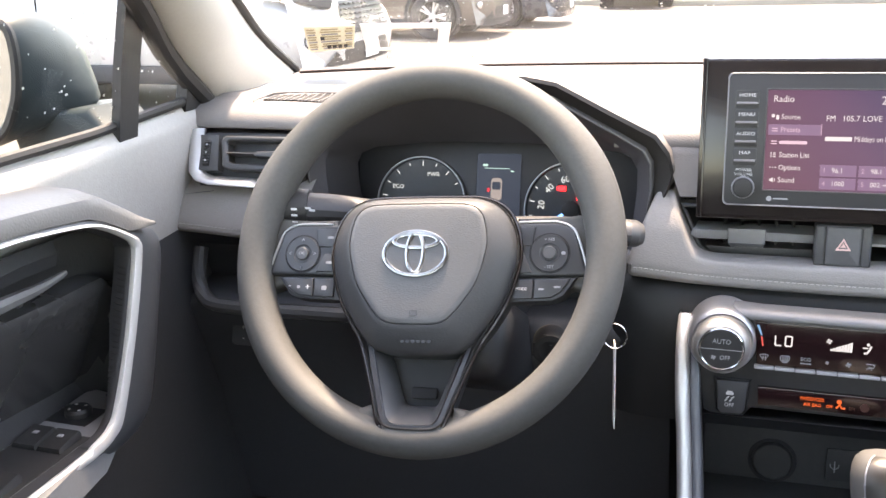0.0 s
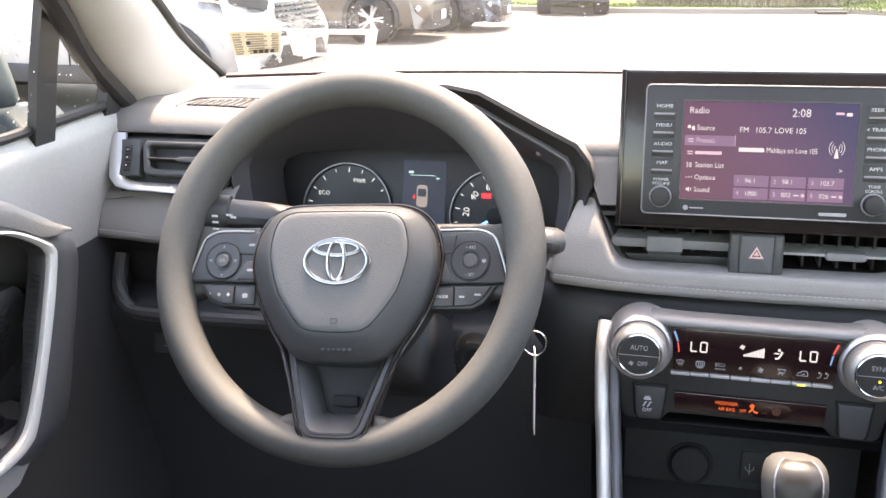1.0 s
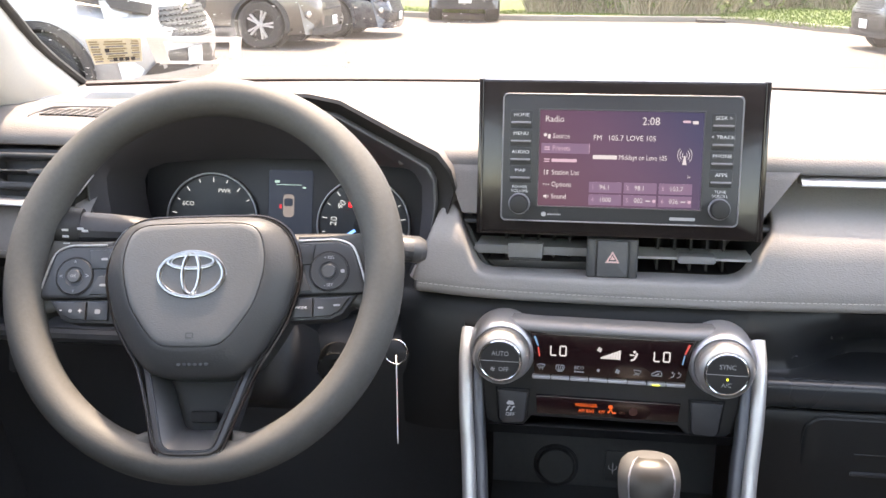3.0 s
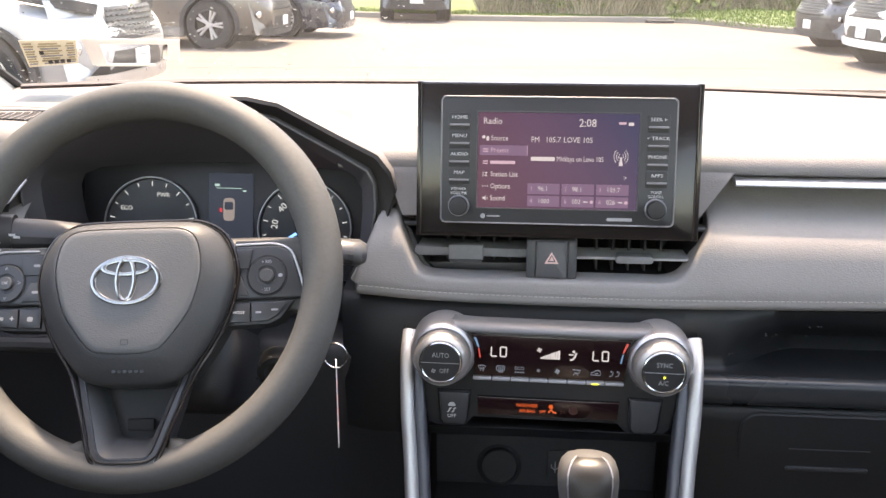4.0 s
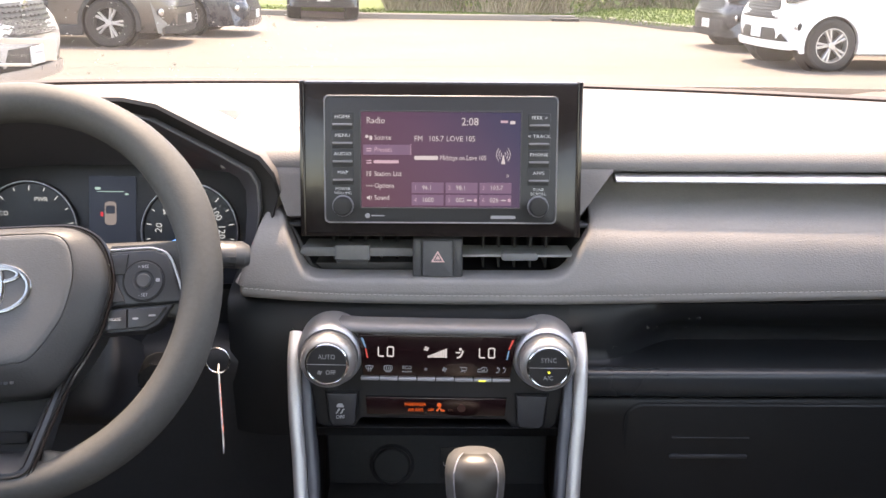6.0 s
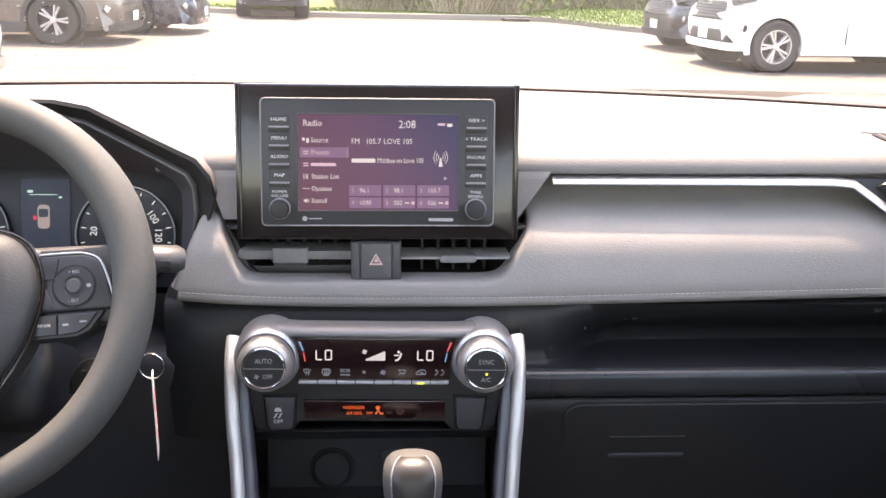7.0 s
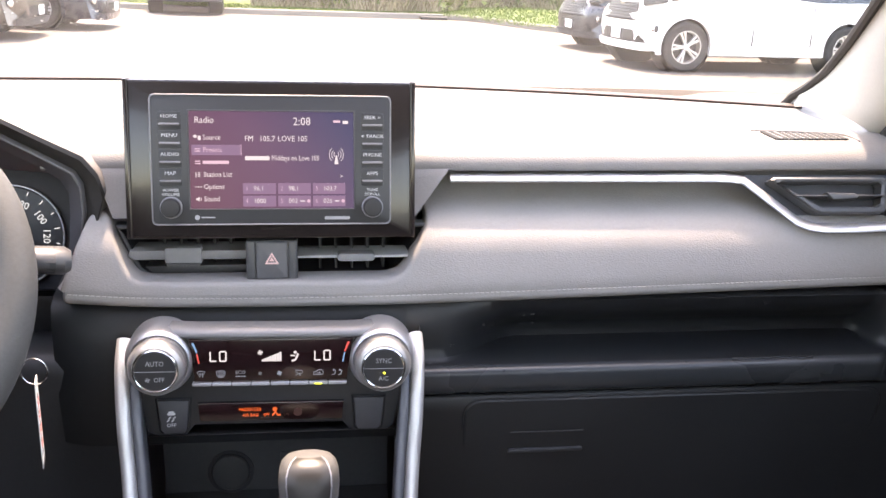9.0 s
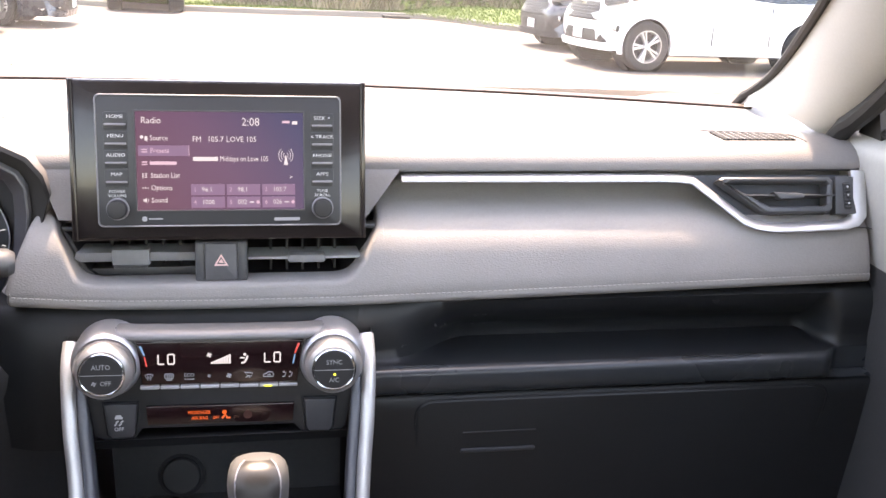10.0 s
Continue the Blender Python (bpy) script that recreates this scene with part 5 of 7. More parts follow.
for i in range(8):
    x0 = -0.0645 + 0.0178 * i
    k = part("key", prism(rrect(0.0170, 0.0030, 0.0009, 2, x0 + 0.0005, -0.0198), -0.006, 0.0020, 0.0008), KEYMAT, clim, "grey climate key")
    y0 = -0.0098
    if i == 6:
        plate("lamp", rrect(0.007, 0.0013, 0.0004, 1, x0, -0.0200), 0.0027, k, CG)
    if i == 2:
        letters("ECO", 0.0046, x0, y0 + 0.0012, 0.0003, fp, GREYINK)
        for b in (-0.0036, -0.0012, 0.0012, 0.0036):
            plate("mark", rrect(0.0018, 0.0011, 0.0002, 1, x0 + b, y0 - 0.0026), 0.0006, fp, GREYINK)
    elif i == 0:
        line_icon([(x0 - 0.0036, y0 + 0.0022), (x0, y0 + 0.0030), (x0 + 0.0036, y0 + 0.0022), (x0 + 0.0022, y0 - 0.0006), (x0 - 0.0022, y0 - 0.0006)], closed=True)
        line_icon([(x0 - 0.0012, y0 - 0.0030), (x0 - 0.0006, y0), (x0 - 0.0010, y0 + 0.0014)]), line_icon([(x0 + 0.0012, y0 - 0.0030), (x0 + 0.0016, y0), (x0 + 0.0010, y0 + 0.0014)])
    elif i == 1:
        line_icon(rrect(0.0074, 0.0046, 0.0010, 2, x0, y0 + 0.0006), closed=True)
        for b in (-0.0018, 0.0, 0.0018):
            line_icon([(x0 + b, y0 - 0.0010), (x0 + b + 0.0005, y0 + 0.0004), (x0 + b, y0 + 0.0020)])
        plate("mark", rrect(0.0050, 0.0010, 0.0002, 1, x0, y0 - 0.0030), 0.0006, fp, GREYINK)
    elif i in (3, 4):
        fan_icon(x0, y0, 0.0016 if i == 3 else 0.0025, 0.0006, fp, GREYINK)
    elif i == 5:
        line_icon([(x0 - 0.0036, y0 + 0.0026), (x0 + 0.0036, y0 + 0.0020), (x0 + 0.0026, y0 - 0.0008), (x0 - 0.0010, y0 - 0.0006)], closed=True)
        line_icon([(x0 - 0.0030, y0 - 0.0024), (x0, y0 - 0.0008), (x0 + 0.0014, y0 - 0.0028)])
    elif i == 6:
        line_icon([(x0 - 0.0046, y0 - 0.0018), (x0 - 0.0040, y0 + 0.0004), (x0 - 0.0018, y0 + 0.0010), (x0, y0 + 0.0026), (x0 + 0.0036, y0 + 0.0026), (x0 + 0.0048, y0 + 0.0004), (x0 + 0.0046, y0 - 0.0018)], closed=True)
        line_icon([(x0 - 0.0006, y0 - 0.0004), (x0 + 0.0024, y0 - 0.0004), (x0 + 0.0014, y0 + 0.0008)])
    else:
        for b in (-0.0030, 0.0028):
            line_icon([(x0 + b - 0.0018, y0 - 0.0026), (x0 + b + 0.0006, y0 - 0.0018), (x0 + b + 0.0016, y0 + 0.0018)])
            plate("mark", circle(0.0009, 8), 0, fp, GREYINK).location = (x0 + b - 0.0002, y0 + 0.0022, 0.0006)
RINGM = surface("brushed_knob_ring", (0.42, 0.41, 0.40), 0.46, metal=0.85, grain=1500, bump=0.25, dist=0.0003, var=0.06)
for s, a_, b_ in ((-1, "AUTO", "OFF"), (1, "SYNC", "A/C")):
    kn = part("knob_surround", lathe([(0.0325, -0.035), (0.0323, -0.014), (0.0318, -0.006), (0.0305, 0.0020), (0.0287, 0.0062), (0.0270, 0.0075), (0.0262, 0.0060), (0.0258, 0.0010)], 56, caps=False), SILVER, clim, "satin silver knob surround", m=pose(s * 0.1018, 0.0020, -0.004))
    part("knob_ring", lathe([(0.0258, 0.002), (0.0256, 0.0180), (0.0246, 0.0225), (0.0228, 0.0255), (0.0206, 0.0268), (0.0200, 0.0262)], 60, caps=False), RINGM, kn, "knurled silver turning ring")
    bm = bmesh.new()
    for i in range(72):
        t = 2 * math.pi * i / 72
        for tilt in (-24, 24):
            own = box(0.0, 0.0, 0.0, 0.0008, 0.0007, 0.0110)
            bmesh.ops.transform(own, matrix=pose(0, 0, 0, 0, 0, math.degrees(t)) @ pose(0.0252, 0, 0.0185, 0, -14, 0) @ pose(0, 0, 0, tilt, 0, 0), verts=own.verts)
            merge(bm, own)
    part("knurling", bm, RINGM, kn)
    part("knob_chrome", lathe([(0.0202, 0.0250), (0.0200, 0.0282), (0.0190, 0.0290), (0.0181, 0.0284)], 52, caps=False), CHROME, kn, "bright inner ring")
    cap = part("knob_cap", lathe([(0.0182, 0.020), (0.0182, 0.0282), (0.0174, 0.0288), (0.001, 0.0290)], 48), BLACK, kn, "black two-part push button")
    letters(a_, 0.0064, 0, 0.0072, 0.0291, cap, GREYINK, sx=0.9)
    letters(b_, 0.0060, 0.0035 if s < 0 else 0.0, -0.0078 if s < 0 else -0.0098, 0.0291, cap, GREYINK, sx=0.9)
    plate("split_line", rrect(0.0355, 0.0005, 0.0002, 1, 0, 0.0), 0.0294, cap, GREYINK)
    if s > 0:
        plate("lamp", circle(0.0012, 10), 0, cap, CG).location = (0.0005, -0.0042, 0.0295)
    else:
        fan_icon(-0.0065, -0.0078, 0.0022, 0.0294, cap, GREYINK)
# lower strip: two square switches and the airbag window
for s in (-1, 1):
    sw = part("switch", prism([(s * 0.1050, -0.0350), (s * 0.0755, -0.0350), (s * 0.0780, -0.0640), (s * 0.0810, -0.0675), (s * 0.0985, -0.0680), (s * 0.1020, -0.0645)], -0.006, 0.0015, 0.002), DARK, clim, "square blank switch" if s > 0 else "square traction-control switch")
    part("switch_gap", sweep([(s * 0.1065, -0.0340, -0.0030), (s * 0.0740, -0.0340, -0.003), (s * 0.0765, -0.0648, -0.003), (s * 0.0800, -0.0688, -0.003), (s * 0.0995, -0.0693, -0.003), (s * 0.1035, -0.0655, -0.003)], circle(0.0010, 6), up=(0, 0, 1), closed=True), VOID, clim)
    if s < 0:
        letters("OFF", 0.0050, -0.0920, -0.0590, 0.0017, sw, WHITEINK)
        plate("car_symbol", rrect(0.0070, 0.0022, 0.0008, 2, -0.0920, -0.0478), 0.0020, sw, WHITEINK)
        plate("car_symbol", rrect(0.0050, 0.0018, 0.0006, 2, -0.0920, -0.0460), 0.0020, sw, WHITEINK)
        for b in (-0.0018, 0.0024):
            part("car_symbol", tube([(-0.0942 + b, -0.0552, 0.0018), (-0.0925 + b, -0.0535, 0.0018), (-0.0925 + b, -0.0520, 0.0018), (-0.0905 + b, -0.0505, 0.0018)], 0.0007, 5, up=(0, 0, 1)), WHITEINK, sw)
aw = part("airbag_window", prism([(-0.0680, -0.0385), (0.0665, -0.0385), (0.0650, -0.0565), (-0.0668, -0.0565)], -0.006, 0.0, 0.001), CLIMFACE, clim, "smoked window with amber passenger air bag notice")
letters("PASSENGER", 0.0047, -0.0206, -0.0455, 0.0002, aw, CA, sx=0.84), letters("AIR BAG", 0.0047, -0.0202, -0.0510, 0.0002, aw, CA, sx=0.84)
letters("OFF", 0.0040, -0.0056, -0.0510, 0.0002, aw, CA, sx=0.85)
plate("airbag_icon", circle(0.0022, 10), 0, aw, CA).location = (0.0022, -0.0455, 0.0006)
part("airbag_icon", tube([(0.0000, -0.0515, 0.0005), (0.0030, -0.0480, 0.0005), (0.0046, -0.0512, 0.0005), (0.0075, -0.0512, 0.0005)], 0.0009, 5, up=(0, 0, 1)), CA, aw)
letters("ON", 0.0040, 0.0130, -0.0508, 0.0002, aw, surface("dim_amber", (0.06, 0.02, 0.01), 0.4, bump=0.0), sx=0.85)
plate("airbag_icon", circle(0.0040, 12), 0, aw, surface("dim_red", (0.05, 0.015, 0.012), 0.4, bump=0.0)).location = (0.0235, -0.0487, 0.0006)

# ---- centre console ----
cons = thing("centre_console", pose(CX, 0.80, 0.60), "dark centre console with silver side rails and an open tray", "centre console")
C0 = Matrix.Translation((-CX, -0.80, -0.60))


def cpart(name, bm, material, label="", sharp=32):
    bmesh.ops.transform(bm, matrix=C0, verts=bm.verts)
    return part(name, bm, material, cons, label, sharp)


for s in (-1, 1):
    path = spline([(CX + s * 0.1365, 0.880, 0.968), (CX + s * 0.1370, 0.862, 0.945), (CX + s * 0.1345, 0.842, 0.900), (CX + s * 0.1300, 0.825, 0.850), (CX + s * 0.1250, 0.790, 0.780), (CX + s * 0.1210, 0.70, 0.715), (CX + s * 0.1190, 0.55, 0.69)], 6)
    cpart("side_rail", sweep(path, [(-0.0058, -0.012), (0.0058, -0.012), (0.0068, 0.001), (0.0055, 0.0052), (0.0020, 0.0070), (-0.0020, 0.0070), (-0.0055, 0.0052), (-0.0068, 0.001)], up=(0, -1, 0.3)), surface("rail_silver", (0.60, 0.60, 0.60), 0.40, metal=0.7, grain=900, bump=0.05, dist=0.0002, var=0.05), "curved satin silver side rail", 60)
    inn = [(p.x - s * 0.0115, p.y + 0.003, p.z) for p in path]
    cpart("inner_rail", sweep(inn, [(-0.0050, -0.012), (0.0050, -0.012), (0.0050, 0.0040), (0.0030, 0.0060), (-0.0030, 0.0060), (-0.0050, 0.0040)], up=(0, -1, 0.3)), surface("blue_grey_rail", (0.11, 0.115, 0.13), 0.36, metal=0.5, bump=0.02), "grey inner edge of the rail", 60)
    cpart("side_panel", loft([[(p.x + s * 0.004, p.y + 0.004, p.z), (p.x + s * 0.012, p.y + 0.06, p.z + 0.0), (p.x + s * 0.012, p.y + 0.3, p.z - 0.02)] for p in path], closed=False), DARK)
# tray back wall, floor and side walls
TRAY = surface("tray_black", (0.033, 0.033, 0.034), 0.6, grain=600, bump=0.2, var=0.2)
cpart("tray", loft([[(0.285, 0.845, 0.885), (0.285, 0.925, 0.86), (0.285, 0.930, 0.775), (0.285, 0.80, 0.755), (0.285, 0.50, 0.70)], [(0.515, 0.845, 0.885), (0.515, 0.925, 0.86), (0.515, 0.930, 0.775), (0.515, 0.80, 0.755), (0.515, 0.50, 0.70)]], closed=False), TRAY, "dark open tray")
sock = thing("power_socket", pose(0.352, 0.926, 0.800, 84), "round black power socket with a flip cap", "power socket")
part("cap", lathe([(0.020, -0.004), (0.020, 0.003), (0.018, 0.005), (0.012, 0.0055), (0.001, 0.0052)], 32), BLACK, sock)
part("collar", lathe([(0.0235, -0.004), (0.0235, 0.002), (0.0205, 0.002)], 32, caps=False), VOID, sock)
usb = thing("usb_socket", pose(0.420, 0.926, 0.803, 84), "small black usb socket with a white symbol", "usb socket")
part("plate", prism(rrect(0.034, 0.034, 0.003), -0.003, 0.002, 0.001), BLACK, usb)
part("symbol", tube([(-0.009, -0.008, 0.0024), (-0.009, 0.004, 0.0024)], 0.0006, 5), GREYINK, usb)
part("symbol", tube([(-0.013, 0.001, 0.0024), (-0.013, -0.002, 0.0024), (-0.009, -0.005, 0.0024), (-0.005, -0.002, 0.0024), (-0.005, 0.001, 0.0024)], 0.0005, 5, up=(0, 0, 1)), GREYINK, usb)
# ---- gear selector ----
sel = thing("gear_selector", pose(0.4330, 0.768, 0.9005, -14), "gear selector with a grey leather-look knob and satin front", "gear selector")
rings = []
for z, hw, hd in ((-0.085, 0.017, 0.020), (-0.062, 0.0205, 0.024), (-0.045, 0.0235, 0.027), (-0.030, 0.0255, 0.029), (-0.018, 0.0262, 0.029), (-0.010, 0.0255, 0.0275), (-0.004, 0.0235, 0.025), (0.0005, 0.0195, 0.0205), (0.0030, 0.0130, 0.014), (0.0038, 0.005, 0.006)):
    rings.append([(x, y, z) for x, y in rrect(2 * hw, 2 * hd, hw * 0.80, 6)])
part("knob", loft(rings), surface("knob_skin", (0.075, 0.073, 0.070), 0.6, grain=700, bump=0.3, dist=0.0003, var=0.06, kind="leather"), sel, "grey knob skin", 50)
fr = []
for z, hw, y in ((-0.050, 0.0120, -0.0262), (-0.044, 0.0145, -0.0280), (-0.030, 0.0172, -0.0304), (-0.018, 0.0182, -0.0306), (-0.010, 0.0180, -0.0290), (-0.004, 0.0165, -0.0260), (0.0008, 0.0140, -0.0205), (0.0030, 0.0105, -0.0140)):
    fr.append([(-hw, y + 0.0022, z), (-hw * 0.8, y + 0.0002, z + 0.0002), (-hw * 0.4, y - 0.0014, z + 0.0004), (hw * 0.4, y - 0.0014, z + 0.0004), (hw * 0.8, y + 0.0002, z + 0.0002), (hw, y + 0.0022, z)])
part("front_insert", loft(fr[2:], closed=False), surface("champagne_satin", (0.032, 0.029, 0.026), 0.34, metal=0.2, bump=0.02), sel, "satin champagne insert", 60)
part("lower_insert", loft(fr[:3], closed=False), BLACK, sel, "dark lower end of the insert", 60)
for k in (0, -1):
    part("insert_edge", tube([(r_[k][0] * 1.04, r_[k][1] + 0.0004, r_[k][2]) for r_ in fr], 0.0008, 6), SHINE, sel, "fine pale edge")
part("shaft", lathe([(0.009, -0.20), (0.009, -0.08)], 16), BLACK, sel)

# ---- car shell: pillars, doors, glass, roof ----
PIL_IN = (Vector((-0.285, 1.205, 1.160)), Vector((0.20, -1.87, 1.0)))     # edge at the windshield
PIL_OUT = (Vector((-0.288, 1.005, 1.150)), Vector((0.245, -1.35, 1.0)))    # edge at the door seal


def pil(line, z):
    return line[0] + line[1] * (z - line[0].z)


def side(v, sgn):
    """Left or right pillar; both bow a little, with a rounded foot at the glass."""
    h = max(0.0, v.z - 1.16)
    if sgn < 0:
        return Vector((v.x - 0.011 * math.exp(-((h - 0.055) / 0.045) ** 2) + 0.008 * (1 - math.exp(-(h / 0.09) ** 2)), v.y, v.z))
    w = max(0.0, min(1.2, (v.y - 1.005 + 1.35 * h) / max(0.05, 0.20 - 0.52 * h)))
    flare = -w * (0.013 - 0.36 * min(h, 0.16)) + 0.010 * math.exp(-h / 0.018) * max(0.0, min(1.0, (v.y - 1.08) / 0.09))
    return Vector((2 * CX - v.x - flare - 0.018 - 0.05 * h + 0.021 * (1 - math.exp(-h / 0.035)), v.y, v.z))


for sgn, nm in ((-1, "left"), (1, "right")):
    p = thing("pillar_" + nm, pose(CX + sgn * 0.68, 1.05, 1.16), "pale grey cloth-like windshield pillar trim", "pillar", kind="structure")
    m0 = p.matrix_world.inverted()
    rings, frit, seal = [], [], []
    outer = []
    for i in range(37):
        z = 1.14 + 0.06 * i / 12 if i < 12 else 1.20 + 0.44 * (i - 12) / 24
        a, b = pil(PIL_IN, z), pil(PIL_OUT, z)
        mid = (a + b) / 2 + Vector((0.030, -0.055, 0.02))
        ring = [a + Vector((-0.02, 0.03, 0)), a, a.lerp(mid, 0.5) + Vector((0.008, -0.010, 0.004)), mid, b.lerp(mid, 0.5) + Vector((0.008, -0.012, 0.004)), b, b + Vector((-0.03, 0.0, 0))]
        rings.append([m0 @ side(v, sgn) for v in ring])
        frit.append(side(a + Vector((0.001, 0.006, 0.0)), sgn))
        # unseen post outside the trim, added so the pillar throws a wider shadow
        if z > 1.215:
            outer.append([m0 @ side(v, sgn) for v in (a + Vector((-0.012, 0.014, 0.004)), a + Vector((-0.055, 0.004, 0.006)), b + Vector((-0.045, 0.030, 0.010)), b + Vector((-0.018, 0.012, 0.0)), a.lerp(b, 0.5) + Vector((-0.010, 0.0, 0.0)))])
        seal.append(side(b + Vector((-0.010, -0.010, 0.0)), sgn))
    part("trim", loft(rings, closed=False), TRIMLIGHT, p, "", 75)
    part("outer_post", loft(outer), RUBBER, p, "unseen outer post behind the trim, added to widen the pillar's shadow")
    part("glass_edge", tube([m0 @ v for v in frit], 0.006, 8), RUBBER, p, "black edge of the windshield")
    part("door_seal", tube([m0 @ v for v in seal], 0.012, 10), RUBBER, p, "black rubber door seal")


def door(sgn, nm):
    dr = thing("door_" + nm, pose(CX + sgn * 0.70, 0.4, 0.9), "closed grey car door with silver trim loop and dark pocket", "car door", kind="structure")
    m0 = dr.matrix_world.inverted()

    def P(off, y, z):
        return m0 @ Vector((CX + sgn * off, y, z))

    # upper skin below the glass
    rings = []
    for i in range(34):
        y = -0.9 + 1.90 * min(i, 29) / 29 + 0.08 * max(0, i - 29)
        k = max(0.0, (y - 0.78) / 0.2)
        zb = 1.143 + 0.009 * k
        e = max(0.0, min(1.0, (y - 0.50) / 0.35))
        e = (0.010 if sgn < 0 else 0.001) * e * e * (3 - 2 * e)
        rings.append([P(0.735, y, zb - 0.006), P(0.703, y, zb), P(0.690 + e, y, zb - 0.005), P(0.6835 + e, y, zb - 0.013), P(0.6820 + e, y, zb - 0.022), P(0.6830 + e, y, zb - 0.045), P(0.6860 + e, y, zb - 0.085), P(0.6910 + e, y, zb - 0.132), P(0.690 + e, y, 0.96), P(0.695, y, 0.80), P(0.70, y, 0.55), P(0.70, y, 0.40)])
    part("upper_skin", loft([r[:8] for r in rings[:30]], closed=False), DOORSKIN, dr, "smooth grey upper door skin")
    part("lower_skin", loft([r[7:] for r in rings], closed=False), surface("charcoal_door_skin", (0.04, 0.04, 0.042), 0.55, grain=600, bump=0.3, dist=0.0004, var=0.12, kind="leather"), dr, "charcoal lower door skin")
    part("belt_seal", tube([P(0.702, -0.9 + 1.68 * i / 12, 1.149) for i in range(13)] + [P(0.702, 0.95, 1.156)], 0.0055, 8), RUBBER, dr, "black rubber at the foot of the glass")
    # silver loop round the pull pocket: thin along the top, a broad flank where it turns down
    LOOP = (((-0.10, 1.1100), (-0.10, 1.1145), (-0.10, 1.1160)), ((0.40, 1.1115), (0.40, 1.1160), (0.40, 1.1175)), ((0.543, 1.1080), (0.545, 1.1120), (0.546, 1.1135)), ((0.593, 1.1040), (0.596, 1.1072), (0.597, 1.1090)), ((0.644, 1.0968), (0.647, 1.0998), (0.648, 1.1020)), ((0.669, 1.0880), (0.675, 1.0905), (0.678, 1.0935)), ((0.695, 1.0730), (0.705, 1.0740), (0.728, 1.0745)), ((0.702, 1.0660), (0.7135, 1.0665), (0.742, 1.0660)), ((0.704, 1.0570), (0.715, 1.0560), (0.748, 1.0470)), ((0.693, 1.0250), (0.702, 1.0150), (0.738, 1.0100)), ((0.673, 0.9750), (0.681, 0.9650), (0.722, 0.9620)), ((0.651, 0.9330), (0.657, 0.9170), (0.704, 0.9140)), ((0.637, 0.9170), (0.642, 0.9045), (0.684, 0.8970)), ((0.613, 0.9105), (0.612, 0.8990), (0.651, 0.8900)), ((0.551, 0.9075), (0.545, 0.8995), (0.561, 0.8890)), ((0.10, 0.9050), (0.10, 0.8970), (0.10, 0.8870)))
    lines = [spline([(i_, *LOOP[i_][k]) for i_ in range(len(LOOP))], 4) for k in range(3)]
    silver, flank, wall_ = [], [], []
    for a, b, c in zip(*lines):
        wide = max(0.0, min(1.0, (a.x - 5.0) / 1.2)) * max(0.0, min(1.0, (14.2 - a.x) / 1.5))
        back = 1.0 + 0.050 * wide
        wall_.append([P(0.6165, a.y, a.z), P(0.6200, a.y - 0.0015, a.z), P(0.6420 - 0.006 * wide - 0.010 * max(0.0, min(1.0, (1.00 - a.z) / 0.07)), a.y + 0.002, a.z - 0.001)])
        silver.append([P(0.6185, a.y + 0.001, a.z - 0.0005), P(0.6165, a.y, a.z), P(0.6125, a.y * 0.9 + b.y * 0.1, a.z * 0.9 + b.z * 0.1), P(0.6105, (a.y + b.y) / 2, (a.z + b.z) / 2), P(0.6115, b.y * 0.9 + a.y * 0.1, b.z * 0.9 + a.z * 0.1), P(0.6150, b.y, b.z)])
        e = P(0.616 + 0.026 * wide, c.y * back, 1.306 + (c.z - 1.306) * back)
        q = P(0.6150, b.y, b.z)
        flank.append([q, q.lerp(e, 0.12) + Vector((-sgn * 0.002 * wide, 0, 0)), q.lerp(e, 0.55) + Vector((-sgn * 0.004 * wide, 0, 0)), q.lerp(e, 0.92) + Vector((-sgn * 0.001 * wide, 0, 0)), e, e + Vector((sgn * 0.012, 0.004, -0.002)), e + Vector((sgn * 0.03, 0.006, -0.002))])
    part("silver_loop", loft(silver, closed=False), surface("loop_silver", (0.68, 0.68, 0.68), 0.42, metal=0.55, grain=900, bump=0.05, dist=0.0002, var=0.05), dr, "satin silver trim loop", 50)
    part("pocket_rim", loft(wall_, closed=False), DARK, dr, "dark inner wall of the pull pocket", 50)
    for i in range(22):
        y_, z_ = 0.6995 - 0.0020 * i, 1.045 - 0.0052 * i
        part("rib", loft([[P(0.6200, y_ - 0.0010, z_), P(0.6290, y_ - 0.0004, z_ + 0.0016)], [P(0.6200, y_ - 0.0018, z_ - 0.0012), P(0.6290, y_ - 0.0012, z_ + 0.0004)], [P(0.6200, y_ - 0.0010, z_ - 0.0024), P(0.6290, y_ - 0.0004, z_ - 0.0008)]], closed=False), BLACK, dr)
    part("loop_flank", loft(flank, closed=False), surface("satin_flank", (0.105, 0.11, 0.118), 0.36, metal=0.4, grain=500, bump=0.05, var=0.12), dr, "satin grey side of the door pull", 50)
    # padded grey cap above the loop
    cap_ = []
    for (y, lo, hi) in ((-0.10, 1.1145, 1.1330), (0.40, 1.1165, 1.1345), (0.546, 1.1130, 1.1305), (0.60, 1.1080, 1.1265), (0.650, 1.1015, 1.1215), (0.668, 1.0945, 1.1180), (0.702, 1.0765, 1.0990), (0.725, 1.0738, 1.0850), (0.742, 1.0735, 1.0765)):
        h = hi - lo
        far = 0.03 if y < 0.68 else 0.03 * max(0.0, (0.742 - y) / 0.062)
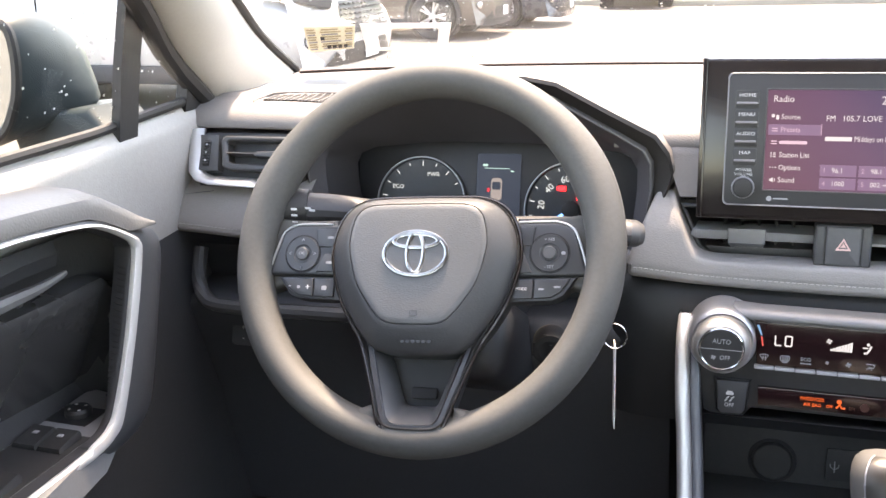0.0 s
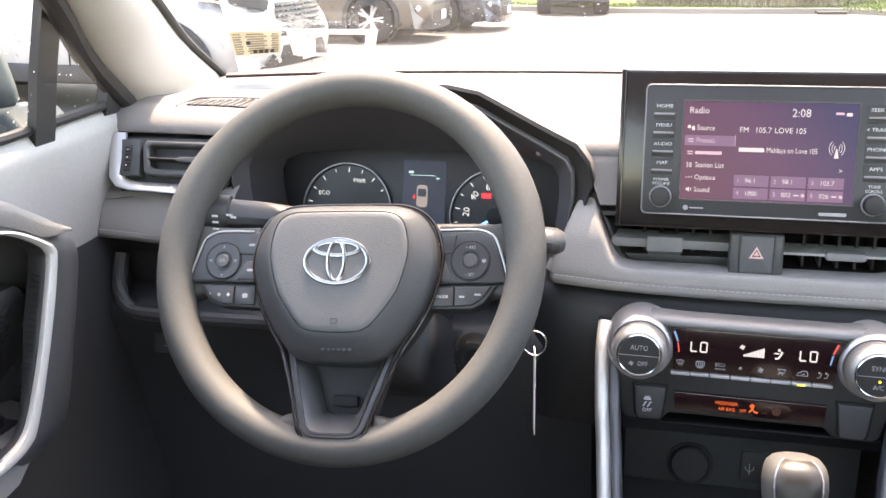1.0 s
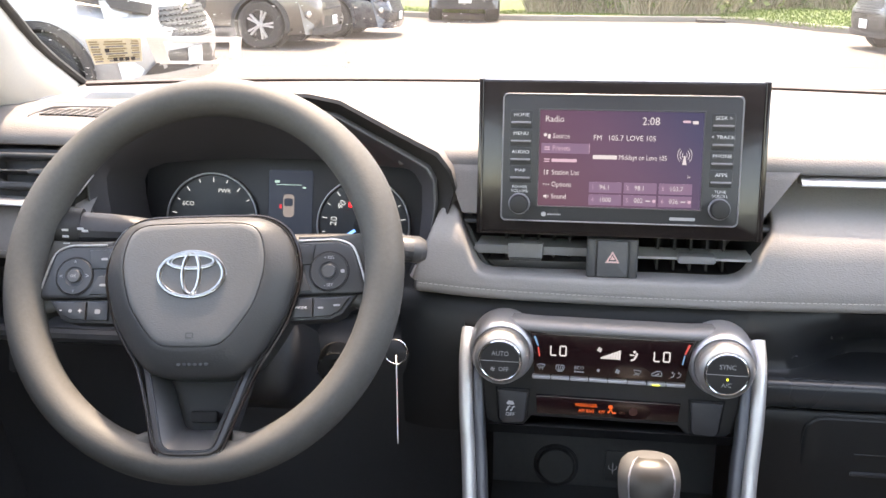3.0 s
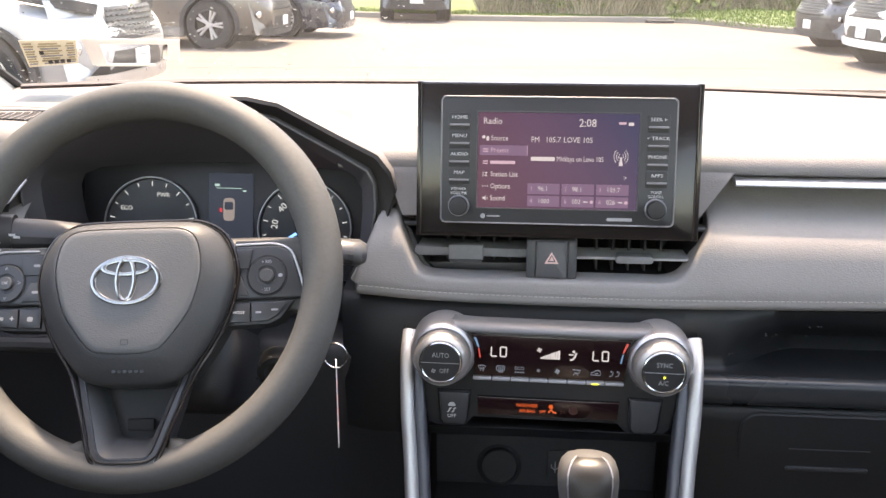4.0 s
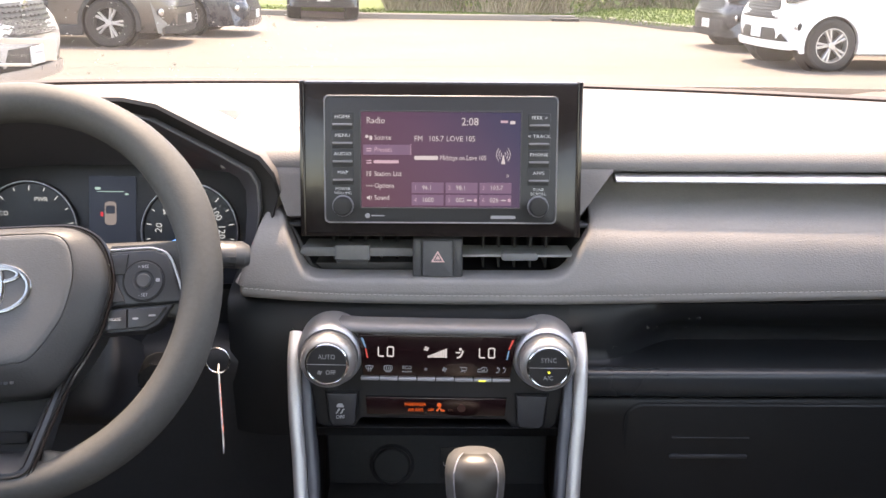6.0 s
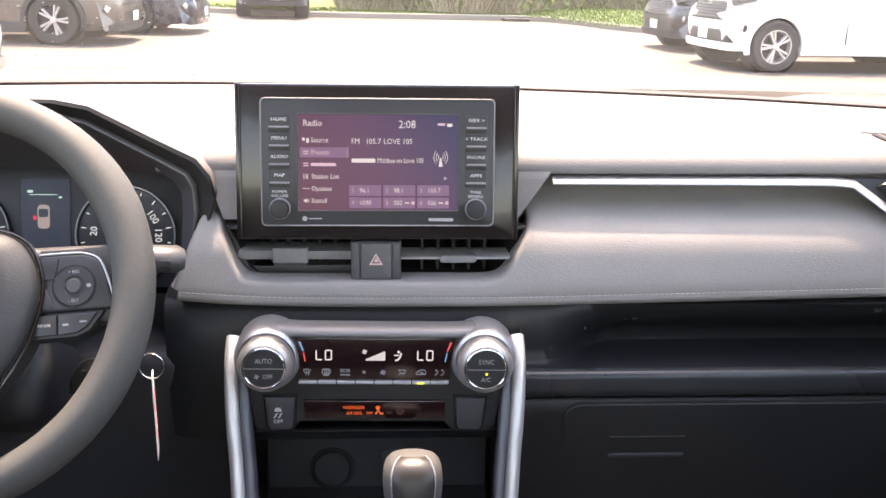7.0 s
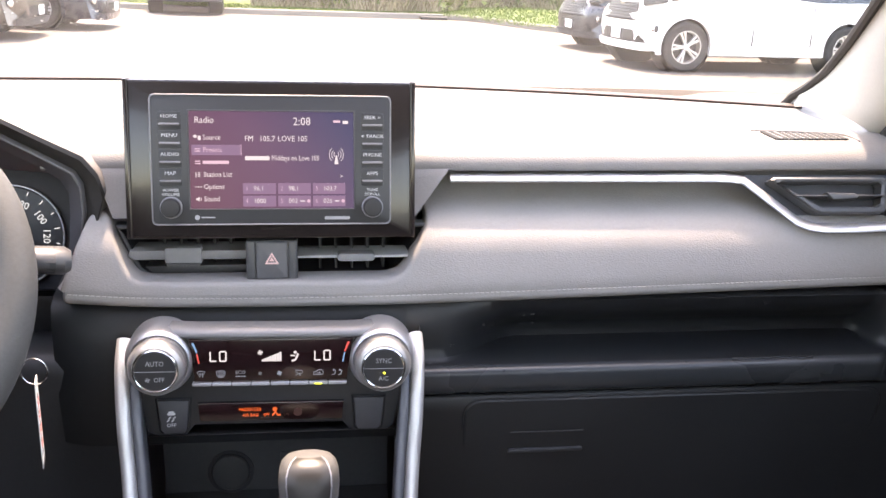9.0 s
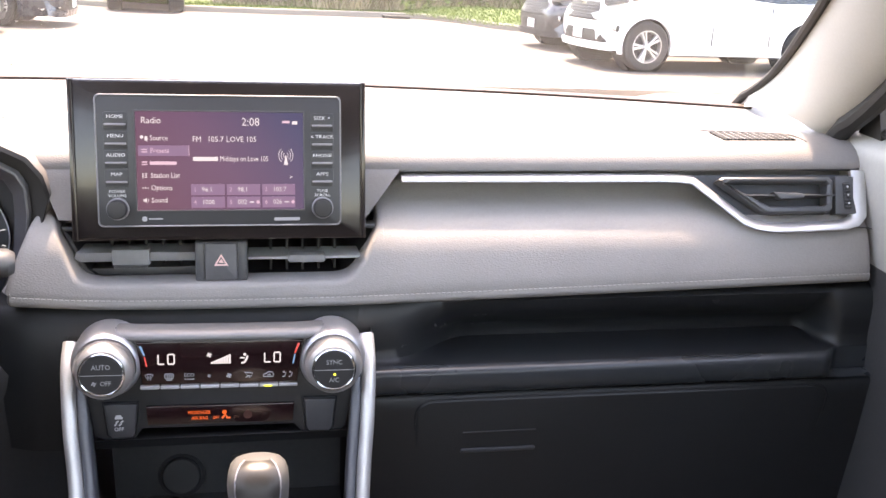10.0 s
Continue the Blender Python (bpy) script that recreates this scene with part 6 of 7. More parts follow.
        cap_.append([P(0.692, y + far, lo - 0.004), P(0.619, y, lo), P(0.6135, y, lo + 0.10 * h), P(0.6135, y + 0.001, lo + 0.55 * h), P(0.6165, y + 0.002, lo + 0.90 * h), P(0.622, y + 0.004, hi), P(0.650, y + far * 0.5, hi + 0.002), P(0.692, y + far, hi)])
    part("grey_cap", loft(cap_), surface("cap_skin", (0.11, 0.11, 0.108), 0.52, grain=500, bump=0.45, dist=0.0005, var=0.08, kind="leather"), dr, "padded grey cap over the trim loop", 40)
    # pocket: recessed dark panel, ledge, ribbed inner wall, switch plate
    part("pocket_back", loft([[P(0.676 - d, y, 1.11 if y < 0.5 else 1.075), P(0.684 - d, y, 1.02), P(0.706 - d, y, 0.90)] for y, d in ((-0.10, 0), (0.3, 0), (0.6, 0.0), (0.68, 0.002), (0.71, 0.010), (0.728, 0.026), (0.736, 0.046))], closed=False), surface("pocket_grey", (0.032, 0.032, 0.033), 0.36, grain=500, bump=0.3, dist=0.0004, var=0.12, kind="leather"), dr)
    rows = [[P(0.680, y, z + 0.004), P(0.659, y, z + 0.004), P(0.651, y, z + 0.002), P(0.649, y, z - 0.003), P(0.652, y, z - 0.012), P(0.668, y, z - 0.05), P(0.7035, y, z - 0.122)] for y, z in ((-0.10, 1.030), (0.25, 1.032), (0.45, 1.033), (0.57, 1.033), (0.63, 1.0305), (0.70, 1.0300), (0.718, 1.0200), (0.722, 1.006))]
    part("pocket_ledge", loft(rows, closed=False), surface("ledge_charcoal", (0.034, 0.034, 0.035), 0.27, grain=600, bump=0.25, dist=0.0003, var=0.15), dr, "dark ledge of the pull pocket", 50)
    hd = [P(0.642, y, z) for y, z in ((0.30, 1.052), (0.45, 1.0545), (0.56, 1.0545), (0.61, 1.0535), (0.646, 1.0560))]
    part("inner_handle", sweep(spline(hd, 4), [(-0.004, -0.007), (0.004, -0.007), (0.006, 0.0), (0.004, 0.006), (-0.004, 0.006), (-0.006, 0.0)], up=(0, 0, 1), scale=lambda u: 1.0 - 0.72 * u * u), surface("handle_satin", (0.16, 0.16, 0.163), 0.35, metal=0.4, bump=0.02), dr, "dark inner door handle")
    part("handle_cup", loft([[P(0.668, y, z + 0.012), P(0.664, y, z), P(0.668, y, z - 0.012)] for y, z in ((0.30, 1.062), (0.50, 1.064), (0.62, 1.068), (0.665, 1.066))], closed=False), DARK, dr, "dark cup behind the handle")
    sw_pts = [(0.604, -0.10), (0.604, 0.54), (0.617, 0.628), (0.635, 0.669), (0.652, 0.702), (0.672, 0.714), (0.692, 0.718), (0.703, 0.700), (0.706, 0.667), (0.706, -0.10)]
    top_ = [P(o, y, 0.9055 + 0.02 * (o - 0.60)) for o, y in sw_pts]
    low = [v - Vector((0, 0, 0.03)) for v in top_]
    plt = part("switch_plate", loft([low, top_]), surface("plate_grey", (0.20, 0.20, 0.204), 0.30, grain=700, bump=0.1, var=0.1), dr, "grey window-switch plate")

    def S(o, y, up=0.0):
        return P(o, y, 0.9055 + 0.02 * (o - 0.60) + up)

    def slab(o0, o1, y0, y1, h, mat_, label="", lean=0.0):
        base = [S(o0, y0, -0.002), S(o1, y0, -0.002), S(o1, y1, -0.002), S(o0, y1, -0.002)]
        mid = [S(o0, y0, h * 0.7 - lean), S(o1, y0, h * 0.7 - lean), S(o1, y1, h * 0.7), S(o0, y1, h * 0.7)]
        t = [S(o0 + 0.0012, y0 + 0.0012, h - lean), S(o1 - 0.0012, y0 + 0.0012, h - lean), S(o1 - 0.0012, y1 - 0.0012, h), S(o0 + 0.0012, y1 - 0.0012, h)]
        return part("window_switch", loft([base, mid, t]), mat_, plt, label)

    if sgn < 0:
        slab(0.650, 0.694, 0.648, 0.682, 0.0006, BLACK, "square base of the mirror knob")
        kb = part("mirror_knob", lathe([(0.0125, 0), (0.0125, 0.005), (0.0105, 0.0075), (0.001, 0.0075)], 28), BLACK, plt, "round mirror-adjust knob", m=Matrix.Translation(S(0.671, 0.667)))
        for a in (45, 135, 225, 315):
            part("knob_mark", box(0.0075 * math.cos(radians(a)), 0.0075 * math.sin(radians(a)), 0.0077, 0.0024, 0.0024, 0.0004), WHITEINK, kb)
        slab(0.632, 0.692, 0.455, 0.632, 0.0006, BLACK, "dark switch surround")
        for y0, y1 in ((0.598, 0.628), (0.520, 0.552)):
            slab(0.664, 0.688, y0, y1, 0.0085, BLACK, lean=0.004), slab(0.638, 0.662, y0, y1, 0.0085, BLACK, lean=0.004)
        for o in (0.676, 0.650):
            part("switch_mark", box(*S(o, 0.616, 0.0078), 0.005, 0.004, 0.0008), GREYINK, plt)
    # lower door body and map pocket
    part("armrest", loft([[P(0.60, y, 0.872), P(0.69, y, 0.872), P(0.69, y, 0.80), P(0.64, y, 0.80)] for y in (-0.4, 0.0, 0.3, 0.46)]), DARK, dr)
    # quarter window divider
    part("divider", sweep([P(0.702, 0.831, 1.130), P(0.692, 0.837, 1.2075), P(0.680, 0.8427, 1.2736), P(0.664, 0.848, 1.35), P(0.645, 0.850, 1.43)], [(-0.0155, -0.006), (0.0155, -0.006), (0.0155, 0.004), (0.009, 0.007), (-0.009, 0.007), (-0.0155, 0.004)], up=(sgn, 0, 0)), RUBBER, dr, "black upright between door glass and quarter glass")
    part("corner_cover", loft([[P(0.698, 0.945, 1.145), P(0.698, 0.99, 1.145), P(0.690, 0.968, 1.195), P(0.692, 0.950, 1.185)], [P(0.712, 0.945, 1.145), P(0.712, 0.99, 1.145), P(0.704, 0.968, 1.195), P(0.706, 0.950, 1.185)]]), RUBBER, dr, "black corner cover")
    w = thing("window_" + nm, pose(CX + sgn * 0.705, 0.3, 1.15), "clear car door glass with dried water drops", "car window", kind="structure")
    mw = w.matrix_world.inverted()
    for y0, y1, z1 in ((-0.75, 0.83, 1.58), (0.845, 0.955, 1.30)):
        qs = []
        for dx in (0.0, 0.004):
            qs.append([mw @ Vector((CX + sgn * (0.706 + dx), y0, 1.13)), mw @ Vector((CX + sgn * (0.706 + dx), y1, 1.13)), mw @ Vector((CX + sgn * (0.706 + dx - 0.13 * (z1 - 1.13) / 0.45), y1 - (0.5 * (z1 - 1.13) if y1 < 0.9 else 0.10), z1)), mw @ Vector((CX + sgn * (0.706 + dx - 0.13 * (z1 - 1.13) / 0.45), y0 + (0.0 if y0 < 0 else -0.04), z1))])
        g = part("pane", loft(qs), SIDEGLASS, w)
        g.visible_shadow = False
    return dr


door(-1, "1"), door(1, "2")

# windshield
ws = thing("windshield", pose(CX, 1.2, 1.17), "clear windshield with dried water spots", "windshield", kind="structure")
mw = ws.matrix_world.inverted()


def ws_point(u, v, d=0.0):
    """u across from -1 to 1, v from the foot (0) to the top (1)."""
    a = pil(PIL_IN, 1.150 + 0.48 * v)
    half = abs(CX - a.x) + 0.004
    y = a.y + 0.012 + (0.095 - 0.02 * v) * (1 - u * u)
    return Vector((CX + u * (half - (0.018 if u > 0 else 0.0)), y + d * 0.5, a.z + d * 0.85))


rows = [[mw @ ws_point(u / 12, v / 10) for u in range(-12, 13)] for v in range(11)]
rows2 = [[mw @ ws_point(u / 12, v / 10, 0.005) for u in range(-12, 13)] for v in range(11)]
bm = loft(rows, closed=False)
loft(rows2, closed=False, bm=bm)
g = part("pane", bm, WINDSHIELD, ws)
g.visible_shadow = False
# dried drops: on the windshield's driver side and on the door glass
DROP = surface("dried_water_spot", (0.62, 0.62, 0.62), 0.35, bump=0.0)
rng = random.Random(5)


def drops(name, places, label):
    bm = bmesh.new()
    for q, nrm, s in places:
        t = nrm.to_track_quat("Z", "Y").to_matrix().to_4x4()
        n = 6
        ring = [bm.verts.new(q + t @ Vector((s * math.cos(2 * math.pi * i / n) * (1 + 0.3 * rng.random()), s * math.sin(2 * math.pi * i / n), 0))) for i in range(n)]
        topv = bm.verts.new(q + nrm * s * 0.4)
        for i in range(n):
            bm.faces.new((ring[i], ring[(i + 1) % n], topv))
    return solid(name, bm, DROP, label, "water drops", kind="stuff")


pl = []
wn_ = (ws_point(0, 0.5) - ws_point(0, 0.4)).cross(Vector((1, 0, 0))).normalized() * -1
for i in range(620):
    u, v = -0.99 + 0.80 * rng.random() ** 1.5, 0.01 + 0.5 * rng.random()
    pl.append((ws_point(u, v, 0.006), Vector((0, 0.5, 0.85)), 0.0006 + 0.0012 * rng.random() ** 2.5))
drops("water_drops", pl, "scattered dried water drops on the windshield")
pl = []
for i in range(300):
    y, z = 0.30 + 0.62 * rng.random(), 1.15 + 0.30 * rng.random() ** 1.2
    off = 0.711 - 0.13 * (z - 1.13) / 0.45
    pl.append((Vector((CX - off, y, z)), Vector((-1, 0, 0.25)).normalized(), 0.0006 + 0.0010 * rng.random() ** 2))
drops("water_drops", pl, "scattered dried water drops on the door glass")
# paper label at the windshield's lower corner, and a pale frame of strips beside it
def on_glass(corners):
    """A map from the unit square onto a slanted patch of the glass (inside face)."""
    (u0, v0), (u1, v1), (u2, v2), (u3, v3) = corners        # foot left, foot right, top right, top left

    def f(s, t, d=-0.006):
        u = (u0 * (1 - s) + u1 * s) * (1 - t) + (u3 * (1 - s) + u2 * s) * t
        v = (v0 * (1 - s) + v1 * s) * (1 - t) + (v3 * (1 - s) + v2 * s) * t
        return ws_point(u, v, d)
    return f


def glass_patch(name, f, s0, s1, t0, t1, material, parent, d=-0.006, n=6, label=""):
    m0 = parent.matrix_world.inverted() if parent.parent is None else parent.parent.matrix_world.inverted()
    rows = [[m0 @ f(s0 + (s1 - s0) * i / n, t, dd) for t, dd in ((t0, d), (t1, d), (t1, d - 0.0006), (t0, d - 0.0006))] for i in range(n + 1)]
    return part(name, loft(rows), material, parent, label)


st = thing("windshield_sticker", Matrix.Translation(ws_point(-0.885, 0.13, -0.006)), "cream paper sticker with fine print inside the windshield corner", "sticker")
CREAM = surface("cream_sticker", (0.78, 0.74, 0.60), 0.7, bump=0.0)
f = on_glass(((-0.940, 0.091), (-0.852, 0.101), (-0.820, 0.170), (-0.913, 0.169)))
card = glass_patch("card", f, 0, 1, 0, 1, CREAM, st)
OCHRE = surface("ochre_ink", (0.42, 0.36, 0.24), 0.7, bump=0.0)
for i in range(9):
    t0 = 0.10 + 0.095 * i
    for s0, s1 in ((0.04, 0.22), (0.30, 0.72), (0.80, 0.96)) if i % 2 else ((0.04, 0.20), (0.33, 0.66), (0.82, 0.95)):
        glass_patch("print_bar", f, s0, s1, t0, t0 + 0.045, OCHRE if i % 3 else GREYINK, card, d=-0.0068, n=2)
for k in range(4):
    glass_patch("print_bar", f, 0.42 + 0.12 * k, 0.50 + 0.12 * k, 0.12, 0.25, BARINK, card, d=-0.0076, n=1)
glass_patch("round_mark", f, 0.30, 0.38, 0.50, 0.62, BARINK, card, d=-0.0076, n=2)
FRAMEWHITE = surface("plain_frame_white", (0.80, 0.80, 0.79), 0.6, bump=0.0)
fl = thing("white_strip_frame", Matrix.Translation(ws_point(-0.74, 0.13, -0.006)), "white frame of strips at the inside of the windshield", "label")
f = on_glass(((-0.832, 0.091), (-0.683, 0.088), (-0.649, 0.168), (-0.811, 0.173)))
for s0, s1, t0, t1 in ((0.0, 1.0, 0.82, 1.0), (0.0, 0.17, 0.04, 0.82), (0.04, 0.72, 0.0, 0.10), (0.87, 1.0, 0.22, 0.82)):
    glass_patch("strip", f, s0, s1, t0, t1, FRAMEWHITE, fl)

# roof, floor and plain rear that close the cabin
for sgn, nm in ((-1, "left"), (1, "right")):
    solid("roof_rail_" + nm, sweep([(CX + sgn * 0.625, -1.85, 1.60), (CX + sgn * 0.632, -0.8, 1.615), (CX + sgn * 0.630, 0.0, 1.610), (CX + sgn * 0.622, 0.25, 1.595), (CX + sgn * 0.612, 0.42, 1.555)], [(-0.042, -0.03), (0.042, -0.03), (0.042, 0.02), (0.02, 0.04), (-0.042, 0.04)]), HEADLINER, "cloth-covered roof rail above the door", "roof rail", "structure")
solid("ceiling", merge(box(CX, -0.79, 1.655, 1.20, 2.16, 0.03, 0.01), sweep([(CX + 0.59 * u, 0.30 + 0.08 * (1 - u * u), 1.64) for u in [-1 + 0.2 * i for i in range(11)]], circle(0.025, 10))), HEADLINER, "pale cloth headliner", "ceiling", "structure")
solid("floor", box(CX, -0.2, 0.40, 1.56, 3.4, 0.04), FABRIC, "dark carpeted car floor", "floor", "structure")
solid("wall_rear", box(CX, -1.85, 0.78, 1.42, 0.05, 0.74), DARK, "dark rear of the cabin", "wall", "structure")
solid("wall_front", box(CX, 1.33, 0.74, 1.56, 0.05, 0.72), FABRIC, "dark firewall behind the dashboard", "wall", "structure")
for sgn, nm in ((-1, "rear_left"), (1, "rear_right")):
    solid("wall_" + nm, merge(box(CX + sgn * 0.705, -1.36, 0.78, 0.03, 0.95, 0.74), box(CX + sgn * 0.66, -0.82, 1.38, 0.05, 0.10, 0.50)), DARK, "dark rear side of the cabin", "wall", "structure")

# own bonnet, just below the windshield's foot
# reflected brown put into the base colour; the other body panels are teal
BONNET = surface("bonnet_reflected_brown", (0.11, 0.055, 0.040), 0.45, bump=0.02, coat=0.5)
rows = []
for i in range(25):
    u = -1 + 2 * i / 24
    row = []
    for k in range(9):
        v = k / 8
        row.append((CX + u * (0.74 - 0.05 * v), glass_foot(CX + u * 0.68) + 0.05 + v * 0.72, 1.147 - 0.117 * (glass_foot(CX + u * 0.68) + 0.05 + v * 0.72 - 1.36) - 0.006 * abs(u) ** 6 - 0.10 * max(0.0, v - 0.4) ** 1.5))
    rows.append(row)
bn = solid("bonnet", loft(rows, closed=False), BONNET, "car bonnet below the windshield, coloured with a reflected brown", "bonnet", "structure")

# ---- own body outside the cabin, plain ----
OWN = surface("own_dark_teal_paint", (0.028, 0.040, 0.045), 0.55, grain=20, bump=0.0, var=0.05, spec=0.3)
for sgn, nm in ((-1, "left"), (1, "right")):
    b = thing("body_side_" + nm, pose(CX + sgn * 0.78, -0.6, 0.7), "dark teal painted side of the car", "car body", kind="structure")
    m0 = b.matrix_world.inverted()
    sec = ((0.722, 1.128), (0.760, 1.118), (0.800, 1.060), (0.835, 0.90), (0.830, 0.72), (0.845, 0.60), (0.825, 0.38), (0.76, 0.30))
    rows = [[m0 @ Vector((CX + sgn * (o - 0.10 * max(0.0, -1.4 - y) ** 1.5), y, z)) for o, z in sec] for y in [-2.35 + 3.25 * i / 20 for i in range(21)]]
    part("outer_skin", loft(rows, closed=False), OWN, b)
    part("belt_trim", tube([m0 @ Vector((CX + sgn * 0.728, -1.6 + 2.5 * i / 10, 1.131)) for i in range(11)], 0.007, 8), RUBBER, b, "black outer belt trim")
    part("door_seam", tube([m0 @ Vector((CX + sgn * (o + 0.001), -0.30, z)) for o, z in sec[1:7]], 0.004, 6), VOID, b)
    part("outer_handle", box(*(m0 @ Vector((CX + sgn * 0.842, -0.15, 0.95))), 0.03, 0.20, 0.03, 0.01), OWN, b)
    part("rear_pillar", loft([[m0 @ Vector((CX + sgn * (o + d), y, z)) for o, y, z in ((0.72, -1.45, 1.13), (0.60, -1.30, 1.62), (0.60, -1.62, 1.62), (0.70, -2.1, 1.13))] for d in (0.0, 0.03)]), OWN, b)
for sgn, nm in ((-1, "left"), (1, "right")):
    solid("fender_" + nm, loft([[(CX + sgn * (o - 0.10 * max(0.0, y - 1.7)), y, z - 0.10 * max(0.0, y - 1.2)) for o, z in ((0.66, 1.06), (0.74, 1.05), (0.80, 1.00), (0.835, 0.88), (0.83, 0.70), (0.82, 0.42))] for y in [0.92 + 0.14 * k for k in range(10)]], closed=False), OWN, "dark teal front fender", "car body", "structure")
solid("wall_nose", loft([[(CX - 0.72, y, z) for y, z in ((2.20, 0.95), (2.28, 0.80), (2.30, 0.55), (2.20, 0.35))], [(CX, y + 0.10, z) for y, z in ((2.20, 0.97), (2.28, 0.80), (2.30, 0.55), (2.20, 0.35))], [(CX + 0.72, y, z) for y, z in ((2.20, 0.95), (2.28, 0.80), (2.30, 0.55), (2.20, 0.35))]], closed=False), OWN, "dark teal car nose", "car body", "structure")
solid("wall_tail", loft([[(CX + u * 0.74, -2.33 - 0.06 * (1 - u * u) + dy, z) for dy, z in ((0.10, 1.13), (0.0, 1.0), (-0.02, 0.7), (0.04, 0.35))] for u in (-1, -0.6, -0.2, 0.2, 0.6, 1)], closed=False), OWN, "dark teal car tail", "car body", "structure")
solid("roof_outer", loft([[(CX + u * 0.60, y, 1.672 + 0.045 * (1 - u * u) - 0.02 * abs(y + 0.7) ** 2) for u in [-1 + 0.2 * i for i in range(11)]] for y in [-1.86 + 0.2 * k for k in range(11)] + [0.28]], closed=False), OWN, "dark teal car roof", "roof", "structure")

# ---- door mirrors ----
MIRBODY = surface("mirror_grey_paint", (0.022, 0.032, 0.036), 0.5, bump=0.02, spec=0.3)
mm = bpy.data.materials.new("mirror_glass")
mm.use_nodes = True
mp = mm.node_tree.nodes["Principled BSDF"]
mp.inputs["Base Color"].default_value, mp.inputs["Metallic"].default_value, mp.inputs["Roughness"].default_value = (0.55, 0.60, 0.60, 1), 1.0, 0.02


def door_mirror(sgn):
    mi = thing("door_mirror", pose(CX + sgn * 1.020, 0.950, 1.180, 90, 0, 0), "dark grey-green door mirror on the car door", "door mirror", "door mirrors")
    back = [(-0.118, 0.040), (-0.105, 0.066), (-0.06, 0.078), (0.03, 0.080), (0.080, 0.075), (0.102, 0.062), (0.107, 0.030), (0.103, -0.005), (0.094, -0.032), (0.072, -0.066), (0.03, -0.082), (-0.08, -0.074), (-0.112, -0.050)]
    fore = [(-0.115, 0.040), (-0.10, 0.058), (-0.06, 0.070), (0.02, 0.074), (0.058, 0.071), (0.084, 0.058), (0.106, 0.030), (0.118, -0.005), (0.1245, -0.034), (0.117, -0.046), (0.04, -0.052), (-0.08, -0.050), (-0.11, -0.035)]

    def ring(k, q, z):
        """Between the glass end and the nose, drawn in by q, rounded into a smooth line."""
        pts = [(-sgn * ((a * (1 - k) + c * k) * q), (b * (1 - k) + d * k) * q) for (a, b), (c, d) in zip(back, fore)]
        pts = pts if area2(pts) > 0 else pts[::-1]
        sm = spline([(x, y, 0) for x, y in pts + pts[:1]], 4)[:-1]
        return [(p.x, p.y, z) for p in sm]

    part("shell", loft([ring(0, 1.0, 0.004), ring(0, 1.03, -0.006), ring(0.25, 1.05, -0.035), ring(0.6, 1.04, -0.070), ring(1.0, 1.0, -0.100), ring(1.0, 0.90, -0.125), ring(1.0, 0.72, -0.146), ring(1.0, 0.40, -0.160)]), MIRBODY, mi, "painted dark grey-green shell", 50)
    o = [(x, y) for x, y, z in ring(0, 1.0, 0)]
    part("rim", frame_ring(o, inset(o, 0.012), -0.004, 0.012, 0.003), BLACK, mi, "black rim round the mirror glass")
    part("mirror_glass", prism(inset(o, 0.012), 0.001, 0.006, 0), mm, mi, "mirror glass")
    foot = [(-sgn * a, b) for a, b in ((0.020, -0.050), (0.080, -0.047), (0.150, -0.041), (0.178, -0.072), (0.240, -0.098), (0.320, -0.115), (0.320, -0.180), (0.120, -0.170), (0.040, -0.120))]
    part("foot", prism(foot, -0.14, -0.045, 0.012, 3), MIRBODY, mi, "mirror foot fixed to the door")
    return mi


door_mirror(-1), door_mirror(1)

# ---- outdoors: the lot slopes down a little towards the right ----
OUT = pose(0, 0, -0.078, 0, 0.88, 0)
ASPHALT = surface("pale_parking_asphalt", (0.116, 0.098, 0.083), 0.9, grain=30, bump=0.35, dist=0.01, var=0.22, big=0.5)
bm = bmesh.new()
N = 40
for i in range(N + 1):
    for j in range(N + 1):
        bm.verts.new((-400 + 800 * i / N, -300 + 900 * j / N, 0))
bm.verts.ensure_lookup_table()
for i in range(N):
    for j in range(N):
        a = i * (N + 1) + j
        bm.faces.new([bm.verts[k] for k in (a, a + N + 1, a + N + 2, a + 1)])
solid("ground", bm, ASPHALT, "sun-bleached tan asphalt of a parking lot", "ground", "structure", m=OUT)
KERB = surface("concrete_kerb", (0.20, 0.185, 0.16), 0.9, grain=60, bump=0.3, dist=0.004, var=0.12, big=2)
GRASS = surface("grass_base", (0.075, 0.115, 0.02), 0.9, grain=30, bump=0.5, dist=0.03, var=0.3, big=0.8)
edge = [(-60, 27.0), (-12, 25.3), (-4.2, 23.95), (-1.66, 23.4), (1.0, 23.7), (3.5, 24.2), (4.3, 24.0), (4.95, 23.0), (5.6, 21.5), (6.4, 20.7), (8.0, 20.2), (14, 20.0), (60, 22)]
ep = spline([(x, y, 0.0) for x, y in edge], 4)
solid("kerb", sweep([(p.x, p.y, 0.0) for p in ep], [(-0.075, -0.05), (0.075, -0.05), (0.075, 0.11), (0.055, 0.13), (-0.075, 0.13)]), KERB, "low pale concrete kerb", "kerb", "structure", m=OUT)
bm = bmesh.new()
lo_ = [bm.verts.new((p.x, p.y + 0.07, 0.115)) for p in ep]
hi_ = [bm.verts.new((p.x * 1.4, max(p.y + 6, 34), 0.35)) for p in ep]
hh = [bm.verts.new((p.x * 3, 160, 0.8)) for p in ep]
for A, B in ((lo_, hi_), (hi_, hh)):
    for i in range(len(A) - 1):
        bm.faces.new((A[i], A[i + 1], B[i + 1], B[i]))
